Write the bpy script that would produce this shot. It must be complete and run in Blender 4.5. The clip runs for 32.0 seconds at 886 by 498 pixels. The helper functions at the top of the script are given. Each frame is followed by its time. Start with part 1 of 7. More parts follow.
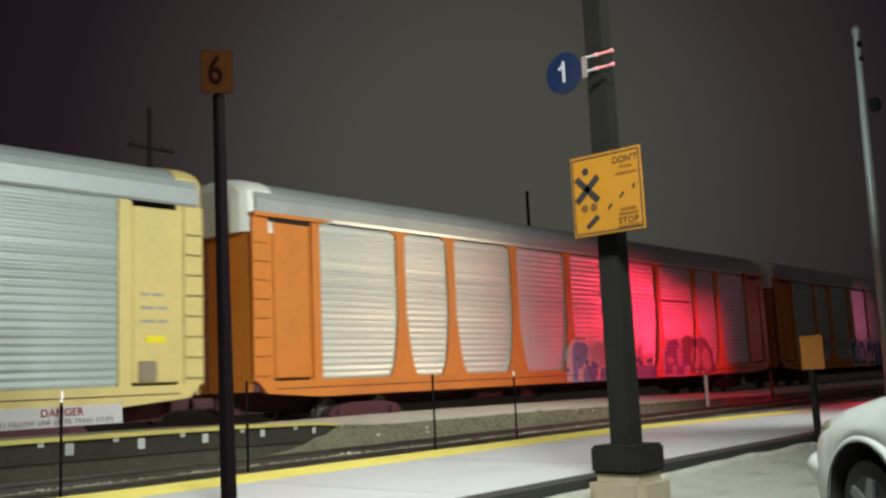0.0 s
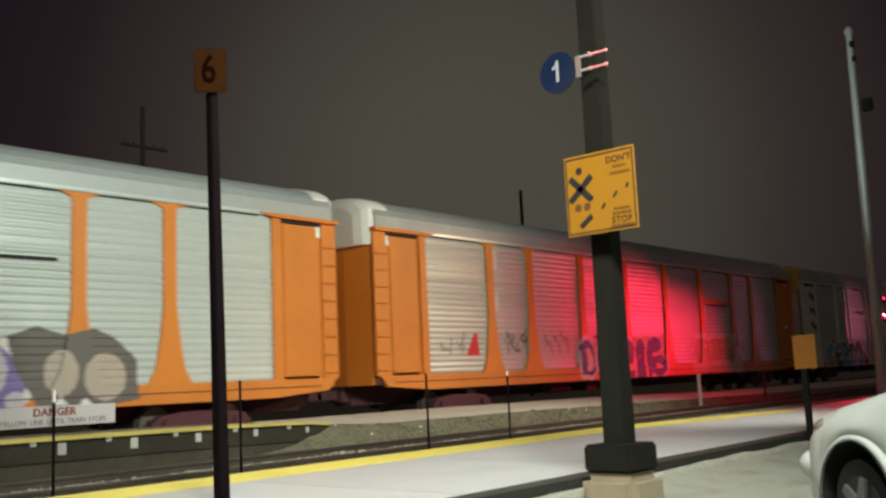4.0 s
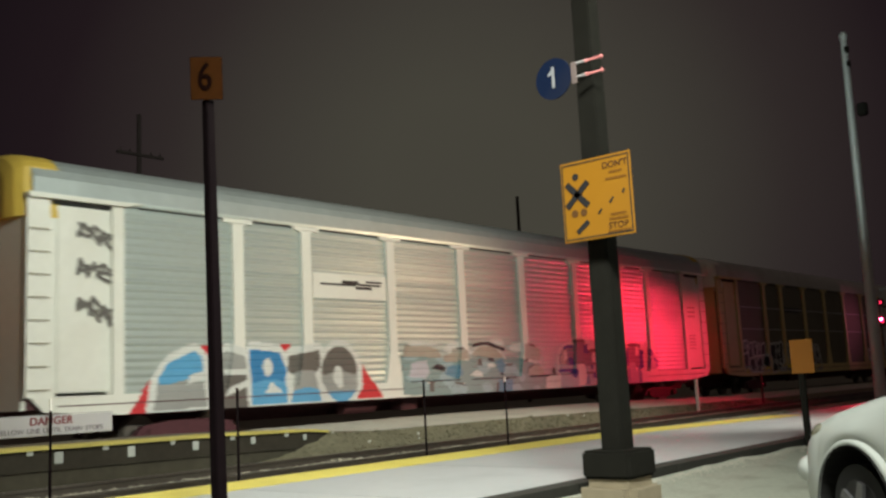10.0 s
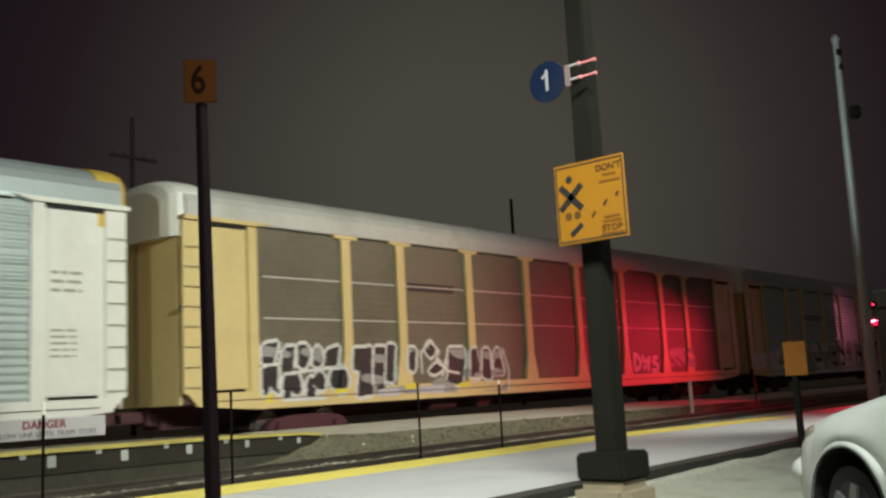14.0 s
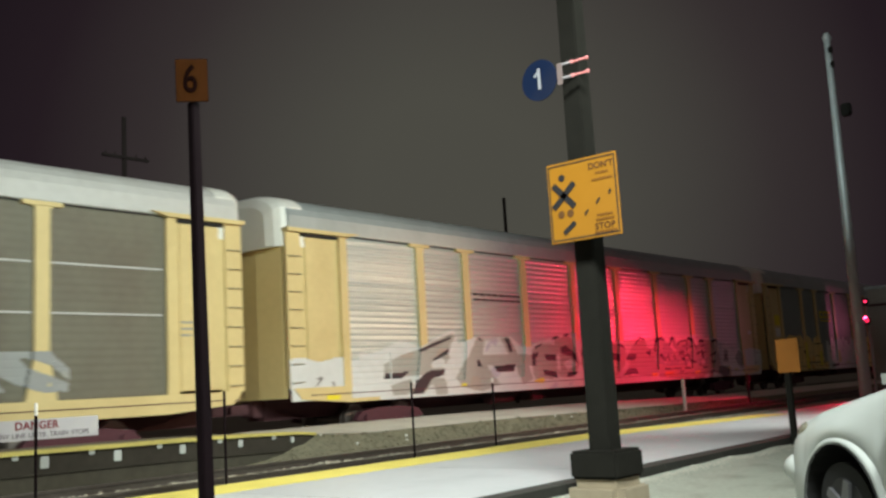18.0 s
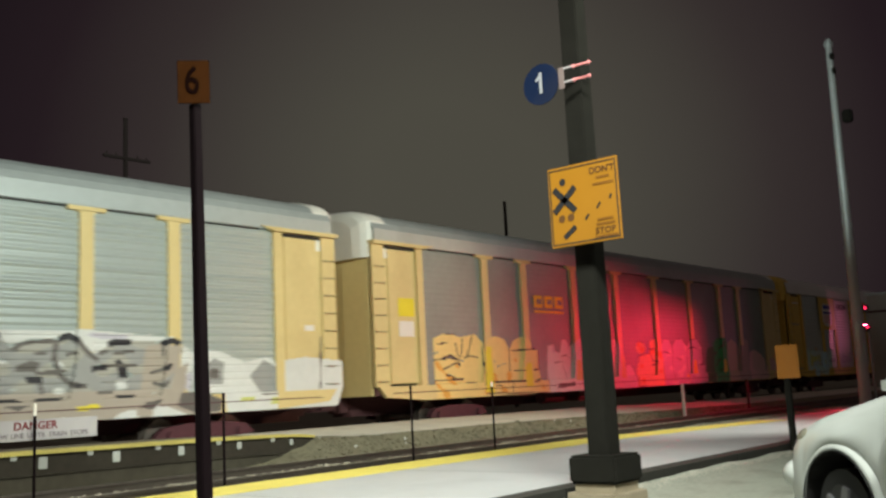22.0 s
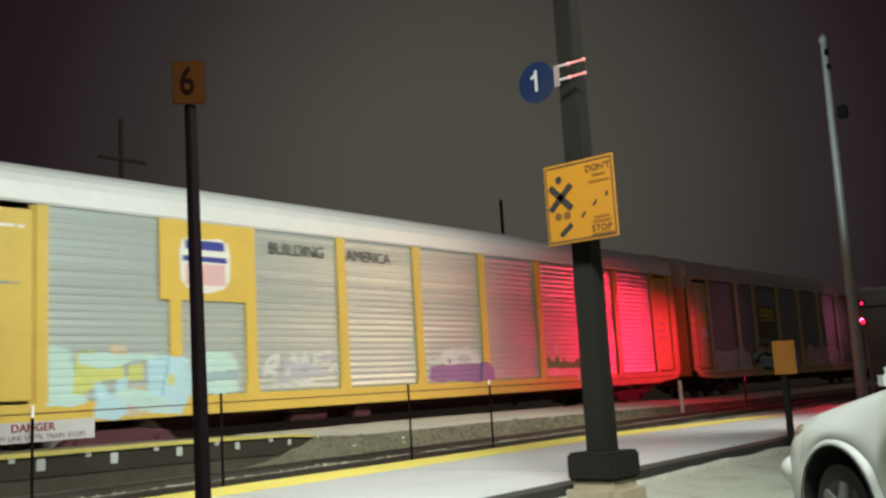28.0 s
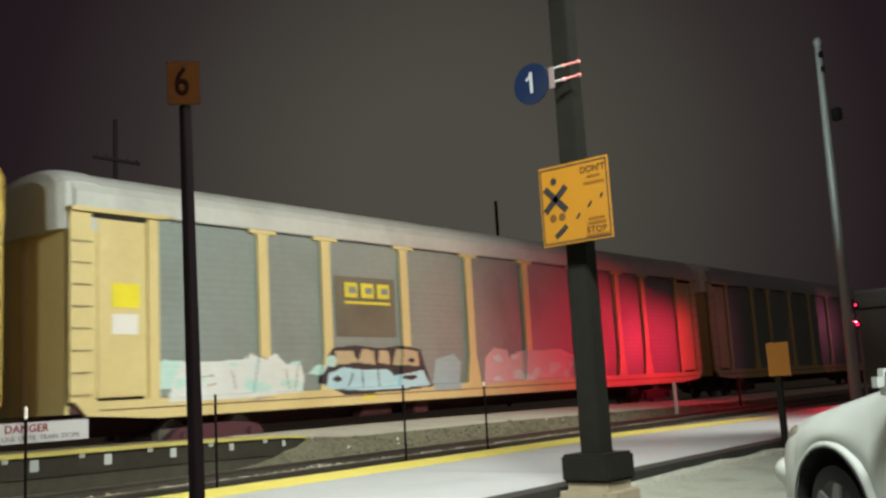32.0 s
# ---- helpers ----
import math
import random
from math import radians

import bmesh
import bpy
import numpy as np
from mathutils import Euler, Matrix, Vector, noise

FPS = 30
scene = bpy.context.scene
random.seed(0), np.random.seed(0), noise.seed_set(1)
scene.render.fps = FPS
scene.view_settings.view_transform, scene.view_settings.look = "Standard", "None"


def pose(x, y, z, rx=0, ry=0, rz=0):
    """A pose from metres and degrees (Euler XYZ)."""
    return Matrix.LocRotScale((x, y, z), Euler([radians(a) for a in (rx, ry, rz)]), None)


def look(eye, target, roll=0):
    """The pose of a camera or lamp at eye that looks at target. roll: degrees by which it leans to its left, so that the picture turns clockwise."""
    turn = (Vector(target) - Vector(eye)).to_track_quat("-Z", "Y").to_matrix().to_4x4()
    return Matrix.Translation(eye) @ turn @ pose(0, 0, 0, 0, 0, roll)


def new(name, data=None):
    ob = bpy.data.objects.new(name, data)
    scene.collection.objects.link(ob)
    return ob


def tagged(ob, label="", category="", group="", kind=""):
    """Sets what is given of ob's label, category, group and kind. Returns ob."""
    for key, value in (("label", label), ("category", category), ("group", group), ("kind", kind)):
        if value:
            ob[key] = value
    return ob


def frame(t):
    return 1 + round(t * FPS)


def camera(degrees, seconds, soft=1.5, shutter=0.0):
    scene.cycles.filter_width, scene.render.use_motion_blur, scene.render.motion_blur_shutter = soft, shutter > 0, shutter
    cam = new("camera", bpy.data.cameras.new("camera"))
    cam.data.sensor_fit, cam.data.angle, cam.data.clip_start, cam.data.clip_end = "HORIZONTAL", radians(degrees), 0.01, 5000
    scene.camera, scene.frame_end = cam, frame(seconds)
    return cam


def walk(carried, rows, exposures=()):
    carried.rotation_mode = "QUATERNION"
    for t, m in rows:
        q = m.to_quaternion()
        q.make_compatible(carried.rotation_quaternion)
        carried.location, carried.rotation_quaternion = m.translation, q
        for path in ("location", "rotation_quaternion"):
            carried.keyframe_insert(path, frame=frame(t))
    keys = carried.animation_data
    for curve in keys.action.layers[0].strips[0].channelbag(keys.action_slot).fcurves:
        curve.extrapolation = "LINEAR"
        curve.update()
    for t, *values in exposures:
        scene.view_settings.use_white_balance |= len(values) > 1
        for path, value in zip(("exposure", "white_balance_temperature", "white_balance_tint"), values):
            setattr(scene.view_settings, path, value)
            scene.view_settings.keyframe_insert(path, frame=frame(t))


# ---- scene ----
cam = camera(50.29, 32.0, soft=2.6, shutter=0.5)
EYE = Vector((0, 0, 1.25))
# seconds, yaw, pitch, roll of the held camera
TURNS = [
    (0, -48.65, 7.96, 2.62), (0.5, -48.61, 8.10, 2.71), (1, -48.77, 8.07, 2.46), (1.5, -48.95, 8.15, 2.32),
    (2, -48.88, 8.04, 2.57), (2.5, -49.11, 7.83, 2.55), (4.5, -49.03, 7.92, 2.65), (5, -49.08, 7.94, 2.64),
    (5.5, -49.20, 8.04, 2.48), (6, -49.32, 8.07, 2.53), (6.5, -49.35, 8.13, 2.51), (7, -49.32, 8.40, 2.85),
    (7.5, -49.34, 8.34, 2.95), (8, -49.29, 8.39, 2.84), (8.5, -49.31, 8.44, 2.93), (9, -49.30, 8.47, 2.96),
    (9.5, -49.27, 8.44, 2.83), (10, -49.25, 8.28, 2.94), (10.5, -49.32, 8.40, 2.84), (11, -49.47, 8.43, 2.75),
    (11.5, -49.43, 8.39, 3.06), (12, -49.48, 8.32, 2.94), (12.5, -49.50, 8.23, 3.05), (13, -49.47, 8.40, 3.05),
    (13.5, -49.53, 8.42, 3.04), (14, -49.63, 8.43, 3.07), (14.5, -49.72, 8.34, 3.06), (16.5, -49.88, 8.52, 3.11),
    (17, -50.14, 8.46, 3.18), (17.5, -49.99, 8.34, 3.15), (18, -50.05, 8.33, 3.34), (18.5, -50.16, 8.31, 3.36),
    (19, -50.33, 8.41, 3.06), (19.5, -50.36, 8.36, 3.19), (20, -50.24, 8.42, 3.38), (20.5, -50.20, 8.28, 3.37),
    (21, -50.12, 8.26, 3.10), (21.5, -50.08, 8.37, 3.04), (22, -50.04, 8.53, 2.91), (22.5, -50.10, 8.35, 2.95),
    (23, -50.07, 8.31, 3.08), (23.5, -50.20, 8.36, 3.13), (24, -50.26, 8.51, 3.06), (24.5, -50.37, 8.44, 3.13),
    (25, -50.30, 8.38, 3.35), (25.5, -50.18, 8.43, 3.29), (27.5, -50.41, 8.46, 3.19), (28, -50.24, 8.44, 3.39),
    (28.5, -50.30, 8.47, 3.31), (29, -50.39, 8.59, 3.25), (29.5, -50.43, 8.58, 3.27), (30, -50.38, 8.58, 3.38),
    (30.5, -50.43, 8.51, 3.46), (31, -50.52, 8.57, 3.32), (31.5, -50.56, 8.58, 3.29), (32, -50.56, 8.50, 3.33)]


def aim(yaw, pitch, roll):
    y, p = radians(yaw), radians(pitch)
    ahead = Vector((-math.sin(y) * math.cos(p), math.cos(y) * math.cos(p), math.sin(p)))
    return look(EYE, EYE + ahead, -roll)


# the camera's own gain and white balance drift a little with the brightness of the cars
GAIN = [(0, 0.04, 6200, 10), (1, 0.02, 6250, 10), (2, -0.20, 6650, 10), (5, 0.10, 6700, 9), (6, 0.08, 6600, 9), (7, 0.14, 6700, 9), (9, 0.12, 6700, 9), (10, -0.18, 6650, 9), (14, -0.12, 6500, 9), (17, 0.16, 6200, 9),
        (20, 0.16, 6350, 9), (21, 0.12, 6500, 9), (22, 0.12, 6550, 9), (24, 0.12, 6350, 9), (25, 0.14, 6550, 9), (28, 0.12, 6400, 9), (32, 0.12, 6400, 9)]
walk(cam, [(t, aim(*a)) for t, *a in TURNS], exposures=GAIN)

# ---- world and lamps ----
world = bpy.data.worlds.new("night_sky")
scene.world = world
world.use_nodes = True
wn, wl = world.node_tree.nodes, world.node_tree.links
wn.clear()
w_out = wn.new("ShaderNodeOutputWorld")
w_bg = wn.new("ShaderNodeBackground")
w_co = wn.new("ShaderNodeTexCoord")
w_dot = wn.new("ShaderNodeVectorMath")
w_dot.operation = "DOT_PRODUCT"
w_dot.inputs[1].default_value = (0.767, 0.612, 0.193)   # sky's bright centre near the view axis; fades outward like lens vignetting
w_no = wn.new("ShaderNodeTexNoise")
w_no.inputs["Scale"].default_value = 3.0
w_no.inputs["Detail"].default_value = 3.0
w_add = wn.new("ShaderNodeMath")
w_add.operation = "MULTIPLY_ADD"
w_add.inputs[1].default_value = 0.012
w_ramp = wn.new("ShaderNodeValToRGB")
w_ramp.color_ramp.elements[0].position = 0.0
# sky outside the view, brightened to lift the shadows
w_ramp.color_ramp.elements[0].color = (0.048, 0.038, 0.033, 1)
w_ramp.color_ramp.elements[1].position = 1.0
w_ramp.color_ramp.elements[1].color = (0.0605, 0.0568, 0.0445, 1)
for at, colour in ((0.86, (0.0080, 0.0050, 0.0072)), (0.915, (0.0150, 0.0094, 0.0116)), (0.955, (0.0295, 0.0228, 0.0220)), (0.985, (0.050, 0.0455, 0.0375))):
    w_ramp.color_ramp.elements.new(at).color = (*colour, 1)
wl.new(w_co.outputs["Generated"], w_dot.inputs[0])
wl.new(w_co.outputs["Generated"], w_no.inputs["Vector"])
wl.new(w_no.outputs["Fac"], w_add.inputs[0])
wl.new(w_dot.outputs["Value"], w_add.inputs[2])
wl.new(w_add.outputs[0], w_ramp.inputs[0])
wl.new(w_ramp.outputs[0], w_bg.inputs["Color"])
wl.new(w_bg.outputs[0], w_out.inputs["Surface"])
w_bg.inputs["Strength"].default_value = 1.08


def spot(name, eye, target, watts, colour, cone, blend=0.6, size=0.25):
    d = bpy.data.lights.new(name, "SPOT")
    d.energy, d.color, d.spot_size, d.spot_blend, d.shadow_soft_size = watts, colour, radians(cone), blend, size
    ob = new(name, d)
    ob.matrix_world = look(eye, target)
    return ob


# unseen lamps assumed beside and behind the viewer; crossing lamps stand down the line
spot("platform_lamp_light", (8.8, -14.0, 11.0), (10.6, 16.7, 12.7), 37500, (0.93, 1.0, 0.89), 63, 1.0, 1.0)
spot("column_top_lamp_light", (8.7, 5.7, 8.2), (8.7, 9.0, 0), 2300, (0.96, 1.0, 0.90), 112, 1.0, 0.5)
spot("second_column_lamp_light", (20.0, 4.2, 7.6), (20.5, 9.8, 0), 3900, (0.96, 1.0, 0.90), 78, 1.0, 0.5)
spot("near_lot_lamp_light", (1.0, -1.0, 9.0), (8.5, 7.0, -0.6), 10600, (0.96, 1.0, 0.90), 58, 1.0, 1.1)
spot("lot_lamp_light", (34.5, -0.5, 7.5), (16.6, 16.7, 2.8), 4500, (1.0, 0.68, 0.42), 27, 0.95, 0.30)
# fill light without a fixture, added to brighten the lamp pole
spot("pole_fill_light", (12.5, 10.3, 8.8), (31.4, 9.2, 9.6), 4600, (0.85, 1.0, 0.96), 31, 1.0, 0.2)
spot("crossing_lamp_light", (38.45, 11.12, 2.86), (20.0, 16.7, 1.6), 3350, (1.0, 0.022, 0.070), 116, 1.0, 0.06)
# pinkish fill that stands for the purple haze over the train's far end
spot("far_crossing_fill_light", (62.2, 11.5, 3.8), (40.0, 16.7, 2.4), 560, (1.0, 0.20, 0.36), 54, 1.0, 0.20)

# ---- materials ----


def material(name, colour, rough=0.6, metal=0.0, spread=0.25, grain=12.0, bump=0.15, stains=0.35, dirt=(0.05, 0.045, 0.04), vary=0.0, spec=0.5, gloss=0.11):
    m = bpy.data.materials.new(name)
    m.use_nodes = True
    n, l = m.node_tree.nodes, m.node_tree.links
    b = n["Principled BSDF"]
    b.inputs["Roughness"].default_value = rough
    b.inputs["Metallic"].default_value = metal
    b.inputs["Specular IOR Level"].default_value = spec
    co = n.new("ShaderNodeTexCoord")
    fine = n.new("ShaderNodeTexNoise")
    fine.inputs["Scale"].default_value = grain
    fine.inputs["Detail"].default_value = 6
    wide = n.new("ShaderNodeTexNoise")
    wide.inputs["Scale"].default_value = grain * 0.09
    wide.inputs["Detail"].default_value = 4
    place = co.outputs["Object"]
    info = n.new("ShaderNodeObjectInfo")
    if vary:     # alike pieces differ: each takes its own stretch of the pattern
        push = n.new("ShaderNodeVectorMath")
        push.operation = "MULTIPLY_ADD"
        push.inputs[1].default_value = (37.0, 23.0, 51.0)
        l.new(info.outputs["Random"], push.inputs[0])
        l.new(place, push.inputs[2])
        place = push.outputs[0]
    for t in (fine, wide):
        l.new(place, t.inputs["Vector"])
    mix = n.new("ShaderNodeMix")
    mix.data_type = "RGBA"
    mix.inputs[6].default_value = (*[c * (1 - spread) for c in colour], 1)
    mix.inputs[7].default_value = (*[min(1, c * (1 + spread)) for c in colour], 1)
    l.new(fine.outputs["Fac"], mix.inputs[0])
    ramp = n.new("ShaderNodeMapRange")
    ramp.inputs[1].default_value, ramp.inputs[2].default_value = 0.50, 0.78
    ramp.inputs[3].default_value, ramp.inputs[4].default_value = 0.0, stains
    l.new(wide.outputs["Fac"], ramp.inputs[0])
    soil = n.new("ShaderNodeMix")
    soil.data_type = "RGBA"
    soil.inputs[7].default_value = (*dirt, 1)
    l.new(ramp.outputs[0], soil.inputs[0])
    l.new(mix.outputs[2], soil.inputs[6])
    last = soil.outputs[2]
    if vary:
        hue = n.new("ShaderNodeHueSaturation")
        mr = n.new("ShaderNodeMapRange")
        mr.inputs[3].default_value, mr.inputs[4].default_value = 1 - vary, 1 + vary
        l.new(info.outputs["Random"], mr.inputs[0])
        l.new(mr.outputs[0], hue.inputs["Value"])
        l.new(last, hue.inputs["Color"])
        last = hue.outputs[0]
    l.new(last, b.inputs["Base Color"])
    rr = n.new("ShaderNodeMapRange")
    rr.inputs[3].default_value, rr.inputs[4].default_value = max(0.02, rough - gloss), min(1, rough + gloss)
    l.new(wide.outputs["Fac"], rr.inputs[0])
    l.new(rr.outputs[0], b.inputs["Roughness"])
    bp = n.new("ShaderNodeBump")
    bp.inputs["Strength"].default_value = bump
    bp.inputs["Distance"].default_value = 0.01
    l.new(fine.outputs["Fac"], bp.inputs["Height"])
    l.new(bp.outputs[0], b.inputs["Normal"])
    return m


def glow(name, colour, strength):
    m = bpy.data.materials.new(name)
    m.use_nodes = True
    b = m.node_tree.nodes["Principled BSDF"]
    b.inputs["Base Color"].default_value = (*colour, 1)
    b.inputs["Emission Color"].default_value = (*colour, 1)
    b.inputs["Emission Strength"].default_value = strength
    return m


M_GALV = material("galvanised_sheet", (0.53, 0.605, 0.59), 0.35, 0.48, 0.06, 7, 0.0, 0.10, (0.44, 0.46, 0.44), 0.05, gloss=0.02)
M_GALV_PALE = material("pale_galvanised_sheet", (0.66, 0.75, 0.73), 0.34, 0.45, 0.06, 7, 0.0, 0.10, (0.55, 0.58, 0.55), 0.05, gloss=0.02)
M_GALV_ROOF = material("galvanised_roof", (0.42, 0.47, 0.47), 0.50, 0.35, 0.10, 5, 0.05, 0.4, (0.22, 0.23, 0.22))
M_ROOF_WHITE = material("white_roof_sheet", (0.78, 0.80, 0.80), 0.40, 0.1, 0.06, 5, 0.04, 0.3, (0.5, 0.5, 0.48))
M_ROOF_GREY = material("weathered_roof_sheet", (0.55, 0.55, 0.52), 0.60, 0.1, 0.12, 5, 0.08, 0.5, (0.25, 0.22, 0.18))
M_BROWN_PANEL = material("weathered_brown_sheet", (0.155, 0.145, 0.105), 0.60, 0.15, 0.16, 6, 0.08, 0.5, (0.10, 0.07, 0.05), 0.08)
M_GREY_PANEL = material("dull_grey_sheet", (0.24, 0.285, 0.272), 0.55, 0.2, 0.12, 6, 0.06, 0.4, (0.16, 0.15, 0.13), 0.07)
M_ORANGE = material("orange_car_paint", (0.66, 0.215, 0.028), 0.48, 0, 0.10, 6, 0.05, 0.35, (0.33, 0.12, 0.03))
M_WHITE = material("white_car_paint", (0.80, 0.80, 0.74), 0.48, 0, 0.06, 6, 0.05, 0.35, (0.48, 0.44, 0.36))
M_CREAM = material("pale_yellow_car_paint", (0.69, 0.555, 0.255), 0.50, 0, 0.08, 6, 0.05, 0.35, (0.40, 0.27, 0.10))
M_YELLOW = material("bright_yellow_car_paint", (0.68, 0.475, 0.085), 0.45, 0, 0.08, 6, 0.05, 0.35, (0.42, 0.27, 0.06))
M_LEMON = material("faded_yellow_car_paint", (0.68, 0.55, 0.21), 0.50, 0, 0.08, 6, 0.05, 0.35, (0.42, 0.32, 0.14))
M_DARK = material("dark_underframe", (0.105, 0.040, 0.044), 0.8, 0, 0.3, 9, 0.2, 0.35, (0.08, 0.04, 0.04))
M_RUST = material("brown_red_underframe", (0.088, 0.028, 0.036), 0.85, 0, 0.3, 9, 0.2, 0.35, (0.07, 0.03, 0.03))
M_STEEL = material("worn_wheel_steel", (0.32, 0.28, 0.25), 0.45, 0.8, 0.2, 10, 0.1)
M_GAP = material("black_gap", (0.012, 0.012, 0.012), 0.9, 0, 0.1, 5, 0)
M_INK = material("black_marking", (0.02, 0.02, 0.022), 0.6, 0, 0.1, 5, 0)
# rung colour is darkened to give the rungs their shading
M_RUNG = material("shaded_rung_steel", (0.30, 0.26, 0.17), 0.5, 0.2, 0.1, 5, 0)
M_FAINT = material("faded_stencil", (0.36, 0.34, 0.28), 0.6, 0, 0.15, 9, 0, 0.3)
M_STICKER = material("yellow_notice", (0.85, 0.72, 0.02), 0.5, 0, 0.06, 8, 0.02, 0.15)
M_PAPER = material("white_notice", (0.80, 0.77, 0.72), 0.5, 0, 0.06, 8, 0.02, 0.2, (0.5, 0.45, 0.4))
PAINT = {}
for nm, col in dict(blue=(0.03, 0.22, 0.48), sky=(0.10, 0.36, 0.62), deep=(0.026, 0.050, 0.25), pale=(0.33, 0.455, 0.49), slate=(0.235, 0.335, 0.335), steel=(0.13, 0.27, 0.38), storm=(0.19, 0.20, 0.24), white=(0.68, 0.70, 0.68), black=(0.02, 0.02, 0.025),
                    red=(0.62, 0.03, 0.04), tan=(0.52, 0.40, 0.24), dusk=(0.13, 0.12, 0.11), violet=(0.20, 0.17, 0.42), orange=(0.75, 0.38, 0.06), gold=(0.80, 0.62, 0.24),
                    lilac=(0.52, 0.51, 0.57), green=(0.04, 0.48, 0.14), moss=(0.08, 0.22, 0.09), pink=(0.70, 0.46, 0.46), sand=(0.58, 0.50, 0.36), taupe=(0.42, 0.37, 0.31),
                    mint=(0.50, 0.70, 0.65), lime=(0.58, 0.62, 0.20), cyan=(0.46, 0.68, 0.76), plum=(0.30, 0.16, 0.34), navy=(0.03, 0.05, 0.30), grey=(0.33, 0.34, 0.33), lemon=(0.80, 0.68, 0.05), ash=(0.40, 0.395, 0.35), ocean=(0.018, 0.145, 0.33), teal=(0.03, 0.22, 0.27)).items():
    PAINT[nm] = material("spray_" + nm, col, 0.55, 0, 0.10, 5, 0.03, 0.25, tuple(c * 0.5 for c in col))

M_BALLAST = material("ballast_stone", (0.25, 0.228, 0.168), 0.9, 0, 0.5, 14, 0.9, 0.5, (0.13, 0.115, 0.085))
M_STONE = material("grey_gravel", (0.36, 0.33, 0.26), 0.85, 0, 0.4, 20, 0.4, 0.3, (0.10, 0.10, 0.085))
M_WHITESTONE = material("pale_gravel", (0.72, 0.72, 0.66), 0.85, 0, 0.3, 20, 0.4, 0.2)
M_ASPHALT = material("worn_asphalt", (0.23, 0.24, 0.20), 0.75, 0, 0.34, 18, 0.3, 0.6, (0.10, 0.10, 0.085))
M_PATH = material("pale_path", (0.64, 0.62, 0.53), 0.8, 0, 0.22, 14, 0.3, 0.5, (0.30, 0.29, 0.25))
M_CONCRETE = material("platform_concrete", (0.45, 0.46, 0.47), 0.42, 0, 0.08, 6, 0.08, 0.55, (0.27, 0.28, 0.29), 0.03)
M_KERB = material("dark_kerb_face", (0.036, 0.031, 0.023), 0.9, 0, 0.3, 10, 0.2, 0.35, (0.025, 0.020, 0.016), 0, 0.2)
M_SHOULDER = material("shoulder_stone", (0.19, 0.176, 0.118), 0.9, 0, 0.4, 9, 0.5, 0.5, (0.09, 0.08, 0.058), 0, 0.2)
M_GRIT = material("pale_grit", (0.34, 0.33, 0.28), 0.85, 0, 0.3, 14, 0.3, 0.4, (0.20, 0.20, 0.17))
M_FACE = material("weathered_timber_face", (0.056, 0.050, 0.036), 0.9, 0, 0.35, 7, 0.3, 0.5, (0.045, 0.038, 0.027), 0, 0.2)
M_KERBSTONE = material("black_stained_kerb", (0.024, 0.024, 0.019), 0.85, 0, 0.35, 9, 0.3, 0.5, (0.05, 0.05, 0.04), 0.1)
M_TACTILE = material("yellow_tactile_paint", (0.72, 0.61, 0.13), 0.6, 0, 0.10, 12, 0.1, 0.35, (0.45, 0.36, 0.08), 0.04)
M_FAR_YELLOW = material("faded_yellow_paint", (0.50, 0.42, 0.11), 0.65, 0, 0.16, 10, 0.1, 0.6, (0.26, 0.21, 0.07))
M_FAR_DECK = material("stained_deck", (0.17, 0.145, 0.10), 0.8, 0, 0.2, 9, 0.2, 0.5, (0.10, 0.085, 0.06))
M_RAIL = material("rail_steel", (0.16, 0.14, 0.12), 0.4, 0.8, 0.2, 8, 0.1)
M_TIE = material("creosoted_timber", (0.06, 0.05, 0.04), 0.85, 0, 0.4, 10, 0.4)
M_GREENPOST = material("dark_green_paint", (0.0165, 0.0160, 0.0135), 0.85, 0.0, 0.2, 8, 0.06, 0.4, (0.016, 0.0145, 0.012), 0, 0.04)
M_BLACKPOST = material("black_brown_paint", (0.007, 0.004, 0.005), 0.85, 0, 0.2, 8, 0.05, 0.3, (0.005, 0.004, 0.004), 0, 0.05)
M_FOOTING = material("tan_concrete", (0.29, 0.245, 0.17), 0.85, 0, 0.2, 9, 0.3, 0.5, (0.22, 0.19, 0.14))
M_SIGN = material("amber_sign_sheet", (0.375, 0.168, 0.011), 0.5, 0, 0.06, 5, 0.02, 0.4, (0.30, 0.132, 0.012))
# number board's amber, darkened in the colour as if no lamp reached it
M_SIGN_DIM = material("shaded_amber_sheet", (0.036, 0.0118, 0.0022), 0.85, 0, 0.25, 8, 0.02, 0.3, (0.025, 0.0080, 0.0019), 0, 0.05)
M_SIGN_SMALL = material("orange_sign_sheet", (0.36, 0.135, 0.014), 0.5, 0, 0.08, 8, 0.02, 0.4, (0.28, 0.115, 0.015))
M_FAINT_INK = material("faint_orange_print", (0.21, 0.085, 0.008), 0.6, 0, 0.1, 8, 0)
M_BLUE_SIGN = material("blue_sign_sheet", (0.0065, 0.0150, 0.046), 0.8, 0, 0.05, 8, 0.02, spec=0.1)
M_SIGN_WHITE = material("white_sign_sheet", (0.35, 0.335, 0.35), 0.5, 0, 0.05, 8, 0.02, 0.4, (0.36, 0.33, 0.33))
M_BROWN_INK = material("brown_numeral", (0.006, 0.0018, 0.0012), 0.9, 0, 0.05, 8, 0, 0.1, (0.02, 0.006, 0.005), 0, 0.03)
M_SIGN_TEXT = material("faded_brown_lettering", (0.115, 0.047, 0.008), 0.8, 0, 0.1, 8, 0)
M_RED_INK = material("red_lettering", (0.15, 0.018, 0.022), 0.6, 0, 0.1, 8, 0)
M_PLAIN_WHITE = material("grey_white_numeral", (0.38, 0.39, 0.41), 0.6, 0, 0.05, 8, 0)
M_GREY_INK = material("grey_lettering", (0.14, 0.12, 0.14), 0.6, 0, 0.1, 8, 0)
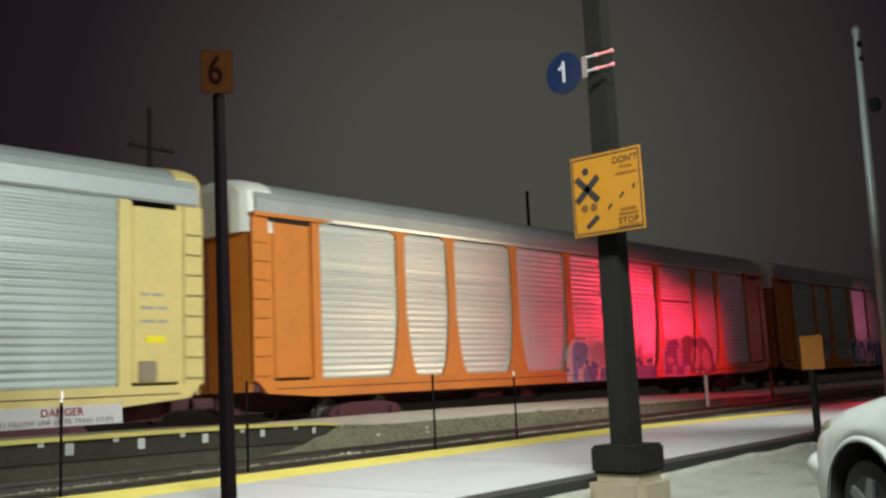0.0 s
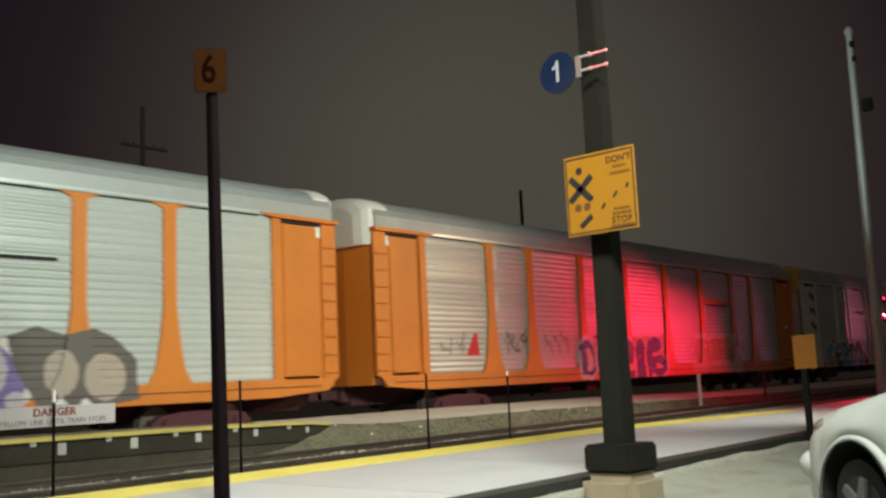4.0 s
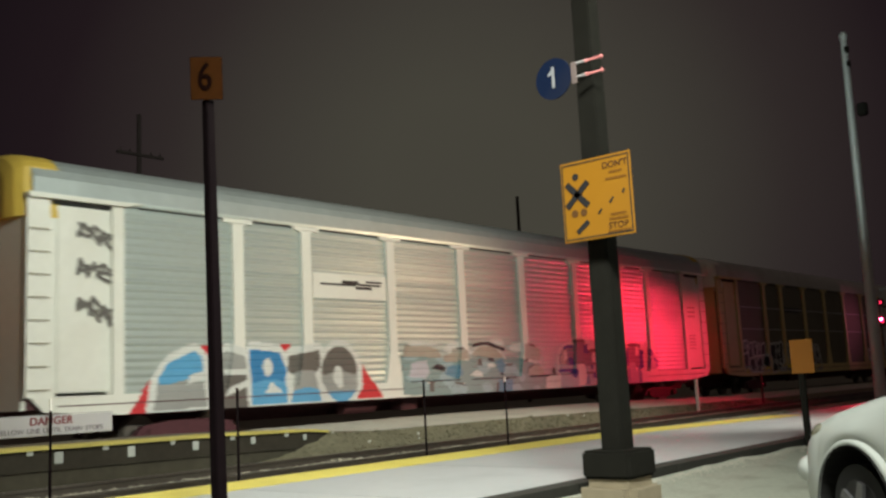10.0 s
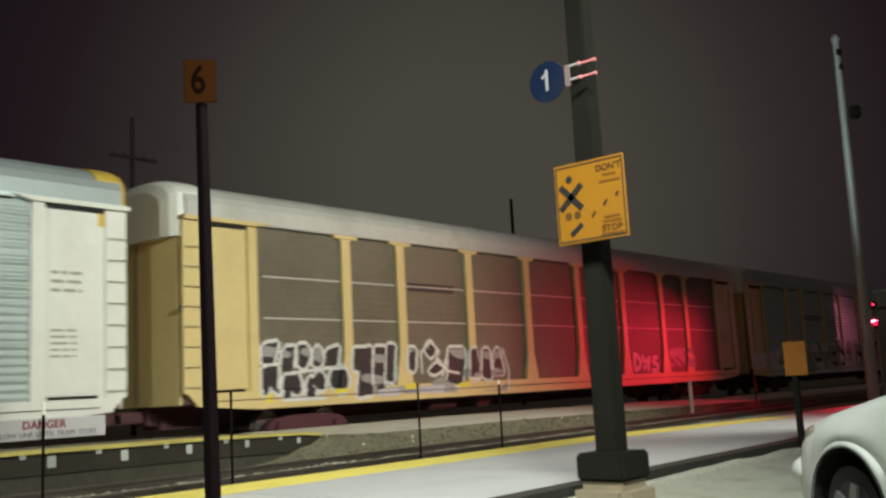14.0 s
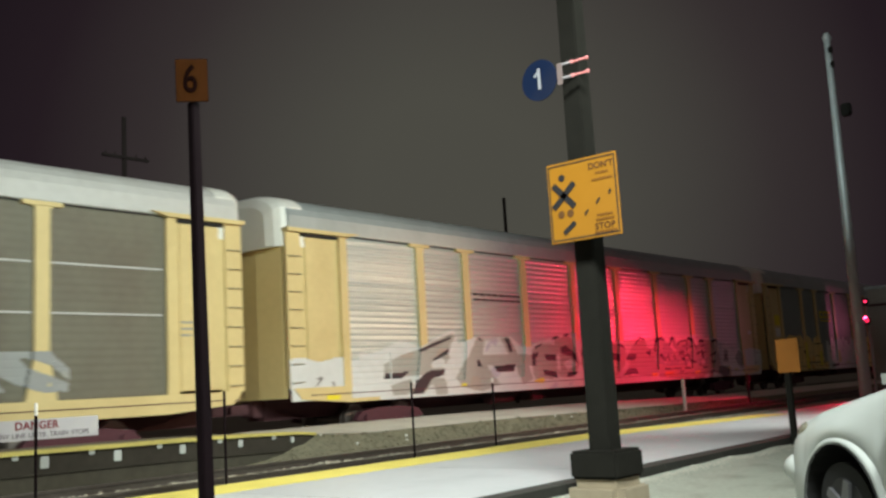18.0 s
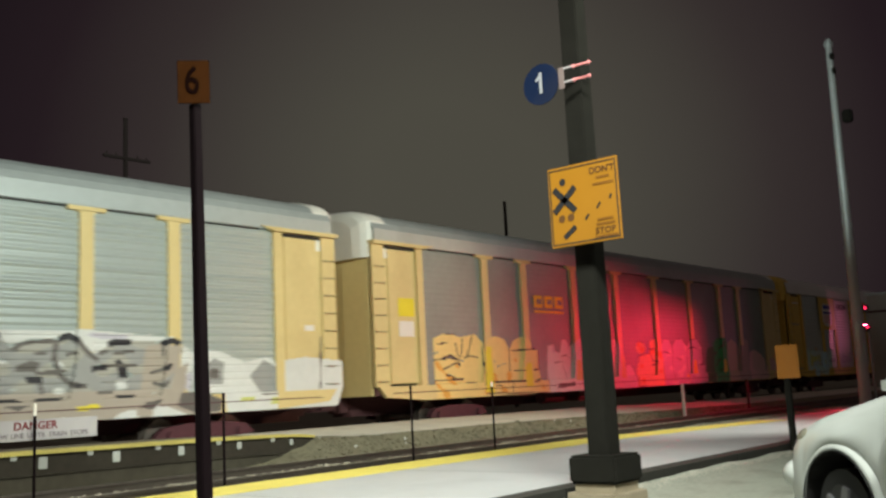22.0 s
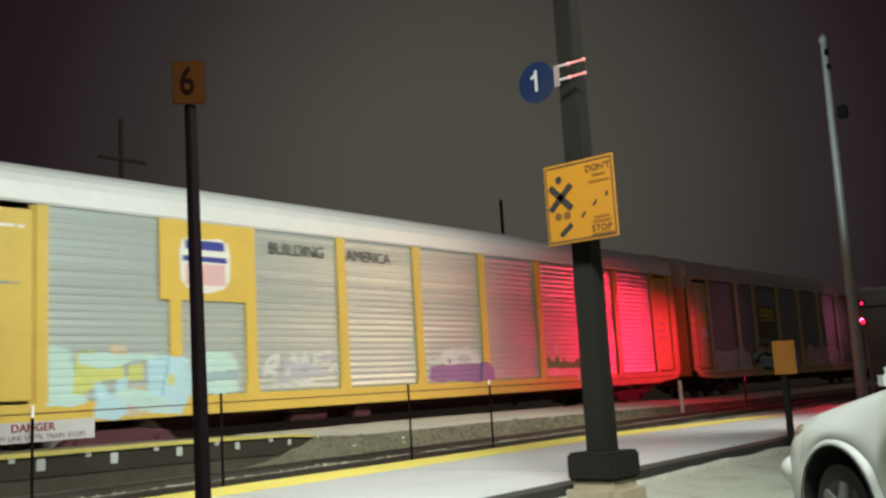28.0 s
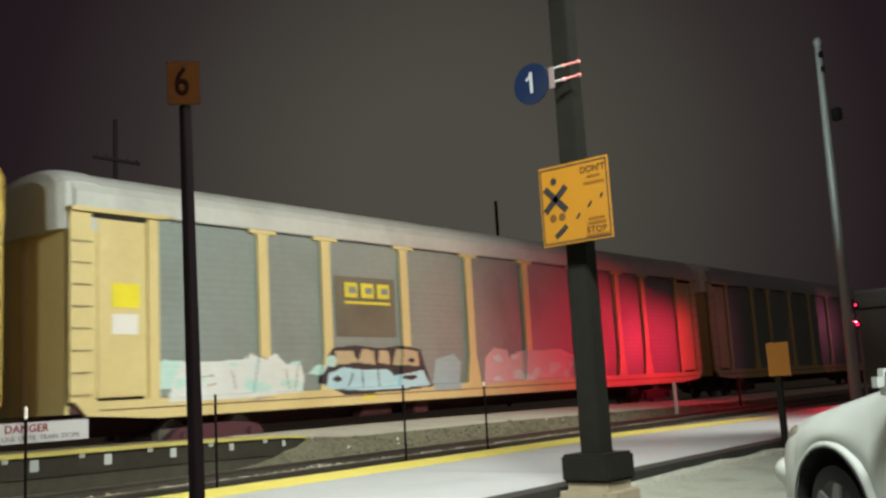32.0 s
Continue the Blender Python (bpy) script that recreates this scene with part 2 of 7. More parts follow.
M_BRACKET_PINK = material("pinkish_plate", (0.24, 0.185, 0.175), 0.6, 0, 0.08, 8, 0.02, 0.4, (0.11, 0.085, 0.08))
M_ALU = material("lamp_pole_metal", (0.46, 0.50, 0.49), 0.45, 0.3, 0.12, 6, 0.05, 0.4, (0.28, 0.30, 0.29))
M_WOODPOLE = material("tarred_pole", (0.035, 0.026, 0.024), 0.9, 0, 0.3, 5, 0.2)
M_CARPAINT = material("white_car_lacquer", (0.60, 0.64, 0.62), 0.22, 0, 0.03, 3, 0.0, 0.2, (0.44, 0.47, 0.44))
M_TYRE = material("tyre_rubber", (0.015, 0.015, 0.016), 0.8, 0, 0.2, 20, 0.1)
M_ALLOY = material("wheel_alloy", (0.20, 0.20, 0.21), 0.45, 0.7, 0.1, 10, 0.02)
M_BLACKTRIM = material("black_plastic", (0.012, 0.012, 0.013), 0.5, 0, 0.2, 10, 0.05)
M_GLASS = material("dark_car_glass", (0.01, 0.012, 0.013), 0.05, 0, 0.05, 3, 0, 0.1)
M_HEADLAMP = material("headlamp_lens", (0.30, 0.29, 0.22), 0.08, 0.2, 0.1, 8, 0.02)
M_BRACKET = material("zinc_bracket", (0.47, 0.49, 0.46), 0.5, 0.2, 0.1, 9, 0.05)
M_BEIGE = material("beige_panel", (0.42, 0.40, 0.36), 0.7, 0, 0.1, 6, 0.05)
M_RED_LENS = glow("red_signal_lens", (1.0, 0.03, 0.10), 3.0)
# pink-red paint for the red light's glints on the clamps
M_RED_GLINT = material("painted_red_glint", (0.85, 0.30, 0.30), 0.3, 0, 0.05, 8, 0)

# ---- mesh helpers ----


def box(bm, x0, x1, y0, y1, z0, z1, bevel=0.0):
    vs = [bm.verts.new(p) for p in ((x0, y0, z0), (x1, y0, z0), (x1, y1, z0), (x0, y1, z0), (x0, y0, z1), (x1, y0, z1), (x1, y1, z1), (x0, y1, z1))]
    fs = [bm.faces.new([vs[i] for i in f]) for f in ((3, 2, 1, 0), (4, 5, 6, 7), (0, 1, 5, 4), (1, 2, 6, 5), (2, 3, 7, 6), (3, 0, 4, 7))]
    if bevel:
        es = {e for f in fs for e in f.edges}
        bmesh.ops.bevel(bm, geom=list(es), offset=bevel, segments=2, affect="EDGES", clamp_overlap=True)
    return bm


def bm_box(*a, **k):
    return box(bmesh.new(), *a, **k)


def prism(bm, pts, axis, a, b):
    """A closed outline in the other two axes, drawn out along axis from a to b."""
    def at(p, v):
        return {"x": (v, p[0], p[1]), "y": (p[0], v, p[1]), "z": (p[0], p[1], v)}[axis]
    lo = [bm.verts.new(at(p, a)) for p in pts]
    hi = [bm.verts.new(at(p, b)) for p in pts]
    n = len(pts)
    bm.faces.new(lo[::-1])
    bm.faces.new(hi)
    for i in range(n):
        bm.faces.new((lo[i], lo[(i + 1) % n], hi[(i + 1) % n], hi[i]))
    return bm


def tube(bm, p, q, r0, r1=None, seg=12):
    r1 = r0 if r1 is None else r1
    p, q = Vector(p), Vector(q)
    m = (q - p).to_track_quat("Z", "Y").to_matrix()
    lo, hi = [], []
    for i in range(seg):
        d = m @ Vector((math.cos(2 * math.pi * i / seg), math.sin(2 * math.pi * i / seg), 0))
        lo.append(bm.verts.new(p + d * r0))
        hi.append(bm.verts.new(q + d * r1))
    bm.faces.new(lo[::-1])
    bm.faces.new(hi)
    for i in range(seg):
        bm.faces.new((lo[i], lo[(i + 1) % seg], hi[(i + 1) % seg], hi[i]))
    return bm


def as_mesh(name, bm, smooth=False):
    bmesh.ops.recalc_face_normals(bm, faces=bm.faces[:])
    me = bpy.data.meshes.new(name)
    bm.to_mesh(me)
    bm.free()
    if smooth:
        for p in me.polygons:
            p.use_smooth = True
    return me


def part(name, data, mat, parent=None, label="", m=None, smooth=False):
    """One mesh object, under a thing or a part."""
    me = as_mesh(name, data, smooth) if isinstance(data, bmesh.types.BMesh) else data
    if mat is not None and not me.materials:
        me.materials.append(mat)
    ob = new(name, me)
    if parent is not None:
        ob.parent = parent
    if m is not None:
        ob.matrix_basis = m
    if label:
        tagged(ob, label)
    return ob


def tinted(me, mat):
    """The same shape in another paint."""
    c = me.copy()
    c.materials.clear()
    c.materials.append(mat)
    return c


def lettering(name, words, size, mat, parent, m, depth=0.002, spread=1.0, label="", heavy=0.0):
    cu = bpy.data.curves.new(name, "FONT")
    cu.body, cu.size, cu.extrude, cu.align_x, cu.align_y, cu.space_character = words, size, depth, "CENTER", "CENTER", spread
    cu.bevel_depth = heavy
    ob = bpy.data.objects.new(name, cu)
    me = bpy.data.meshes.new_from_object(ob)
    bpy.data.objects.remove(ob)
    me.materials.clear()
    return part(name, me, mat, parent, label, m)


def thing(name, label, category, group="", kind="", at=(0, 0, 0)):
    ob = new(name)
    ob.location = at
    ob.empty_display_size = 0.2
    return tagged(ob, label, category, group, kind)

# ---- ground, tracks, platforms ----
RAIL_NEAR, RAIL_FAR = 0.17, 0.25      # rail heads
Y_TRAIN = 16.7                        # near side of the train
TRAIN_W = 3.15


def sheet(name, xs, ys, height, mat, **tags):
    vs = [(x, y, height(x, y)) for y in ys for x in xs]
    nx = len(xs)
    fs = [(j * nx + i, j * nx + i + 1, (j + 1) * nx + i + 1, (j + 1) * nx + i) for j in range(len(ys) - 1) for i in range(nx - 1)]
    me = bpy.data.meshes.new(name)
    me.from_pydata(vs, [], fs)
    return tagged(part(name, me, mat), **tags)


def lerp(x, pts):
    return float(np.interp(x, [p[0] for p in pts], [p[1] for p in pts]))


def ground_height(x, y):
    base = lerp(y, [(5.5, -0.02), (5.9, -0.06), (10.2, -0.06), (10.6, 0.0), (13.6, 0.03), (14.2, 0.05), (16.3, 0.08), (21.5, 0.08), (24, -0.1), (60, -0.2)])
    rough = 0.02 * noise.noise((x * 2.1, y * 2.1, 0)) if 10.4 < y < 24 and -5 < x < 60 else 0
    return base + rough


xs = [-900, -300, -100, -40, -20] + [-8 + 0.5 * i for i in range(160)] + [75, 90, 120, 200, 400, 900]
ys = [-900, -200, -40, -10, 0, 4, 5.5, 5.9, 8, 10.2] + [10.6 + 0.4 * i for i in range(35)] + [26, 30, 40, 60, 120, 300, 900]
sheet("ground", xs, ys, ground_height, M_BALLAST, label="dark railway ballast and earth on both sides", category="ground", kind="structure")

# parking lot of worn asphalt, a kerb's step below the platform


def lot_height(x, y):
    return 0.004 + lerp(y, [(4.7, 0.0), (5.25, 0.03), (5.66, 0.065)]) * (1 + 0.5 * noise.noise((x * 1.3, y, 2)))


sheet("parking_lot", [-60, -20, -5] + [0.25 * i for i in range(121)] + [45, 80], [-60, -20, -5, 0, 3, 4.7, 4.9, 5.1, 5.3, 5.5, 5.66], lot_height, M_ASPHALT,
      label="pale worn asphalt parking lot beside the platform", category="parking lot", kind="structure")


def platform_top(x):
    return lerp(x, [(-40, 0.17), (16.5, 0.17), (25.5, 0.035), (60, 0.03)])


def slab_strip(bm, xs_, y0, y1, top, depth):
    """A slab along the track whose top follows top(x)."""
    rows = []
    for x in xs_:
        rows.append([bm.verts.new(p) for p in ((x, y0, top(x) - depth), (x, y1, top(x) - depth), (x, y1, top(x)), (x, y0, top(x)))])
    for a, b in zip(rows, rows[1:]):
        for i in range(4):
            bm.faces.new((a[i], a[(i + 1) % 4], b[(i + 1) % 4], b[i]))
    bm.faces.new(rows[0][::-1])
    bm.faces.new(rows[-1])
    return bm


near_platform = thing("platform", "low grey concrete platform with a yellow edge strip", "platform", kind="structure")
for i in range(22):
    x0 = -20 + i * 3.0
    px = [x0 + 0.012, x0 + 1.0, x0 + 2.0, x0 + 2.988]
    part("slab", slab_strip(bmesh.new(), px, 5.95, 9.34, platform_top, 0.14), M_CONCRETE, near_platform)
    if x0 < 24:
        part("tactile_strip", slab_strip(bmesh.new(), px, 9.35, 10.28, lambda x: platform_top(x) + 0.006, 0.12), M_TACTILE, near_platform, "worn yellow warning strip")
    else:
        part("slab", slab_strip(bmesh.new(), px, 9.35, 10.28, platform_top, 0.12), M_CONCRETE, near_platform)
bm = slab_strip(bmesh.new(), [-20 + 2 * i for i in range(34)], 9.36, 10.24, lambda x: platform_top(x) - 0.125, 0.3)
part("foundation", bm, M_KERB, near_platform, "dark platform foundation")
kerb = thing("kerb", "dark stained kerb between lot and platform", "kerb", kind="structure")
for i in range(30):
    x0 = -20 + i * 2.2
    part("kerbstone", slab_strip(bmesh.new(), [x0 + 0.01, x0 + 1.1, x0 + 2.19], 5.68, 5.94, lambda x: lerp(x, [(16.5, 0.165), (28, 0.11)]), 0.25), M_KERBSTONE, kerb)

# far platform: raised timber edge with a yellow line, falling to a pale path


def far_top(x):
    return lerp(x, [(-20, 0.70), (6.6, 0.672), (10.5, 0.632), (11.9, 0.585), (12.7, 0.50), (14.5, 0.44), (60, 0.40)])


far_platform = thing("far_platform", "raised far platform with a yellow edge and dark timber face", "platform", kind="structure")
fx = [-20 + 1.2 * i for i in range(27)] + [11.9, 12.3]
part("deck", slab_strip(bmesh.new(), fx, 13.86, 15.9, lambda x: far_top(x) - 0.01, 0.16), M_FAR_DECK, far_platform)
part("edge_board", slab_strip(bmesh.new(), fx, 13.70, 13.855, far_top, 0.045), M_FAR_YELLOW, far_platform, "yellow painted edge board")
part("second_line", slab_strip(bmesh.new(), fx, 14.15, 14.40, lambda x: far_top(x) + 0.002, 0.05), M_FAR_YELLOW, far_platform, "yellow painted line")
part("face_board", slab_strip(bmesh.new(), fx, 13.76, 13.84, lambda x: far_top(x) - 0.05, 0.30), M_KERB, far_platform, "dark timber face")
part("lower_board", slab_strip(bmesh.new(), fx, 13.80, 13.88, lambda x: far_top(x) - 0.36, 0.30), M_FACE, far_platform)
for i in range(-14, 5):
    x = 6.985 + 1.19 * i
    if x < 11.9:
        tall = lerp(x, [(4, 0.20), (8.5, 0.165), (12, 0.10)])
        part("bracket", bm_box(x - 0.07 * tall / 0.18, x + 0.07 * tall / 0.18, 13.735, 13.758, far_top(x) - 0.085 - tall, far_top(x) - 0.085, bevel=0.01), M_BRACKET, far_platform, "pale metal bracket plate")
    x += 0.75
    if x < 12.1:
        part("clip", bm_box(x - 0.045, x + 0.05, 13.735, 13.758, far_top(x) - 0.115, far_top(x) - 0.045, bevel=0.008), M_BRACKET, far_platform, "small pale metal clip")

# sloping pale path beside the train, past the platform's end


def path_height(x, y):
    near = lerp(x, [(10.5, 0.60), (11.9, 0.56), (12.6, 0.50), (13.6, 0.44), (19, 0.42), (24, 0.36), (34, 0.26), (70, 0.22)])
    far = lerp(x, [(10.5, 0.60), (12.6, 0.55), (19, 0.545), (26, 0.50), (34, 0.36), (70, 0.28)])
    return near + (far - near) * (y - 13.7) / 2.7 + 0.012 * noise.noise((x * 3, y * 3, 0))


pxs = [12.32 + 0.5 * i for i in range(110)]
sheet("path", pxs, [13.72 + 0.27 * i for i in range(11)], path_height, M_PATH, label="pale gravel path sloping up beside the far track", category="path", kind="structure")
# shoulder of dark ballast below the path's near edge


def shoulder_height(x, y):
    full = path_height(max(x, 12.32), 13.72) - 0.005 - (13.715 - y) * 0.62
    rise = lerp(x, [(8.0, 0.0), (10.2, 0.05), (11.0, 0.20), (11.7, 0.52), (12.3, 1.0)]) * (1 + 0.3 * noise.noise((x * 2.7, y * 2.0, 9)))
    rise = min(1.0, rise) if x < 12.3 else 1.0
    return ground_height(x, y) * (1 - rise) + full * rise + 0.03 * noise.noise((x * 4, y * 4, 3)) * (0.3 + 0.7 * rise)


sheet("ballast_shoulder", [8.0 + 0.25 * i for i in range(18)] + pxs, [12.95, 13.10, 13.25, 13.4, 13.55, 13.695, 13.716], shoulder_height, M_SHOULDER,
      label="dark ballast shoulder below the path", category="ballast", kind="structure")


def track(name, y, head, label):
    t = thing(name, label, "railway track", kind="structure")
    for s in (-1, 1):
        yc = y + s * 0.75
        bm = bmesh.new()
        prism(bm, [(yc - 0.075, head - 0.17), (yc + 0.075, head - 0.17), (yc + 0.07, head - 0.15), (yc + 0.012, head - 0.13), (yc + 0.012, head - 0.045), (yc + 0.036, head - 0.035), (yc + 0.034, head),
                   (yc - 0.034, head), (yc - 0.036, head - 0.035), (yc - 0.012, head - 0.045), (yc - 0.012, head - 0.13), (yc - 0.07, head - 0.15)], "x", -60, 160)
        part("rail", bm, M_RAIL, t)
    me = as_mesh("tie", bm_box(-0.11, 0.11, -1.3, 1.3, -0.16, 0, bevel=0.015))
    me.materials.append(M_TIE)
    for i in range(120):
        part("tie", me, None, t, m=pose(-6 + i * 0.52, y, head - 0.172, 0, 0, random.uniform(-1, 1)))
    return t


track("near_track", 11.98, RAIL_NEAR, "steel rails on dark timber ties in ballast")
track("far_track", Y_TRAIN + TRAIN_W / 2, RAIL_FAR, "steel rails on dark ties under the train")


def stones(name, count, area, size, mat, label, seed):
    rnd = np.random.RandomState(seed)
    base = [(1, 0, 0), (-1, 0, 0), (0, 1, 0), (0, -1, 0), (0, 0, 1), (0, 0, -1)]
    faces = [(0, 2, 4), (2, 1, 4), (1, 3, 4), (3, 0, 4), (2, 0, 5), (1, 2, 5), (3, 1, 5), (0, 3, 5)]
    vs, fs = [], []
    for i in range(count):
        x, y, z = area(rnd)
        r = size * rnd.uniform(0.5, 1.4)
        o = len(vs)
        k = rnd.uniform(0.55, 1.3, (6, 3))
        a = rnd.uniform(0, 6.28)
        for b, q in zip(base, k):
            px_, py_ = b[0] * r * q[0], b[1] * r * q[1]
            vs.append((x + px_ * math.cos(a) - py_ * math.sin(a) + (q[2] - 0.9) * r * 0.5, y + px_ * math.sin(a) + py_ * math.cos(a), z + b[2] * r * 0.7 * q[2]))
        fs += [tuple(o + j for j in f) for f in faces]
    me = bpy.data.meshes.new(name)
    me.from_pydata(vs, [], fs)
    return tagged(part(name, me, mat), label, "gravel", kind="stuff")


def near_bed(rnd):
    x, y = rnd.uniform(3, 34), rnd.uniform(10.5, 13.6)
    return x, y, ground_height(x, y) + 0.02


def pale_line(rnd):
    x = rnd.uniform(2, 10.3)
    y = 13.42 + rnd.normal(0, 0.05) + 0.05 * noise.noise((x * 1.5, 0, 0))
    return x, y, ground_height(x, y) + 0.03


stones("ballast_stones", 11000, near_bed, 0.035, M_STONE, "loose dark grey ballast stones between the rails", 3)
stones("pale_stones", 2600, pale_line, 0.028, M_WHITESTONE, "pale gravel gathered along the platform's foot", 4)


def far_pale(rnd):
    x = rnd.uniform(11.5, 14.5) if rnd.rand() < 0.6 else rnd.uniform(11, 24)
    y = 13.35 + rnd.normal(0, 0.10)
    return x, y, path_height(max(x, 12), 13.72) - 0.10 + (y - 13.35) * 0.5


def kerb_grit(rnd):
    x = rnd.uniform(5, 24)
    y = 5.60 - abs(rnd.normal(0, 0.13)) - 0.05 * noise.noise((x * 1.7, 0, 5))
    return x, y, lot_height(x, y) + 0.004


stones("kerb_grit", 2600, kerb_grit, 0.016, M_GRIT, "pale grit swept along the foot of the kerb", 8)
def shoulder_bed(rnd):
    x, y = rnd.uniform(9.5, 34), rnd.uniform(12.95, 13.70)
    return x, y, shoulder_height(x, y) + 0.004


stones("shoulder_stones", 3600, shoulder_bed, 0.034, M_SHOULDER, "dark loose stones on the ballast shoulder", 9)
stones("pale_rubble", 9, far_pale, 0.028, M_WHITESTONE, "scattered pale rubble at the platform's end", 5)

# ---- posts, signs and poles ----


def slim_post(x, y, z0, z1, mat, tip=0.0):
    t = thing("marker_post", "thin dark metal marker post beside the track", "post", "track posts", at=(x, y, z0))
    part("shaft", tube(bmesh.new(), (0, 0, 0), (0, 0, z1 - z0 - tip), 0.018, seg=8), mat, t)
    if tip:
        part("tip", tube(bmesh.new(), (0, 0, z1 - z0 - tip), (0, 0, z1 - z0), 0.020, seg=8), M_PAPER, t, "white reflective tip")
    else:
        part("cap", tube(bmesh.new(), (0, 0, z1 - z0), (0, 0, z1 - z0 + 0.012), 0.026, 0.018, seg=8), mat, t)
    return t


P_Y = 10.75
slim_post(5.36, P_Y, 0.0, 1.34, M_BLACKPOST, 0.14)
slim_post(8.00, P_Y, 0.0, 1.36, M_BLACKPOST)
slim_post(11.80, P_Y, 0.0, 1.36, M_BLACKPOST)
slim_post(14.03, P_Y, 0.0, 1.37, M_BLACKPOST, 0.09)
white_post = thing("marker_post", "short white marker post in the ballast", "post", "track posts", at=(27.0, 13.35, 0.30))
part("shaft", bm_box(-0.045, 0.045, -0.045, 0.045, -0.2, 0.77, bevel=0.015), M_PAPER, white_post)
part("cap", bm_box(-0.05, 0.05, -0.05, 0.05, 0.771, 0.79, bevel=0.008), M_PAPER, white_post)

grey_post = thing("marker_post", "short grey marker post in the ballast", "post", "track posts", at=(31.9, 13.35, 0.26))
part("shaft", bm_box(-0.035, 0.035, -0.035, 0.035, -0.2, 0.83, bevel=0.012), M_DARK, grey_post)
part("cap", bm_box(-0.04, 0.04, -0.04, 0.04, 0.831, 0.85, bevel=0.008), M_DARK, grey_post)

danger = thing("danger_sign", "long white sign with red danger heading on a thin post", "sign", at=(5.18, P_Y + 0.045, 1.04))
part("panel", bm_box(-0.98, 0.98, -0.006, 0.006, -0.118, 0.118, bevel=0.004), M_SIGN_WHITE, danger)
FACE = pose(0, -0.009, 0, 90, 0, 0)
lettering("heading", "DANGER", 0.125, M_RED_INK, danger, FACE @ pose(0.21, 0.045, 0), spread=1.05, label="red lettering", heavy=0.003)
at_x = -0.95
for w_, long in (("STAY", 0.185), ("BEHIND", 0.275), ("YELLOW", 0.30), ("LINE", 0.165), ("UNTIL", 0.215), ("TRAIN", 0.225), ("STOPS", 0.235)):
    lettering("small_print", w_, 0.080, M_GREY_INK, danger, FACE @ pose(at_x + long / 2, -0.062, 0), label="grey lettering", heavy=0.001)
    at_x += long + 0.035
for x in (-0.6, 0.18, 0.6):
    part("clamp", bm_box(x - 0.02, x + 0.02, -0.0, 0.02, -0.03, 0.03), M_ALU, danger)
slim_post(3.6, P_Y + 0.0, 0.0, 1.34, M_BLACKPOST, 0.14)

# number board on a black pole
six = thing("number_post", "black pole carrying a dim amber number six board", "sign post")
six.matrix_basis = pose(5.410, 7.57, 0.17) @ Matrix.Rotation(radians(-0.72), 4, Vector((0.65, 0.76, 0)))
bm = bmesh.new()
bm.from_mesh(as_mesh("shaft_core", bm_box(-1, 1, -1, 1, 0, 4.0)))
for v in bm.verts:
    w = 0.058 - 0.013 * v.co.z / 4.0
    v.co.x, v.co.y = v.co.x * w, v.co.y * w
bmesh.ops.bevel(bm, geom=bm.edges[:], offset=0.01, segments=2, affect="EDGES")
part("pole", bm, M_BLACKPOST, six)
part("foot", bm_box(-0.13, 0.13, -0.13, 0.13, 0, 0.025, bevel=0.006), M_BLACKPOST, six)
six_face = pose(-0.06, -0.07, 4.20, 0, 0, -40)
part("board", bm_box(-0.155, 0.155, -0.006, 0.006, -0.22, 0.22, bevel=0.02), M_SIGN_DIM, six, "amber board", m=six_face)
lettering("numeral", "6", 0.40, M_BROWN_INK, six, six_face @ pose(-0.015, -0.012, 0, 90, 0, 0) @ Matrix.Diagonal((0.74, 1, 1, 1)), heavy=0.005, label="dark brown numeral")

# lamp column with warning sign and round track sign
col = thing("station_column", "dark green square column on a tan concrete footing", "column", at=(7.80, 4.70, 0.0))
part("footing", bm_box(-0.30, 0.30, -0.30, 0.30, -0.1, 0.345, bevel=0.09), M_FOOTING, col, "tan concrete footing")
part("collar", bm_box(-0.25, 0.25, -0.25, 0.25, 0.34, 0.595, bevel=0.025), M_GREENPOST, col, "dark green base collar")
bm = bmesh.new()
bmesh.ops.create_cone(bm, cap_ends=True, segments=4, radius1=0.158, radius2=0.131, depth=5.7, matrix=Matrix.Translation((0, 0, 3.42)) @ Matrix.Rotation(radians(45), 4, "Z"))
bmesh.ops.bevel(bm, geom=bm.edges[:], offset=0.012, segments=2, affect="EDGES")
part("shaft", bm, M_GREENPOST, col)
warn = thing("warning_sign", "square amber warning sign with black pictograms on a column", "sign", at=(7.50, 4.54, 2.915))
part("panel", bm_box(-0.006, 0.006, -0.38, 0.38, -0.385, 0.385, bevel=0.004), M_SIGN, warn)
part("rear_channel", bm_box(0.007, 0.185, -0.10, 0.10, -0.30, 0.30, bevel=0.01), M_GREENPOST, warn, "dark mounting channel")
W_FACE = pose(-0.009, 0, 0, 90, 0, -90)      # x runs to the reader's right, y up
for a in ((-0.365, 0.365, 0.352, 0.364), (-0.365, 0.365, -0.364, -0.352), (-0.364, -0.352, -0.35, 0.35), (0.352, 0.364, -0.35, 0.35)):
    part("border", bm_box(a[0], a[1], a[2], a[3], -0.001, 0.001), M_INK, warn, m=W_FACE)


def mark(x, y, w, h, turn=0, mat=None, name="pictogram"):
    part(name, bm_box(-w / 2, w / 2, -h / 2, h / 2, -0.0015, 0.0015, bevel=min(w, h) * 0.2), mat or M_INK, warn, m=W_FACE @ pose(x, y, 0.001, 0, 0, turn))


def dot(x, y, r, mat=None):
    part("pictogram", tube(bmesh.new(), (0, 0, -0.0015), (0, 0, 0.0015), r, seg=16), mat or M_INK, warn, m=W_FACE @ pose(x, y, 0.001))


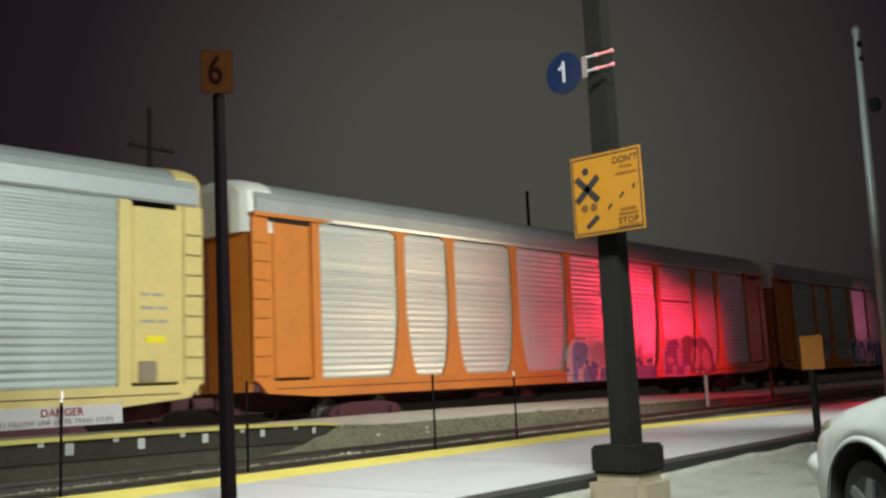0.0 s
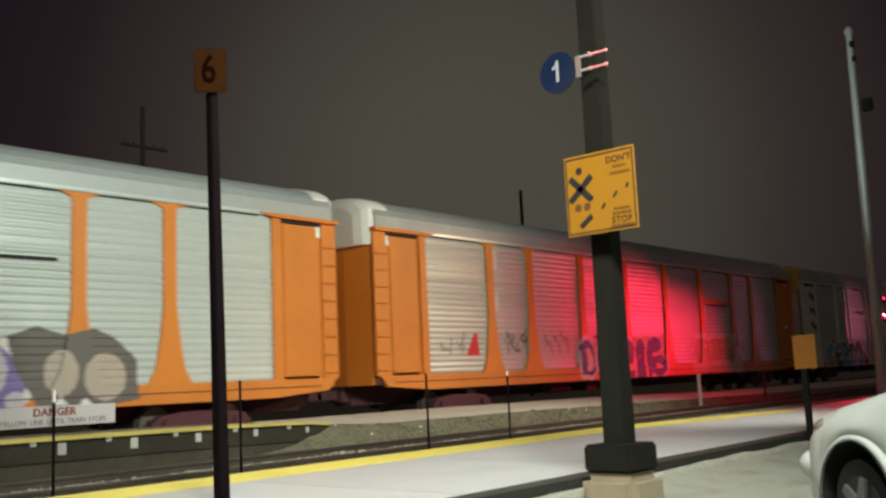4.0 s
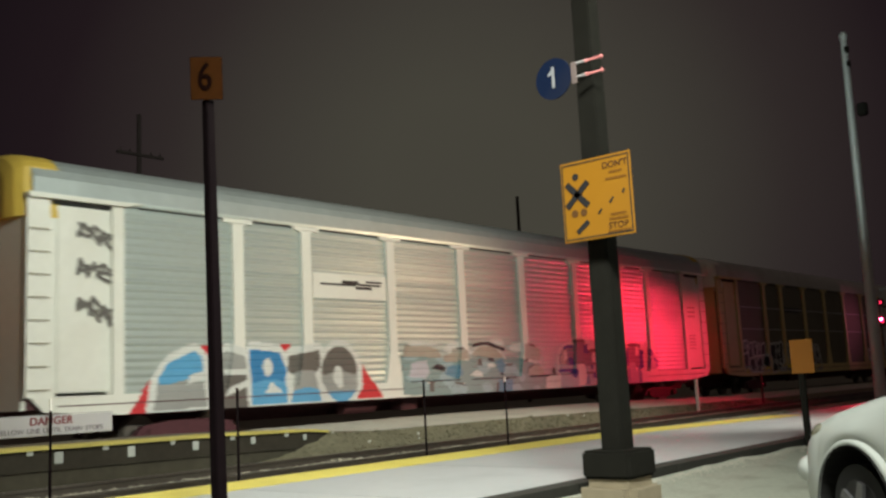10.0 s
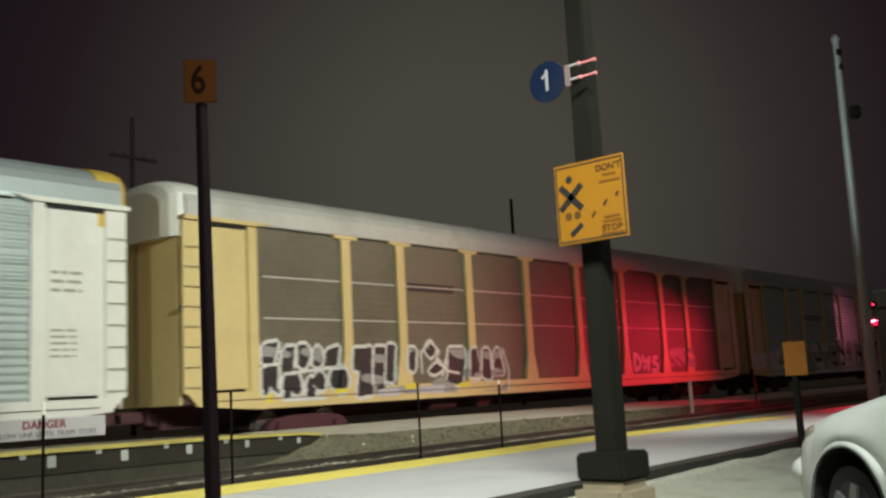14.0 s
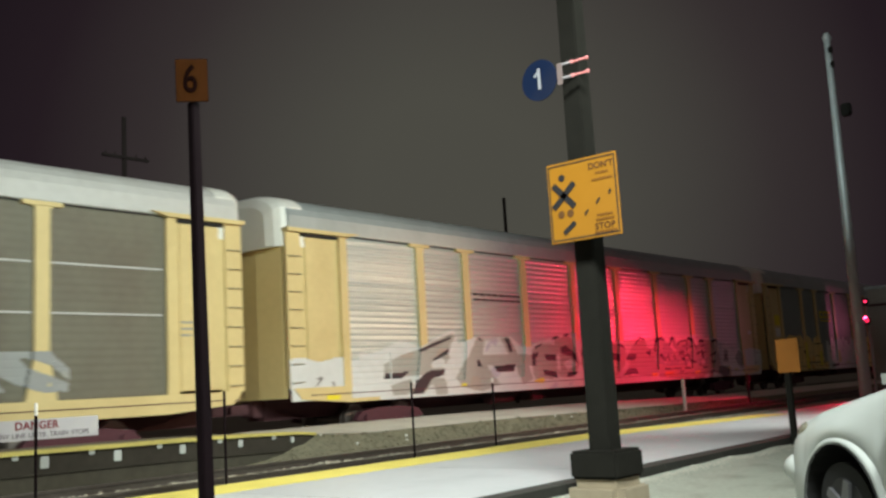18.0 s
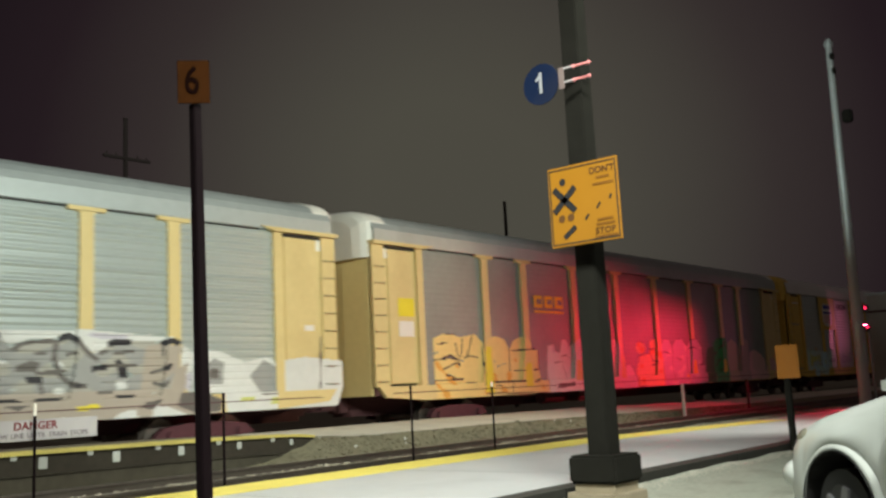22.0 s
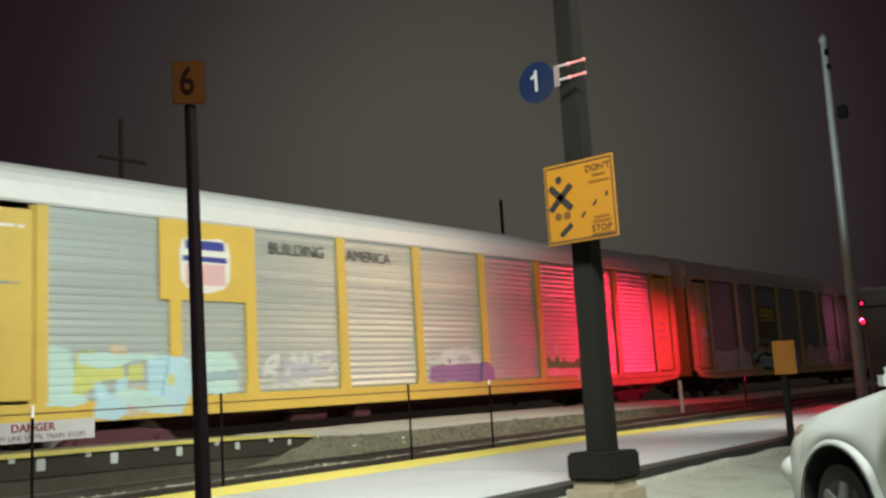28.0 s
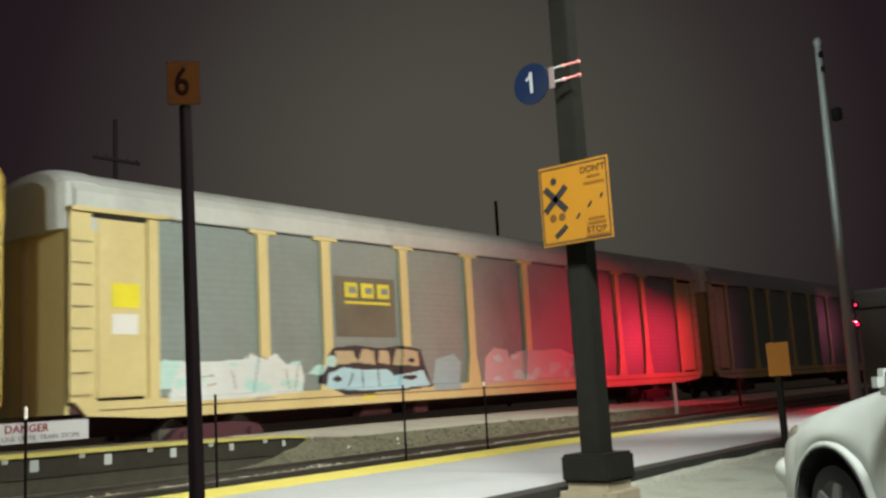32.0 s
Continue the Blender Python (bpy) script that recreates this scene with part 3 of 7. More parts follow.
dot(-0.215, 0.235, 0.034)
mark(-0.205, 0.06, 0.33, 0.062, 42)
mark(-0.205, 0.06, 0.33, 0.062, -46)
dot(-0.245, -0.115, 0.036, M_SIGN_TEXT)
dot(-0.145, -0.115, 0.036, M_SIGN_TEXT)
mark(-0.165, -0.255, 0.16, 0.05, 36)
mark(0.03, -0.135, 0.062, 0.022, 48)
mark(0.16, -0.045, 0.066, 0.022, 50)
mark(0.29, 0.02, 0.045, 0.024, 65)
lettering("heading", "DON'T", 0.085, M_SIGN_TEXT, warn, W_FACE @ pose(0.215, 0.285, 0.001), heavy=0.0015, label="brown lettering")
lettering("word", "STOP", 0.082, M_SIGN_TEXT, warn, W_FACE @ pose(0.215, -0.285, 0.001), spread=1.1, heavy=0.0015, label="brown lettering")
for y, w in ((0.215, 0.14), (0.155, 0.22), (-0.18, 0.17), (-0.222, 0.20), (-0.338, 0.24)):
    mark(0.22, y, w, 0.022, 0, M_FAINT_INK, "faint_line")

one = thing("track_sign", "round blue sign with a white figure one on a bracket", "sign", at=(7.50, 4.925, 4.165))
part("disc", tube(bmesh.new(), (0.006, 0, 0), (-0.006, 0, 0), 0.205, seg=40), M_BLUE_SIGN, one)
lettering("numeral", "1", 0.31, M_PLAIN_WHITE, one, pose(-0.009, 0, 0, 90, 0, -90), label="white numeral")
part("numeral_flag", bm_box(-0.070, -0.01, -0.013, 0.013, -0.002, 0.002), M_PLAIN_WHITE, one, m=pose(-0.009, 0.0, 0, 90, 0, -90) @ pose(0, 0.085, 0, 0, 0, 38))
part("plate", bm_box(-0.004, 0.004, -0.266, -0.205, -0.105, 0.108, bevel=0.003), M_BRACKET_PINK, one, "pinkish bracket plate")
for z in (0.090, -0.045):
    band = part("band", tube(bmesh.new(), (0.0, -0.262, z), (0.05, -0.345, z + 0.016), 0.010, 0.014, 8), M_SIGN_WHITE, one, "pale clamp band")
    # clamp ends and bolts wear the glint as their own colour
    part("band_end", tube(bmesh.new(), (0.05, -0.345, z + 0.016), (0.12, -0.475, z + 0.040), 0.012, seg=8), M_RED_GLINT, band, "clamp end with a painted red glint")
    for f in (0.0, 1.0):
        bolt = bmesh.new()
        bmesh.ops.create_uvsphere(bolt, u_segments=8, v_segments=6, radius=0.021, matrix=Matrix.Translation((0.05 + 0.07 * f, -0.345 - 0.13 * f, z + 0.016 + 0.024 * f)))
        part("clamp_bolt", bolt, M_RED_GLINT, band, "bolt head painted as a red glint")

small = thing("small_sign", "small orange notice on a dark post at the kerb", "sign", at=(14.83, 5.55, 0.0))
part("post", bm_box(-0.045, 0.045, -0.045, 0.045, 0, 1.25, bevel=0.01), M_GREENPOST, small)
part("panel", bm_box(-0.06, -0.048, -0.225, 0.125, 1.17, 1.69, bevel=0.004), M_SIGN_SMALL, small)
for k, z in enumerate((1.60, 1.52, 1.44, 1.36, 1.28)):
    part("faint_line", bm_box(-0.063, -0.0605, -0.19, 0.12 - 0.03 * (k % 2), z - 0.012, z + 0.012), M_SIGN_SMALL, small)

# lamp pole
pole = thing("lamp_pole", "tall grey metal lamp pole at the platform's end", "lamp post", at=(31.2, 9.3, 0.03))
bm = bmesh.new()
tube(bm, (0, 0, 0), (0.42, 0, 11.9), 0.19, 0.105, 16)
part("shaft", bm, M_ALU, pole, smooth=False)
bm = bmesh.new()
tube(bm, (0.415, 0, 11.88), (0.42, 0, 12.02), 0.13, 0.15, 12)
tube(bm, (0.42, 0, 12.02), (0.42, 0, 12.16), 0.15, 0.07, 12)
part("lamp_head", bm, M_ALU, pole, "grey lamp head")
for k, z in enumerate((11.52, 11.02)):
    part("bracket", bm_box(0.25 + 0.03 * k, 0.40, -0.16, -0.02, z - 0.11, z + 0.11, bevel=0.03), M_GREENPOST, pole, "dark bracket")
part("fixture_box", bm_box(0.42, 0.66, -0.46, -0.14, 9.25, 9.68, bevel=0.05), M_GREENPOST, pole, "dark fixture box")
part("base", bm_box(-0.28, 0.28, -0.28, 0.28, -0.1, 0.10, bevel=0.03), M_CONCRETE, pole)

# utility poles behind the train


def utility_pole(x, y, h, r, arms):
    t = thing("utility_pole", "dark wooden utility pole against the night sky", "utility pole", "utility poles", at=(x, y, -0.2))
    part("shaft", tube(bmesh.new(), (0, 0, 0), (0, 0, h), r * 1.25, r, 10), M_WOODPOLE, t)
    for z, w in arms:
        part("crossarm", bm_box(-w, w, -0.20, -0.08, z - 0.07, z + 0.07, bevel=0.01), M_WOODPOLE, t)
        for k in (-0.85, -0.45, 0.45, 0.85):
            part("insulator", tube(bmesh.new(), (k * w, -0.14, z + 0.07), (k * w, -0.14, z + 0.22), 0.05, 0.03, 6), M_WOODPOLE, t)
    return t


utility_pole(24.25, 40, 15.3, 0.105, ((13.25, 1.25),))
utility_pole(55.0, 40, 14.9, 0.12, ())

# crossing signals far down the line; the farther, out of view, carries a fill light
for x, y, zs, k in ((38.6, 11.10, (3.50, 2.76), 0.69), (62.5, 11.5, (4.2, 3.5), 1.0)):
    t = thing("crossing_signal", "crossing signal mast with glowing red lamps", "signal", "crossing signals", at=(x, y, 0.1))
    part("mast", tube(bmesh.new(), (0, 0, 0), (0, 0, zs[0] + 0.25), 0.07 * k, seg=10), M_ALU, t)
    for z in zs:
        part("housing", tube(bmesh.new(), (-0.10 * k, 0, z), (0.15 * k, 0, z), 0.20 * k, 0.14 * k, 12), M_BLACKTRIM, t)
        part("lens", tube(bmesh.new(), (-0.13 * k, 0, z), (-0.105 * k, 0, z), 0.065 * k, seg=16), M_RED_LENS, t, "lit red lens")
        # plates added to keep the red light off the train's top and ground
        for name, up in (("upper_cutoff", 0.14 * k), ("lower_cutoff", -0.25 * k)):
            part(name, bm_box(-0.82 * k, -0.09 * k, -0.16 * k, 0.70 * k, z + up - 0.012, z + up + 0.012, bevel=0.006), M_BLACKTRIM, t, "flat black plate added to cut the red light")
hut = thing("signal_cabinet", "pale equipment building beside the crossing", "cabinet", at=(53.9, 14.45, 0.0))
part("body", bm_box(-0.6, 0.6, -0.8, 0.8, 0.0, 5.1, bevel=0.03), M_BEIGE, hut)
part("roof", bm_box(-0.68, 0.68, -0.88, 0.88, 5.1, 5.25, bevel=0.02), M_ALU, hut)
part("door", bm_box(-0.625, -0.602, -0.45, 0.45, 0.3, 2.5, bevel=0.01), M_BEIGE, hut)
part("band", bm_box(-0.63, -0.603, -0.8, 0.8, 4.2, 4.32, bevel=0.01), M_DARK, hut, "dark horizontal band")

# ---- autorack cars ----
LEN = 27.35
Z_SILL, Z_PANEL, Z_EAVE = 0.78, 1.17, 4.85     # above the rail head
POSTS = [4.68, 6.63, 9.45, 12.25, 15.10, 17.98, 20.82, 22.77]
BAYS = list(zip([1.95] + POSTS, POSTS + [25.5]))
PITCH = 0.152
N_RIB = int((Z_EAVE - Z_PANEL) / PITCH)


RIB_SIZE = [0.45 + 0.55 * random.Random(40 + i).random() for i in range(N_RIB + 2)]
RIB_TILT = [random.Random(90 + i).uniform(0.45, 1.25) for i in range(N_RIB + 2)]


def rib(z, amp):
    """Depth of the corrugated sheet behind the posts' faces at height z."""
    u = ((z - Z_PANEL) / PITCH) % 1.0
    i = min(int((z - Z_PANEL) / PITCH + 1e-6), N_RIB)
    return 0.075 - amp * RIB_SIZE[i] * float(np.interp(u, [0, 0.12, 0.30, 0.62, 0.80, 1.0], [0, 0, 1, RIB_TILT[i], 0, 0]))


def panel_mesh(width, amp):
    zs = []
    for i in range(N_RIB):
        zs += [Z_PANEL + (i + f) * PITCH for f in (0.0, 0.12, 0.30, 0.62, 0.80)]
    zs.append(Z_EAVE)
    vs, fs = [], []
    for z in zs:
        y = rib(z, amp)
        vs += [(0, y, z), (width, y, z)]
    for i in range(len(zs) - 1):
        fs.append((2 * i, 2 * i + 1, 2 * i + 3, 2 * i + 2))
    n = len(vs)
    vs += [(0, 0.10, zs[0]), (width, 0.10, zs[0]), (width, 0.10, zs[-1]), (0, 0.10, zs[-1])]
    fs += [(n + 1, n, n + 3, n + 2), (0, n, n + 1, 1), (2 * len(zs) - 2, 2 * len(zs) - 1, n + 2, n + 3)]
    me = bpy.data.meshes.new("panel")
    me.from_pydata(vs, [], fs)
    for p in me.polygons[:len(zs) - 1]:
        p.use_smooth = True
    return me


def post_mesh(style):
    w = 0.145
    if style == "flared":
        out = [(-0.50, Z_PANEL), (0.50, Z_PANEL), (0.34, 1.45), (0.24, 1.95), (w, 2.7), (w, Z_EAVE - 0.1), (0.42, Z_EAVE), (-0.42, Z_EAVE), (-w, Z_EAVE - 0.1), (-w, 2.7), (-0.24, 1.95), (-0.34, 1.45)]
    elif style == "capped":
        out = [(-0.30, Z_PANEL), (0.30, Z_PANEL), (0.27, 1.36), (w, 1.95), (w, Z_EAVE - 0.12), (0.24, Z_EAVE - 0.08), (-0.24, Z_EAVE - 0.08), (-w, Z_EAVE - 0.12), (-w, 1.95), (-0.27, 1.36)]
    else:
        out = [(-0.20, Z_PANEL), (0.20, Z_PANEL), (w, 1.5), (w, Z_EAVE), (-w, Z_EAVE), (-w, 1.5)]
    return as_mesh("post", prism(bmesh.new(), out, "y", 0.0, 0.085))


def roof_mesh(x0, x1, y0, arc, thick=0.05):
    bm = bmesh.new()
    outer = arc
    inner = [(y + (0.04 if y < TRAIN_W / 2 else -0.04), z - thick) for y, z in arc]
    prism(bm, outer + inner[::-1], "x", x0, x1)
    return as_mesh("roof", bm)


def roof_arc(rise=0.90):
    pts = []
    for i in range(17):
        a = math.pi * (1 - i / 16)
        c, s = math.cos(a), math.sin(a)
        pts.append((TRAIN_W / 2 + TRAIN_W / 2 * math.copysign(abs(c) ** 0.80, c), Z_EAVE + 0.05 + rise * s ** 0.62))
    return pts


ARC = roof_arc()
SHAPES = {
    "wide": {}, "post": {}, "roof": roof_mesh(0.12, LEN - 0.12, 0, ARC),
}


def shape_bank():
    """Meshes that all the cars share, before paint."""
    S = {}
    for amp in (0.034, 0.005):
        for i, (a, b) in enumerate(BAYS):
            key = (amp, round(b - a, 2))
            if key not in S:
                S[key] = panel_mesh(b - a, amp)
    for st in ("flared", "capped", "plain"):
        S[st] = post_mesh(st)
    S["cap"] = as_mesh("post_cap", bm_box(-0.40, 0.40, -0.02, 0.09, Z_EAVE - 0.075, Z_EAVE + 0.01, bevel=0.008))
    S["sill"] = as_mesh("side_sill", prism(bmesh.new(), [(0.35, Z_SILL + 0.12), (1.9, Z_SILL), (LEN - 1.9, Z_SILL), (LEN - 0.35, Z_SILL + 0.12), (LEN - 0.1, Z_PANEL), (0.1, Z_PANEL)], "y", 0.0, 0.12))
    # corner bay: a flat door post, a recess, a ribbed sheet
    S["corner_post"] = as_mesh("corner_post", bm_box(0.02, 0.46, 0.03, 0.12, Z_PANEL, Z_EAVE - 0.02))
    S["corner_recess"] = as_mesh("corner_recess", bm_box(0.463, 0.597, 0.075, 0.12, Z_PANEL, Z_EAVE - 0.02))
    S["corner_sheet"] = as_mesh("corner_sheet", bm_box(0.60, 1.62, 0.045, 0.12, Z_PANEL + 0.06, Z_EAVE - 0.12, bevel=0.02))
    S["corner_groove"] = as_mesh("corner_groove", bm_box(1.623, 1.697, 0.07, 0.12, Z_PANEL, Z_EAVE - 0.02))
    S["corner_edge"] = as_mesh("corner_edge", bm_box(1.70, 1.945, 0.0, 0.12, Z_PANEL, Z_EAVE - 0.02))
    # black block that paints the shade below the corner flange
    S["corner_shade"] = as_mesh("shadow_slot", bm_box(0.50, 1.66, 0.02, 0.10, Z_EAVE - 0.11, Z_EAVE - 0.03))
    S["flange"] = as_mesh("eave_flange", prism(bmesh.new(), [(0.0, Z_EAVE - 0.03), (1.95, Z_EAVE - 0.03), (2.35, Z_EAVE + 0.06), (0.0, Z_EAVE + 0.06)], "y", -0.09, 0.14))
    S["eave"] = as_mesh("eave_rail", bm_box(2.0, LEN - 2.0, -0.03, 0.10, Z_EAVE + 0.012, Z_EAVE + 0.085, bevel=0.012))
    # black strip for the shade in the gap under the eave rail
    S["eave_gap"] = as_mesh("eave_gap", bm_box(2.3, LEN - 2.3, 0.045, 0.10, Z_EAVE - 0.022, Z_EAVE + 0.008))
    bm = bmesh.new()
    tube(bm, (0.07, -0.035, 0), (0.42, -0.035, 0), 0.010, seg=6)
    tube(bm, (0.07, -0.035, 0), (0.07, 0.03, 0), 0.010, seg=6)
    tube(bm, (0.42, -0.035, 0), (0.42, 0.03, 0), 0.010, seg=6)
    S["rung"] = as_mesh("rung", bm)
    S["seam"] = as_mesh("sill_seam", bm_box(0.6, LEN - 0.6, -0.016, -0.010, 0.985, 1.005))
    # end: lower doors and arched upper cap
    bm = bmesh.new()
    prism(bm, [(0.20, 0.02), (1.0, -0.10), (TRAIN_W - 1.0, -0.10), (TRAIN_W - 0.20, 0.02), (TRAIN_W - 0.20, 0.10), (0.20, 0.10)], "z", 0.95, 4.48)
    bm.normal_update()
    for v in bm.verts:
        v.co = Vector((v.co.y, v.co.x, v.co.z))
    S["end_door"] = as_mesh("end_door", bm)
    arch = [(y, z) for y, z in ARC if 0.04 <= y <= TRAIN_W - 0.04]
    arch = [(0.06, 4.48)] + [(y, z + 0.03) for y, z in arch] + [(TRAIN_W - 0.06, 4.48)]
    bm = bmesh.new()
    rings = []
    for x, wide, tall in ((0.62, 1.0, 1.0), (0.16, 1.0, 1.0), (0.0, 0.955, 0.985), (-0.12, 0.86, 0.93), (-0.19, 0.70, 0.80)):
        rings.append([bm.verts.new((x, TRAIN_W / 2 + (y - TRAIN_W / 2) * wide, 4.48 + (z - 4.48) * tall)) for y, z in arch])
    for a, b in zip(rings, rings[1:]):
        for i in range(len(arch)):
            bm.faces.new((a[i], a[(i + 1) % len(arch)], b[(i + 1) % len(arch)], b[i]))
    bm.faces.new(rings[0][::-1])
    bm.faces.new(rings[-1])
    S["end_cap"] = as_mesh("end_cap", bm)
    S["door_seam"] = as_mesh("door_seam", bm_box(-0.112, -0.095, TRAIN_W / 2 - 0.02, TRAIN_W / 2 + 0.02, 1.0, 4.45))
    S["deck"] = as_mesh("deck", bm_box(0.1, LEN - 0.1, 0.13, TRAIN_W - 0.13, 0.95, 1.14))
    S["centre_sill"] = as_mesh("centre_sill", bm_box(0.25, LEN - 0.25, TRAIN_W / 2 - 0.33, TRAIN_W / 2 + 0.33, 0.45, 0.95))
    bm = bmesh.new()
    box(bm, -0.72, -0.02, TRAIN_W / 2 - 0.10, TRAIN_W / 2 + 0.10, 0.62, 0.86, bevel=0.03)
    box(bm, -0.02, 0.30, TRAIN_W / 2 - 0.25, TRAIN_W / 2 + 0.25, 0.55, 0.95, bevel=0.02)
    S["coupler"] = as_mesh("coupler", bm)
    bm = bmesh.new()
    for y in (0.42, TRAIN_W - 0.42):
        prism(bm, [(-1.25, 0.32), (-1.05, 0.52), (-0.45, 0.60), (0.45, 0.60), (1.05, 0.52), (1.25, 0.32), (0.85, 0.26), (0.50, 0.22), (-0.50, 0.22), (-0.85, 0.26)], "y", y - 0.09, y + 0.09)
        for x in (-0.87, 0.87):
            tube(bm, (x, y - 0.16, 0.36), (x, y - 0.08, 0.36), 0.11, seg=10)
    box(bm, -0.22, 0.22, 0.45, TRAIN_W - 0.45, 0.30, 0.58)
    S["truck"] = as_mesh("truck_frame", bm)
    bm = bmesh.new()
    for s in (-1, 1):
        y = s * 0.75
        tube(bm, (0, y - 0.065, 0), (0, y + 0.065, 0), 0.36, seg=24)
        tube(bm, (0, y - s * 0.075, 0), (0, y - s * 0.105, 0), 0.385, seg=24)
        box(bm, -0.26, 0.26, y - 0.082, y + 0.082, -0.03, 0.03)
    tube(bm, (0, -0.9, 0), (0, 0.9, 0), 0.08, seg=10)
    S["wheelset"] = as_mesh("wheelset", bm)
    # brake gear under the floor
    bm = bmesh.new()
    tube(bm, (8.2, 0.75, 0.62), (9.3, 0.75, 0.62), 0.19, seg=12)
    box(bm, 10.2, 10.8, 0.55, 1.0, 0.45, 0.85, bevel=0.03)
    tube(bm, (6.5, 0.62, 0.72), (20.5, 0.62, 0.72), 0.03, seg=6)
    S["brake_gear"] = as_mesh("brake_gear", bm)
    return S


BANK = shape_bank()
PAINTED = {}


def painted(key, mat):
    k = (key, mat.name)
    if k not in PAINTED:
        PAINTED[k] = tinted(BANK[key], mat)
    return PAINTED[k]


TURN_ROUND = pose(LEN, TRAIN_W, 0, 0, 0, 180)
WHEELS = []


def autorack(label, paint, sheetm, roofm, capm, amp, style, sill=None, sealed=False):
    car = thing("autorack_car", label, "train car", "autorack cars of the passing train")
    sill = sill or paint
    part("roof", painted_roof(roofm), None, car, "curved sheet metal roof")
    part("deck", painted("deck", M_DARK), None, car)
    part("centre_sill", painted("centre_sill", M_DARK), None, car)
    part("brake_gear", painted("brake_gear", M_DARK), None, car)
    for end in (pose(0, 0, 0), TURN_ROUND):
        part("end_door", painted("end_door", paint), None, car, m=end)
        part("end_cap", painted("end_cap", capm), None, car, "painted arched end cap", m=end)
        part("door_seam", painted("door_seam", M_DARK), None, car, m=end)
        part("coupler", painted("coupler", M_DARK), None, car, m=end)
        side = part("side_sill", painted("sill", sill), None, car, m=end)
        for flip in (False, True):
            # near and far corner bay at each end
            m = end if not flip else end @ pose(0, 0, 0) @ Matrix.Translation((LEN, 0, 0)) @ Matrix.Diagonal((-1, 1, 1, 1))
            for piece in ("corner_post", "corner_recess", "corner_sheet", "corner_groove", "corner_edge"):
                part(piece, painted(piece, paint), None, car, m=m)
            if not sealed:
                part("eave_flange", painted("flange", paint), None, car, m=m)
                part("shadow_slot", painted("corner_shade", M_GAP), None, car, m=m)
            for i in range(8):
                part("rung", painted("rung", M_RUNG if paint is not M_ORANGE else M_ORANGE), None, car, m=m @ pose(0, 0, 1.30 + 0.42 * i))
        if not sealed:
            part("eave_rail", painted("eave", roofm if paint is M_CREAM else M_GALV_PALE), None, car, "eave rail", m=end)
            part("eave_gap", painted("eave_gap", M_GAP), None, car, m=end)
        part("sill_seam", painted("seam", M_RUST), None, car, "thin dark seam along the sill", m=end)
        for a, b in BAYS:
            part("side_panel", painted((amp, round(b - a, 2)), sheetm), None, car, "corrugated metal sheet", m=end @ pose(a, 0, 0))
        for x in POSTS:
            p = part("post", painted(style, paint), None, car, m=end @ pose(x, 0, 0))
            if style == "capped":
                part("post_cap", painted("cap", paint), None, p)
    for x in (3.6, LEN - 3.6):
        part("truck_frame", painted("truck", M_RUST), None, car, m=pose(x, 0, 0))
        for d in (-0.87, 0.87):
            WHEELS.append((part("wheelset", painted("wheelset", M_STEEL), None, car, m=pose(x + d, TRAIN_W / 2, 0.36)), x + d))
    return car


def painted_roof(mat):
    k = ("roof", mat.name)
    if k not in PAINTED:
        PAINTED[k] = tinted(SHAPES["roof"], mat)
    return PAINTED[k]


# ---- painted letters on the cars' sides ----
CELL = 0.03
COATS = {}


def skin(s, z, amp, style):
    """Depth of a car's side at each place (arrays), outermost face first."""
    zz = ((z - Z_PANEL) / PITCH) % 1.0
    which = np.clip((z - Z_PANEL) / PITCH, 0, N_RIB).astype(int)
    edge = np.interp(zz, [0, 0.12, 0.30, 0.62, 0.80, 1.0], [0, 0, 1, 1, 0, 0])
    tilt = np.interp(zz, [0.30, 0.62, 0.80], [0, 1, 0]) * (np.array(RIB_TILT)[which] - 1) * (zz < 0.80)
    d = 0.075 - amp * np.array(RIB_SIZE)[which] * (edge + tilt)
    d = np.where(z < Z_PANEL, 0.0, d)
    d = np.where((s < 1.95) | (s > 25.4), 0.03, d)
    half = 0.145 + (np.interp(z, [1.17, 1.45, 1.95, 2.7], [0.34, 0.18, 0.08, 0]) if style == "flared" else np.interp(z, [1.17, 1.36, 1.95], [0.155, 0.125, 0]))
    for p in POSTS:
        d = np.where(np.abs(s - p) < half, 0.0, d)
    return d


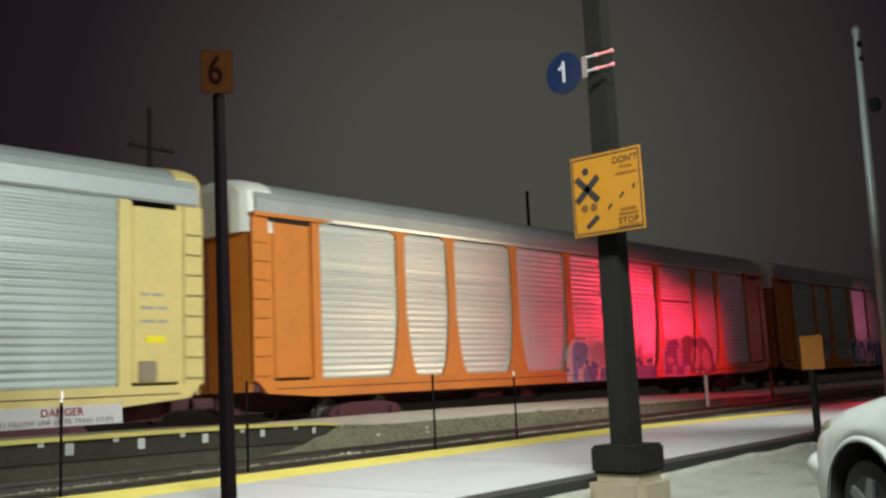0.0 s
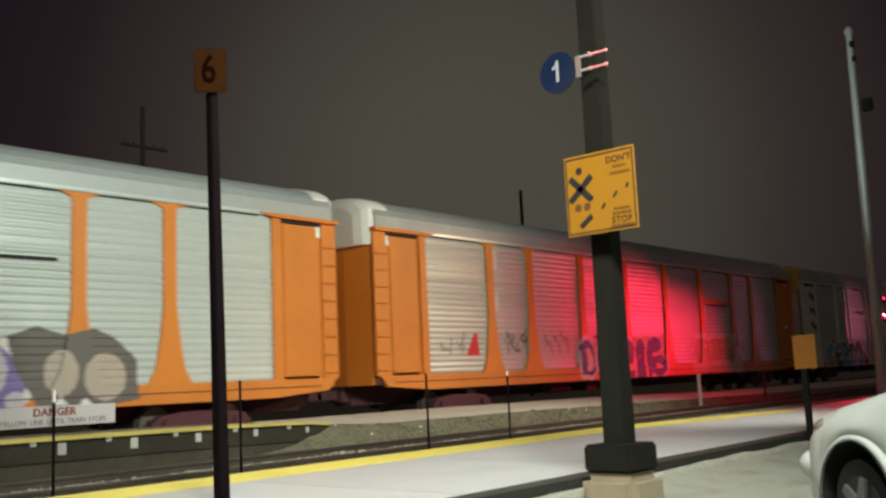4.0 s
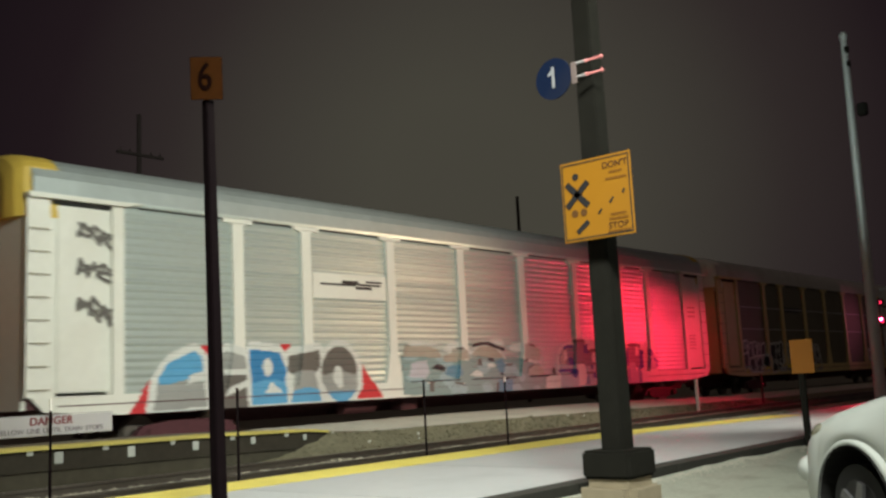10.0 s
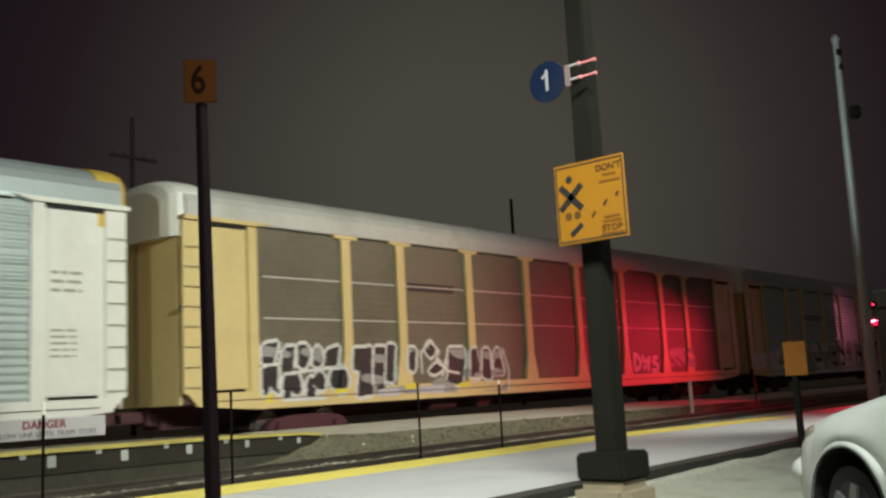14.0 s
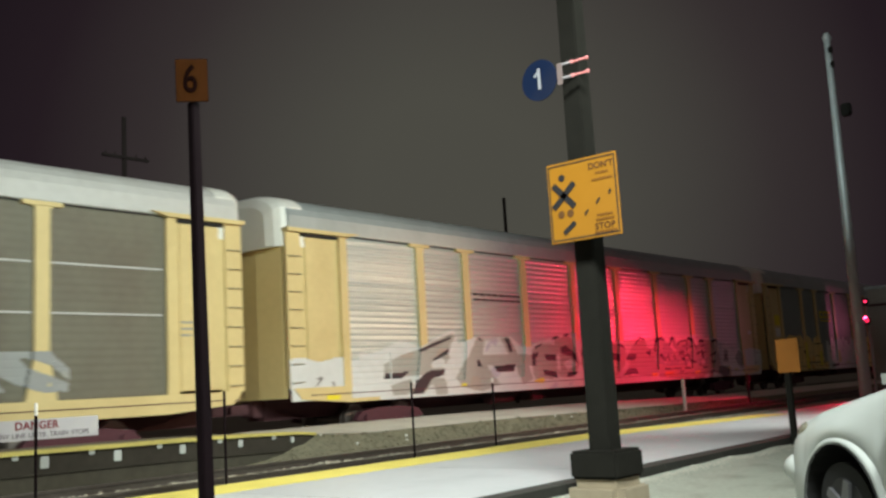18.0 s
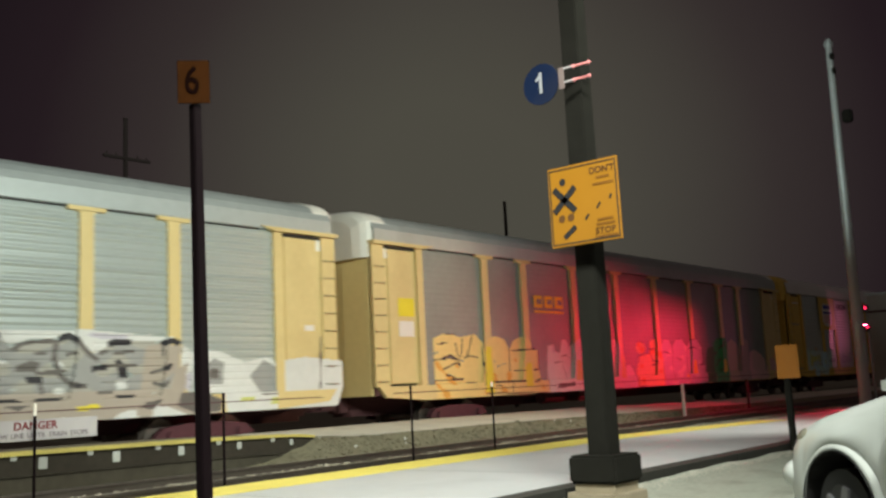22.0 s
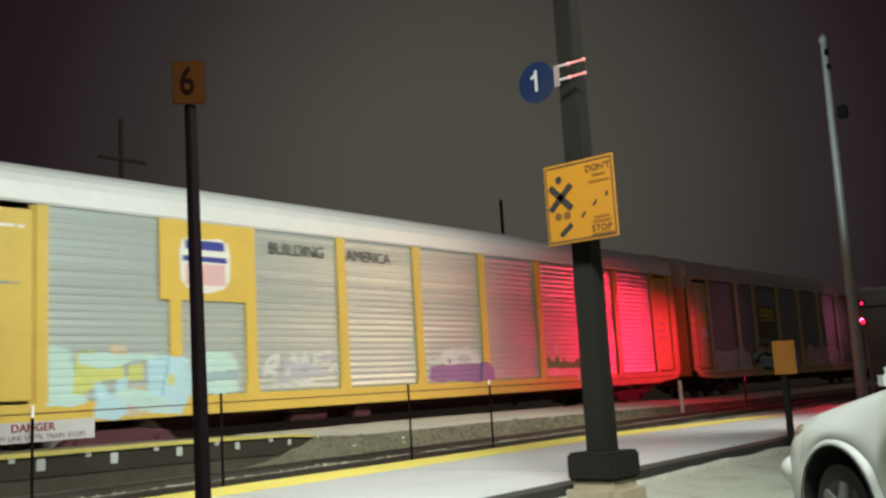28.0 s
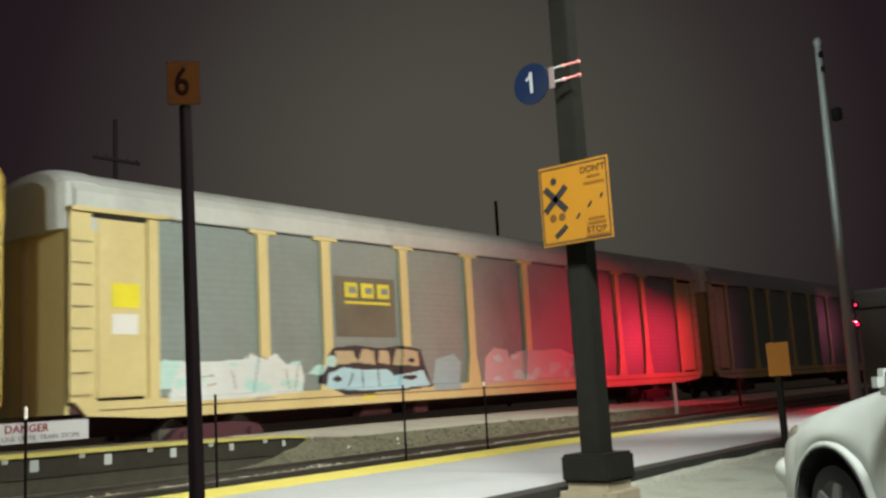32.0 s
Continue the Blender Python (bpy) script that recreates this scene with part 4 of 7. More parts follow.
def paint_on(car, name, label, s0, s1, z0, z1, layers, amp, style):
    """Lay paint on a car's side: each layer (colour, where) covers those before it."""
    ns, nz = int((s1 - s0) / CELL), int((z1 - z0) / CELL)
    sc = s0 + (np.arange(ns) + 0.5) * CELL
    zc = z0 + (np.arange(nz) + 0.5) * CELL
    Sg, Zg = np.meshgrid(sc, zc)
    top = np.full(Sg.shape, -1)
    for i, (_, where) in enumerate(layers):
        top[where(Sg, Zg)] = i
    sv = s0 + np.arange(ns + 1) * CELL
    zv = z0 + np.arange(nz + 1) * CELL
    Sv, Zv = np.meshgrid(sv, zv)
    D = skin(Sv, Zv, amp, style)
    Dm = np.minimum(D, np.roll(D, 1, 1))
    Dm = np.minimum(Dm, np.roll(D, -1, 1))
    Dm = np.minimum(np.minimum(Dm, np.roll(Dm, 1, 0)), np.roll(Dm, -1, 0)) - 0.006
    COATS[car] = COATS.get(car, -1) + 1
    Dm = Dm - 0.0025 * COATS[car]
    first = None
    for i, (colour, _) in enumerate(layers):
        for n, cells in enumerate(patches(top == i)):
            jj, ii = cells
            a = jj * (ns + 1) + ii
            quads = np.stack([a, a + 1, a + ns + 2, a + ns + 1], 1)
            used, back = np.unique(quads, return_inverse=True)
            vs = np.stack([Sv.ravel()[used], Dm.ravel()[used], Zv.ravel()[used]], 1)
            me = bpy.data.meshes.new(name)
            me.from_pydata(vs.tolist(), [], back.reshape(-1, 4).tolist())
            ob = part(name if first is None else "paint_" + colour, me, PAINT[colour], car if first is None else first, label if first is None else "")
            first = first or ob
    return first


def patches(mask, least=10):
    """Connected patches of a mask, largest first, without the specks."""
    todo = mask.copy()
    found = []
    for j0, i0 in zip(*np.nonzero(mask)):
        if not todo[j0, i0]:
            continue
        todo[j0, i0] = False
        heap, out = [(j0, i0)], []
        while heap:
            j, i = heap.pop()
            out.append((j, i))
            for q in ((j + 1, i), (j - 1, i), (j, i + 1), (j, i - 1)):
                if 0 <= q[0] < mask.shape[0] and 0 <= q[1] < mask.shape[1] and todo[q]:
                    todo[q] = False
                    heap.append(q)
        if len(out) >= least:
            found.append(out)
    found.sort(key=len, reverse=True)
    return [tuple(np.array(f).T) for f in found]


def seg_dist(S, Z, lines):
    best = np.full(S.shape, 9.0)
    for line in lines:
        for (x0, y0), (x1, y1) in zip(line, line[1:]):
            dx, dy = x1 - x0, y1 - y0
            t = np.clip(((S - x0) * dx + (Z - y0) * dy) / (dx * dx + dy * dy + 1e-9), 0, 1)
            best = np.minimum(best, np.hypot(S - x0 - t * dx, Z - y0 - t * dy))
    return best


def scrawl(s0, s1, z0, z1, count, seed):
    """Inner lines of a bubble word."""
    rnd = random.Random(seed)
    w = (s1 - s0) / count
    lines = []
    for i in range(count):
        c = s0 + w * (i + 0.5)
        for k in range(2):
            x, z = c + rnd.uniform(-0.3, 0.3) * w, z0 + (z1 - z0) * rnd.uniform(0.2, 0.8)
            line = [(x, z)]
            for j in range(3):
                x, z = x + rnd.uniform(-0.2, 0.3) * w, z + rnd.uniform(-0.16, 0.16)
                line.append((x, z))
            lines.append(line)
        lines.append([(s0 + w * (i + 1), z0 + 0.1), (s0 + w * (i + 1) + rnd.uniform(-0.1, 0.1), z0 + (z1 - z0) * rnd.uniform(0.5, 0.8))])
    return lines


def near(lines, r):
    return lambda S, Z: seg_dist(S, Z, lines) < r


def rect(s0, s1, z0, z1):
    return lambda S, Z: (S > s0) & (S < s1) & (Z > z0) & (Z < z1)


def both(*fs):
    def g(S, Z):
        m = fs[0](S, Z)
        for f in fs[1:]:
            m = m & f(S, Z)
        return m
    return g


def cloud(scale, level, seed):
    def g(S, Z):
        out = np.zeros(S.shape)
        rnd = np.random.RandomState(seed)
        for k in range(7):
            a, b, p = rnd.uniform(-1, 1) * scale, rnd.uniform(-1, 1) * scale * 1.6, rnd.uniform(0, 6.28)
            out += np.sin(S * a + Z * b + p)
        return out / 7 > level
    return g


def plate(car, name, s0, s1, z0, z1, mat, label="", y=-0.004, thick=0.006):
    return part(name, bm_box(s0, s1, y, y + thick, z0, z1), mat, car, label)


def bars(car, s0, s1, z0, z1, rows, mat, seed=1, y=0.036):
    """Unreadable lettering as plain bars."""
    rnd = random.Random(seed)
    h = (z1 - z0) / rows
    for i in range(rows):
        x = s0
        while x < s1 - 0.05:
            w = min(rnd.uniform(0.12, 0.35), s1 - x)
            part("marking", bm_box(x, x + w, y, y + 0.006, z0 + h * (i + 0.4), z0 + h * (i + 0.4) + min(h * 0.35, 0.06)), mat, car)
            x += w + 0.06


CARS = {}
A1, A2 = 0.034, 0.005
CARS[-1] = autorack("pale yellow railcar with corrugated silver sheets", M_LEMON, M_GALV, M_GALV_ROOF, M_LEMON, A1, "plain", sealed=True)
CARS[0] = autorack("orange railcar with silver sheets and blue graffiti", M_ORANGE, M_GALV_PALE, M_GALV_ROOF, M_WHITE, A1, "flared")
CARS[1] = autorack("orange railcar with silver sheets and bold blue graffiti", M_ORANGE, M_GALV, M_GALV_ROOF, M_WHITE, A1, "flared")
CARS[2] = autorack("white railcar with silver sheets and multicoloured graffiti", M_WHITE, M_GALV, M_GALV_ROOF, M_YELLOW, A1, "capped")
CARS[3] = autorack("pale yellow railcar with dark brown sheets", M_CREAM, M_BROWN_PANEL, M_ROOF_GREY, M_WHITE, A2, "capped")
CARS[4] = autorack("pale yellow railcar with silver sheets and white graffiti", M_CREAM, M_GALV, M_GALV_ROOF, M_WHITE, A1, "capped")
CARS[5] = autorack("pale yellow railcar with grey sheets and bubble graffiti", M_CREAM, M_GREY_PANEL, M_GALV_ROOF, M_WHITE, A2, "capped")
CARS[6] = autorack("bright yellow railcar with silver sheets and white roof", M_YELLOW, M_GALV, M_ROOF_WHITE, M_YELLOW, A1, "plain", sealed=True)
CARS[7] = autorack("pale yellow railcar with grey sheets and pale graffiti", M_CREAM, M_GREY_PANEL, M_ROOF_GREY, M_ROOF_GREY, A2, "capped")
CARS[8] = autorack("dull grey and cream railcar further back in the train", M_CREAM, M_GREY_PANEL, M_GALV_ROOF, M_WHITE, A2, "capped")
CARS[9] = autorack("orange railcar with silver sheets further back", M_ORANGE, M_GALV, M_GALV_ROOF, M_WHITE, A1, "flared")

def poly(*pts):
    """Inside of a closed outline."""
    def g(S, Z):
        out = np.zeros(S.shape, bool)
        for (x0, y0), (x1, y1) in zip(pts, pts[1:] + pts[:1]):
            if y0 != y1:
                out ^= ((y0 > Z) != (y1 > Z)) & (S < (x1 - x0) * (Z - y0) / (y1 - y0) + x0)
        return out
    return g


def oval(cx, cz, rx, rz):
    return lambda S, Z: ((S - cx) / rx) ** 2 + ((Z - cz) / rz) ** 2 < 1


def either(*fs):
    def g(S, Z):
        m = fs[0](S, Z)
        for f in fs[1:]:
            m = m | f(S, Z)
        return m
    return g


def grown(f, cells):
    """The same patch, wider all round."""
    def g(S, Z):
        m = f(S, Z)
        for i in range(cells):
            p = np.pad(m, 1)
            m = m | p[2:, 1:-1] | p[:-2, 1:-1] | p[1:-1, 2:] | p[1:-1, :-2]
        return m
    return g


def above(z):
    return lambda S, Z: Z > z + 0.04 * np.sin(S * 6)


def jagged(s0, s1, z0, z1, count, seed):
    """Strokes of a wild, angular word."""
    rnd = random.Random(seed)
    w = (s1 - s0) / count
    out = []
    for i in range(count):
        a = s0 + w * (i + 0.1)
        b = s0 + w * (i + 0.95)
        h = z1 - rnd.uniform(0, 0.18)
        lean = rnd.uniform(-0.1, 0.35) * w
        out.append([(a, z0 + rnd.uniform(0.05, 0.2)), (a + lean + 0.2 * w, h), (b, h - rnd.uniform(0.05, 0.3))])
        out.append([(a + 0.1 * w, z0 + 0.5 * (z1 - z0) + rnd.uniform(-0.1, 0.1)), (b + 0.1 * w, z0 + 0.45 * (z1 - z0) + rnd.uniform(-0.2, 0.2))])
        if i % 2:
            out.append([(b - 0.15 * w, h - 0.2), (b + rnd.uniform(-0.2, 0.2) * w, z0 + 0.1)])
        else:
            out.append([(a, z0 + 0.12), (b, z0 + rnd.uniform(0.08, 0.3))])
    return out


def billow(base, size, seed, lo=0.9):
    """A cloud's uneven upper edge."""
    rnd = random.Random(seed)
    waves = [(rnd.uniform(1.5, 7.5), rnd.uniform(0, 6.28)) for k in range(4)]
    def g(S, Z):
        e = sum(np.abs(np.sin(S * a + p)) for a, p in waves) / 4
        return (Z > lo) & (Z < base + size * (e - 0.4))
    return g


c = CARS[0]
plate(c, "dark_slot", 17.9, 20.4, 3.50, 3.57, M_GAP, y=0.03)
c = CARS[1]
paint_on(c, "graffiti", "small red triangular mark", 3.4, 4.2, 1.55, 2.35, [("red", lambda S, Z: (Z > 1.63) & (Z < 2.26) & (S > 3.5 + (Z - 1.63) * 0.6) & (S < 4.1 - 0.15 * (Z - 1.6)))], A1, "flared")
paint_on(c, "graffiti", "faint dark scribbles on silver sheet", 2.2, 8.6, 1.5, 2.4, [("grey", near(scrawl(2.3, 3.4, 1.6, 2.25, 2, 3) + scrawl(5.0, 6.3, 1.6, 2.25, 3, 5) + scrawl(7.2, 8.5, 1.6, 2.3, 3, 8), 0.04)), ("dusk", near(scrawl(5.0, 6.3, 1.9, 2.3, 2, 15), 0.03))], A1, "flared")
plate(c, "orange_strip", 18.2, 20.62, 3.52, 3.68, M_ORANGE, "orange patch strip", y=0.028)
plate(c, "dark_slot", 18.15, 20.3, 3.44, 3.505, M_GAP, "dark slot below the strip", y=0.030)
for z in [4.62 - 0.12 * i for i in range(5)] + [3.42 - 0.12 * i for i in range(5)]:
    plate(c, "tick", 4.86, 5.02, z - 0.035, z + 0.035, M_WHITE, "white painted tick", y=0.02)
    plate(c, "tick", 18.16, 18.30, z - 0.035, z + 0.035, M_WHITE, "white painted tick", y=0.016)
plate(c, "notice", 26.25, 26.55, 2.62, 2.76, M_PAPER, "white paper notice", y=0.026)
c = CARS[2]
L_F = poly((2.55, 0.8), (2.72, 1.45), (2.92, 1.74), (3.58, 2.0), (3.74, 1.86), (3.82, 0.84))
L_E = poly((3.92, 0.8), (3.92, 1.72), (4.35, 1.98), (4.82, 1.86), (4.86, 0.78))
L_P = poly((4.95, 0.8), (4.95, 2.02), (5.78, 1.95), (5.97, 1.60), (5.95, 0.8))
L_T = poly((6.04, 0.82), (6.22, 1.40), (6.02, 1.52), (6.04, 1.86), (6.98, 2.0), (7.0, 1.60), (6.78, 1.45), (6.96, 0.82))
L_O = oval(7.60, 1.42, 0.58, 0.66)
FEPTO = either(L_F, L_E, L_P, L_T, L_O)
paint_on(c, "graffiti", "red, blue and brown graffiti word with white edge", 1.9, 9.2, Z_SILL, 2.4, [
    ("red", poly((2.04, 0.79), (2.58, 1.5), (2.95, 1.6), (2.8, 0.79))), ("red", poly((8.1, 0.82), (8.1, 1.6), (8.28, 1.72), (8.99, 0.82))), ("red", rect(3.72, 4.30, 1.7, 2.10)), ("red", rect(4.95, 6.10, 1.8, 2.14)),
    ("white", grown(FEPTO, 6)), ("grey", L_F), ("sky", both(L_F, above(1.36))), ("white", poly((3.38, 1.30), (3.85, 1.42), (3.85, 1.58), (3.45, 1.5))),
    ("dusk", L_E), ("grey", both(L_E, above(1.5))), ("white", rect(4.28, 4.86, 1.46, 1.58)), ("white", poly((4.30, 1.02), (4.86, 1.22), (4.86, 1.36), (4.36, 1.2))),
    ("sky", L_P), ("blue", both(L_P, above(1.32))), ("white", oval(5.46, 1.62, 0.13, 0.20)), ("white", poly((5.30, 1.05), (5.56, 1.3), (5.80, 1.05))),
    ("sky", L_T), ("grey", both(L_T, above(1.1))), ("dusk", both(L_T, above(1.5))), ("grey", L_O), ("dusk", both(L_O, above(1.45))), ("sky", both(L_O, lambda S, Z: Z < 1.02)), ("white", oval(7.55, 1.36, 0.15, 0.27))], A1, "capped")
plate(c, "logo_plate", 6.82, 9.27, 3.22, 3.82, M_WHITE, "white board with a black dash emblem", y=0.02)
for s0, s1, z, h in ((7.05, 8.2, 3.56, 0.05), (7.75, 8.3, 3.62, 0.10), (8.2, 8.75, 3.50, 0.07), (8.3, 9.05, 3.58, 0.05), (8.55, 9.1, 3.66, 0.05)):
    plate(c, "emblem", s0, s1, z - h / 2, z + h / 2, M_INK, y=0.012)
for i, z in enumerate((4.30, 3.58, 2.86)):
    tag = jagged(0.98, 1.66, z - 0.26, z + 0.16, 3, 40 + i)
    paint_on(c, "graffiti", "small dark sprayed tag", 0.85, 1.85, z - 0.45, z + 0.35, [("dusk", near([[(x, zz - (x - 1.3) * 0.25) for x, zz in ln] for ln in tag], 0.035))], A1, "capped")
bars(c, 25.8, 26.4, 3.1, 3.6, 3, M_FAINT, 3)
bars(c, 25.8, 26.3, 1.9, 2.5, 5, M_FAINT, 4)
c = CARS[3]
plate(c, "dark_patch", 6.95, 8.8, 3.60, 3.82, PAINT["black"], "faded dark lettering patch", y=0.055)
for z in (3.72, 2.78):
    for a, b in BAYS:
        part("seam", bm_box(a + 0.18, b - 0.18, 0.045, 0.062, z - 0.018, z + 0.018), M_ROOF_GREY, c, "pale horizontal seam")
plate(c, "handle_bar", -0.06, -0.0, 2.9, 3.0, M_INK, y=0.0)
bars(c, 25.75, 26.4, 2.3, 2.7, 3, M_FAINT, 9)
c = CARS[4]
paint_on(c, "graffiti", "white cloud fill of graffiti", 0.02, 3.4, 0.84, 2.3, [("white", lambda S, Z: (Z < 1.82 + 0.05 * np.sin(S * 5) + np.clip(S - 2.0, 0, 2) * 0.16) & (Z > 0.86)), ("dusk", near(scrawl(0.2, 1.9, 1.02, 1.15, 2, 5), 0.02))], A1, "capped")
bars(c, 6.95, 9.2, 3.36, 3.66, 2, M_INK, 6, y=0.030)
plate(c, "notice", 26.3, 26.6, 2.55, 2.68, M_PAPER, "white paper notice", y=0.026)
for s in (1.1,):
    plate(c, "reflector", s, s + 0.42, 0.86, 0.97, M_STICKER, "yellow reflective strip", y=-0.012)
def block_emblem(car, s0):
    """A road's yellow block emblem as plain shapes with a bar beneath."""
    for i in range(3):
        x = s0 + i * 0.58
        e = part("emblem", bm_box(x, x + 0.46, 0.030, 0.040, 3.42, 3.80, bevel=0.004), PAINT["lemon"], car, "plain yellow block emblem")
        part("emblem_shade", bm_box(x + 0.15, x + 0.40, 0.026, 0.0295, 3.53, 3.69), M_GREY_PANEL, e)
    plate(car, "underline", s0, s0 + 1.64, 3.26, 3.33, PAINT["lemon"], "yellow underline", y=0.030)


block_emblem(CARS[5], 7.15)
for k, s in ((5, 0.95), (7, 0.90)):
    plate(CARS[k], "notice", s, s + 0.62, 2.98, 3.46, M_STICKER, "bright yellow notice", y=0.036)
    plate(CARS[k], "notice", s, s + 0.58, 2.45, 2.85, M_PAPER, "worn white notice", y=0.036)
c = CARS[7]
plate(c, "dark_panel", 6.95, 9.1, 2.45, 3.95, M_BROWN_PANEL, "dark square backing sheet", y=0.052)
block_emblem(c, 7.25)
c = CARS[6]
board = plate(c, "emblem_board", 4.30, 6.56, 3.15, 4.84, M_YELLOW, "yellow board behind the emblem", y=-0.002)
sh = [(4.85, 4.42), (4.78, 4.20), (4.80, 3.60), (4.95, 3.42), (5.42, 3.30), (5.90, 3.42), (6.05, 3.60), (6.07, 4.20), (6.00, 4.42), (5.80, 4.52), (5.42, 4.46), (5.05, 4.52)]
part("shield", prism(bmesh.new(), sh, "y", -0.016, -0.003), M_WHITE, c, "plain white shield emblem")
for z0, z1, w in ((4.24, 4.44, 0.50), (3.98, 4.10, 0.56)):
    plate(c, "shield_band", 5.42 - w, 5.42 + w, z0, z1, PAINT["navy"], "navy band", y=-0.022, thick=0.005)
plate(c, "shield_field", 4.92, 5.93, 3.48, 3.94, PAINT["pink"], "pale field", y=-0.020, thick=0.004)
lettering("lettering", "BUILDING", 0.40, M_INK, c, pose(8.05, 0.030, 4.42, 90, 0, 0), label="black lettering", spread=0.95)
lettering("lettering", "AMERICA", 0.40, M_INK, c, pose(10.45, 0.030, 4.42, 90, 0, 0), label="black lettering", spread=0.95)
bars(c, 0.7, 1.5, 4.25, 4.55, 1, M_PAPER, 5)
bars(c, 0.3, 1.4, 3.2, 3.5, 1, M_FAINT, 6)
for k in (-1, 6):
    bars(CARS[k], 25.9, 26.5, 2.3, 3.1, 3, M_FAINT, 21 + k)
plate(CARS[-1], "notice", 26.0, 26.45, 2.0, 2.15, M_STICKER, "yellow notice", y=0.036)
part("vent_cover", bm_box(25.85, 26.25, 0.02, 0.04, 1.25, 1.65, bevel=0.05), M_RUNG, CARS[-1], "dark round stain")

# painted words, car by car
WORD = poly((11.82, 0.8), (11.88, 1.77), (12.31, 2.14), (13.05, 2.14), (13.29, 1.93), (13.72, 2.1), (14.25, 2.04), (14.48, 2.15), (15.16, 2.13), (15.45, 1.98), (15.81, 2.07), (16.14, 1.91), (16.4, 2.05), (16.7, 1.98), (16.75, 1.57), (17.25, 1.6), (17.43, 1.35), (17.39, 0.7))
paint_on(CARS[0], "graffiti", "blue graffiti word with a white edge", 11.5, 17.8, Z_SILL, 2.4, [
    ("black", grown(WORD, 1)),
    ("white", WORD),
    ("sky", either(poly((12.17, 0.8), (12.21, 1.83), (12.45, 2.06), (13.04, 2.01), (13.24, 1.82), (13.1, 1.44), (12.82, 1.25), (12.82, 0.79)), poly((12.82, 1.19), (17.37, 1.25), (17.34, 0.74), (12.38, 0.79)))),
    ("lilac", poly((13.28, 1.24), (13.34, 1.76), (13.73, 1.98), (14.25, 1.93), (14.51, 2.05), (15.1, 2.03), (15.31, 1.74), (15.24, 1.26))),
    ("pale", either(poly((15.48, 1.31), (15.53, 1.87), (15.77, 1.95), (15.99, 1.84), (15.96, 1.3)), poly((16.22, 1.55), (16.39, 1.93), (16.62, 1.93), (16.6, 1.55)))),
    ("blue", both(WORD, lambda S, Z: Z < 1.5, cloud(6, 0.22, 5))),
    ("blue", either(poly((16.03, 1.45), (16.41, 1.55), (16.71, 1.28), (16.39, 1.2)), poly((16.85, 1.44), (17.25, 1.49), (17.34, 1.31), (16.91, 1.26)), poly((12.3, 1.57), (12.73, 1.6), (12.73, 1.46), (12.3, 1.46)))),
    ("white", either(poly((12.45, 0.8), (12.5, 1.18), (12.79, 1.19), (12.76, 0.79)), poly((13.52, 0.82), (13.69, 1.23), (13.82, 1.22), (13.68, 0.8)), poly((14.85, 1.66), (15.2, 1.72), (15.19, 1.48), (14.85, 1.47)), poly((14.84, 1.32), (15.19, 1.38), (15.18, 1.16), (14.83, 1.14)), poly((15.42, 1.22), (15.72, 1.39), (15.71, 1.22), (15.28, 0.84)), poly((13.18, 1.28), (13.23, 1.6), (13.39, 1.58), (13.36, 1.27))))], A1, "flared")
paint_on(CARS[0], "graffiti", "violet and black graffiti word with pale fills", 17.6, 22.4, Z_SILL, 2.6, [
    ("white", poly((17.91, 0.84), (17.97, 1.72), (18.46, 2.14), (19.2, 2.23), (19.71, 1.9), (20.04, 1.11), (19.62, 0.75))),
    ("violet", poly((18.03, 0.88), (18.07, 1.62), (18.5, 2.06), (19.12, 2.15), (19.55, 1.8), (19.84, 1.21), (19.57, 0.81))),
    ("lilac", either(oval(18.56, 1.38, 0.32, 0.13), oval(19.3, 1.51, 0.21, 0.38), oval(18.75, 1.04, 0.17, 0.17), oval(19.64, 0.97, 0.18, 0.17))),
    ("dusk", poly((19.5, 2.12), (20.05, 2.3), (20.55, 2.14), (21.15, 2.27), (21.55, 2.1), (22.03, 1.68), (22.06, 0.9), (21.14, 0.79), (20.02, 0.87), (19.61, 1.61))),
    ("taupe", either(oval(20.49, 1.45, 0.32, 0.42), oval(21.36, 1.36, 0.44, 0.45))),
    ("white", either(poly((20.34, 0.88), (20.46, 1.05), (20.61, 0.87)), poly((20.82, 0.83), (20.95, 1), (21.1, 0.83))))], A1, "flared")
D_BODY = poly((9.17, 0.97), (9.14, 1.89), (9.37, 2.07), (9.68, 2.07), (9.98, 1.82), (10.07, 1.47), (9.96, 1.06), (9.73, 0.93))
O_BODY = oval(10.78, 1.47, 0.6, 0.65)
C_BODY = poly((11.55, 0.85), (11.51, 1.53), (11.68, 1.94), (12.07, 2.11), (12.39, 2), (12.51, 1.75), (12.38, 1.33), (12.44, 0.8))
I_BODY = poly((12.6, 0.79), (12.65, 1.72), (12.84, 2.09), (13.18, 2.11), (13.35, 1.85), (13.27, 0.76))
S_BODY = either(oval(14.05, 1.91, 0.5, 0.27), oval(14.2, 1.19, 0.61, 0.4), poly((13.52, 2), (13.89, 2.15), (13.87, 1.36), (13.64, 0.81), (13.38, 0.75), (13.43, 1.63)))
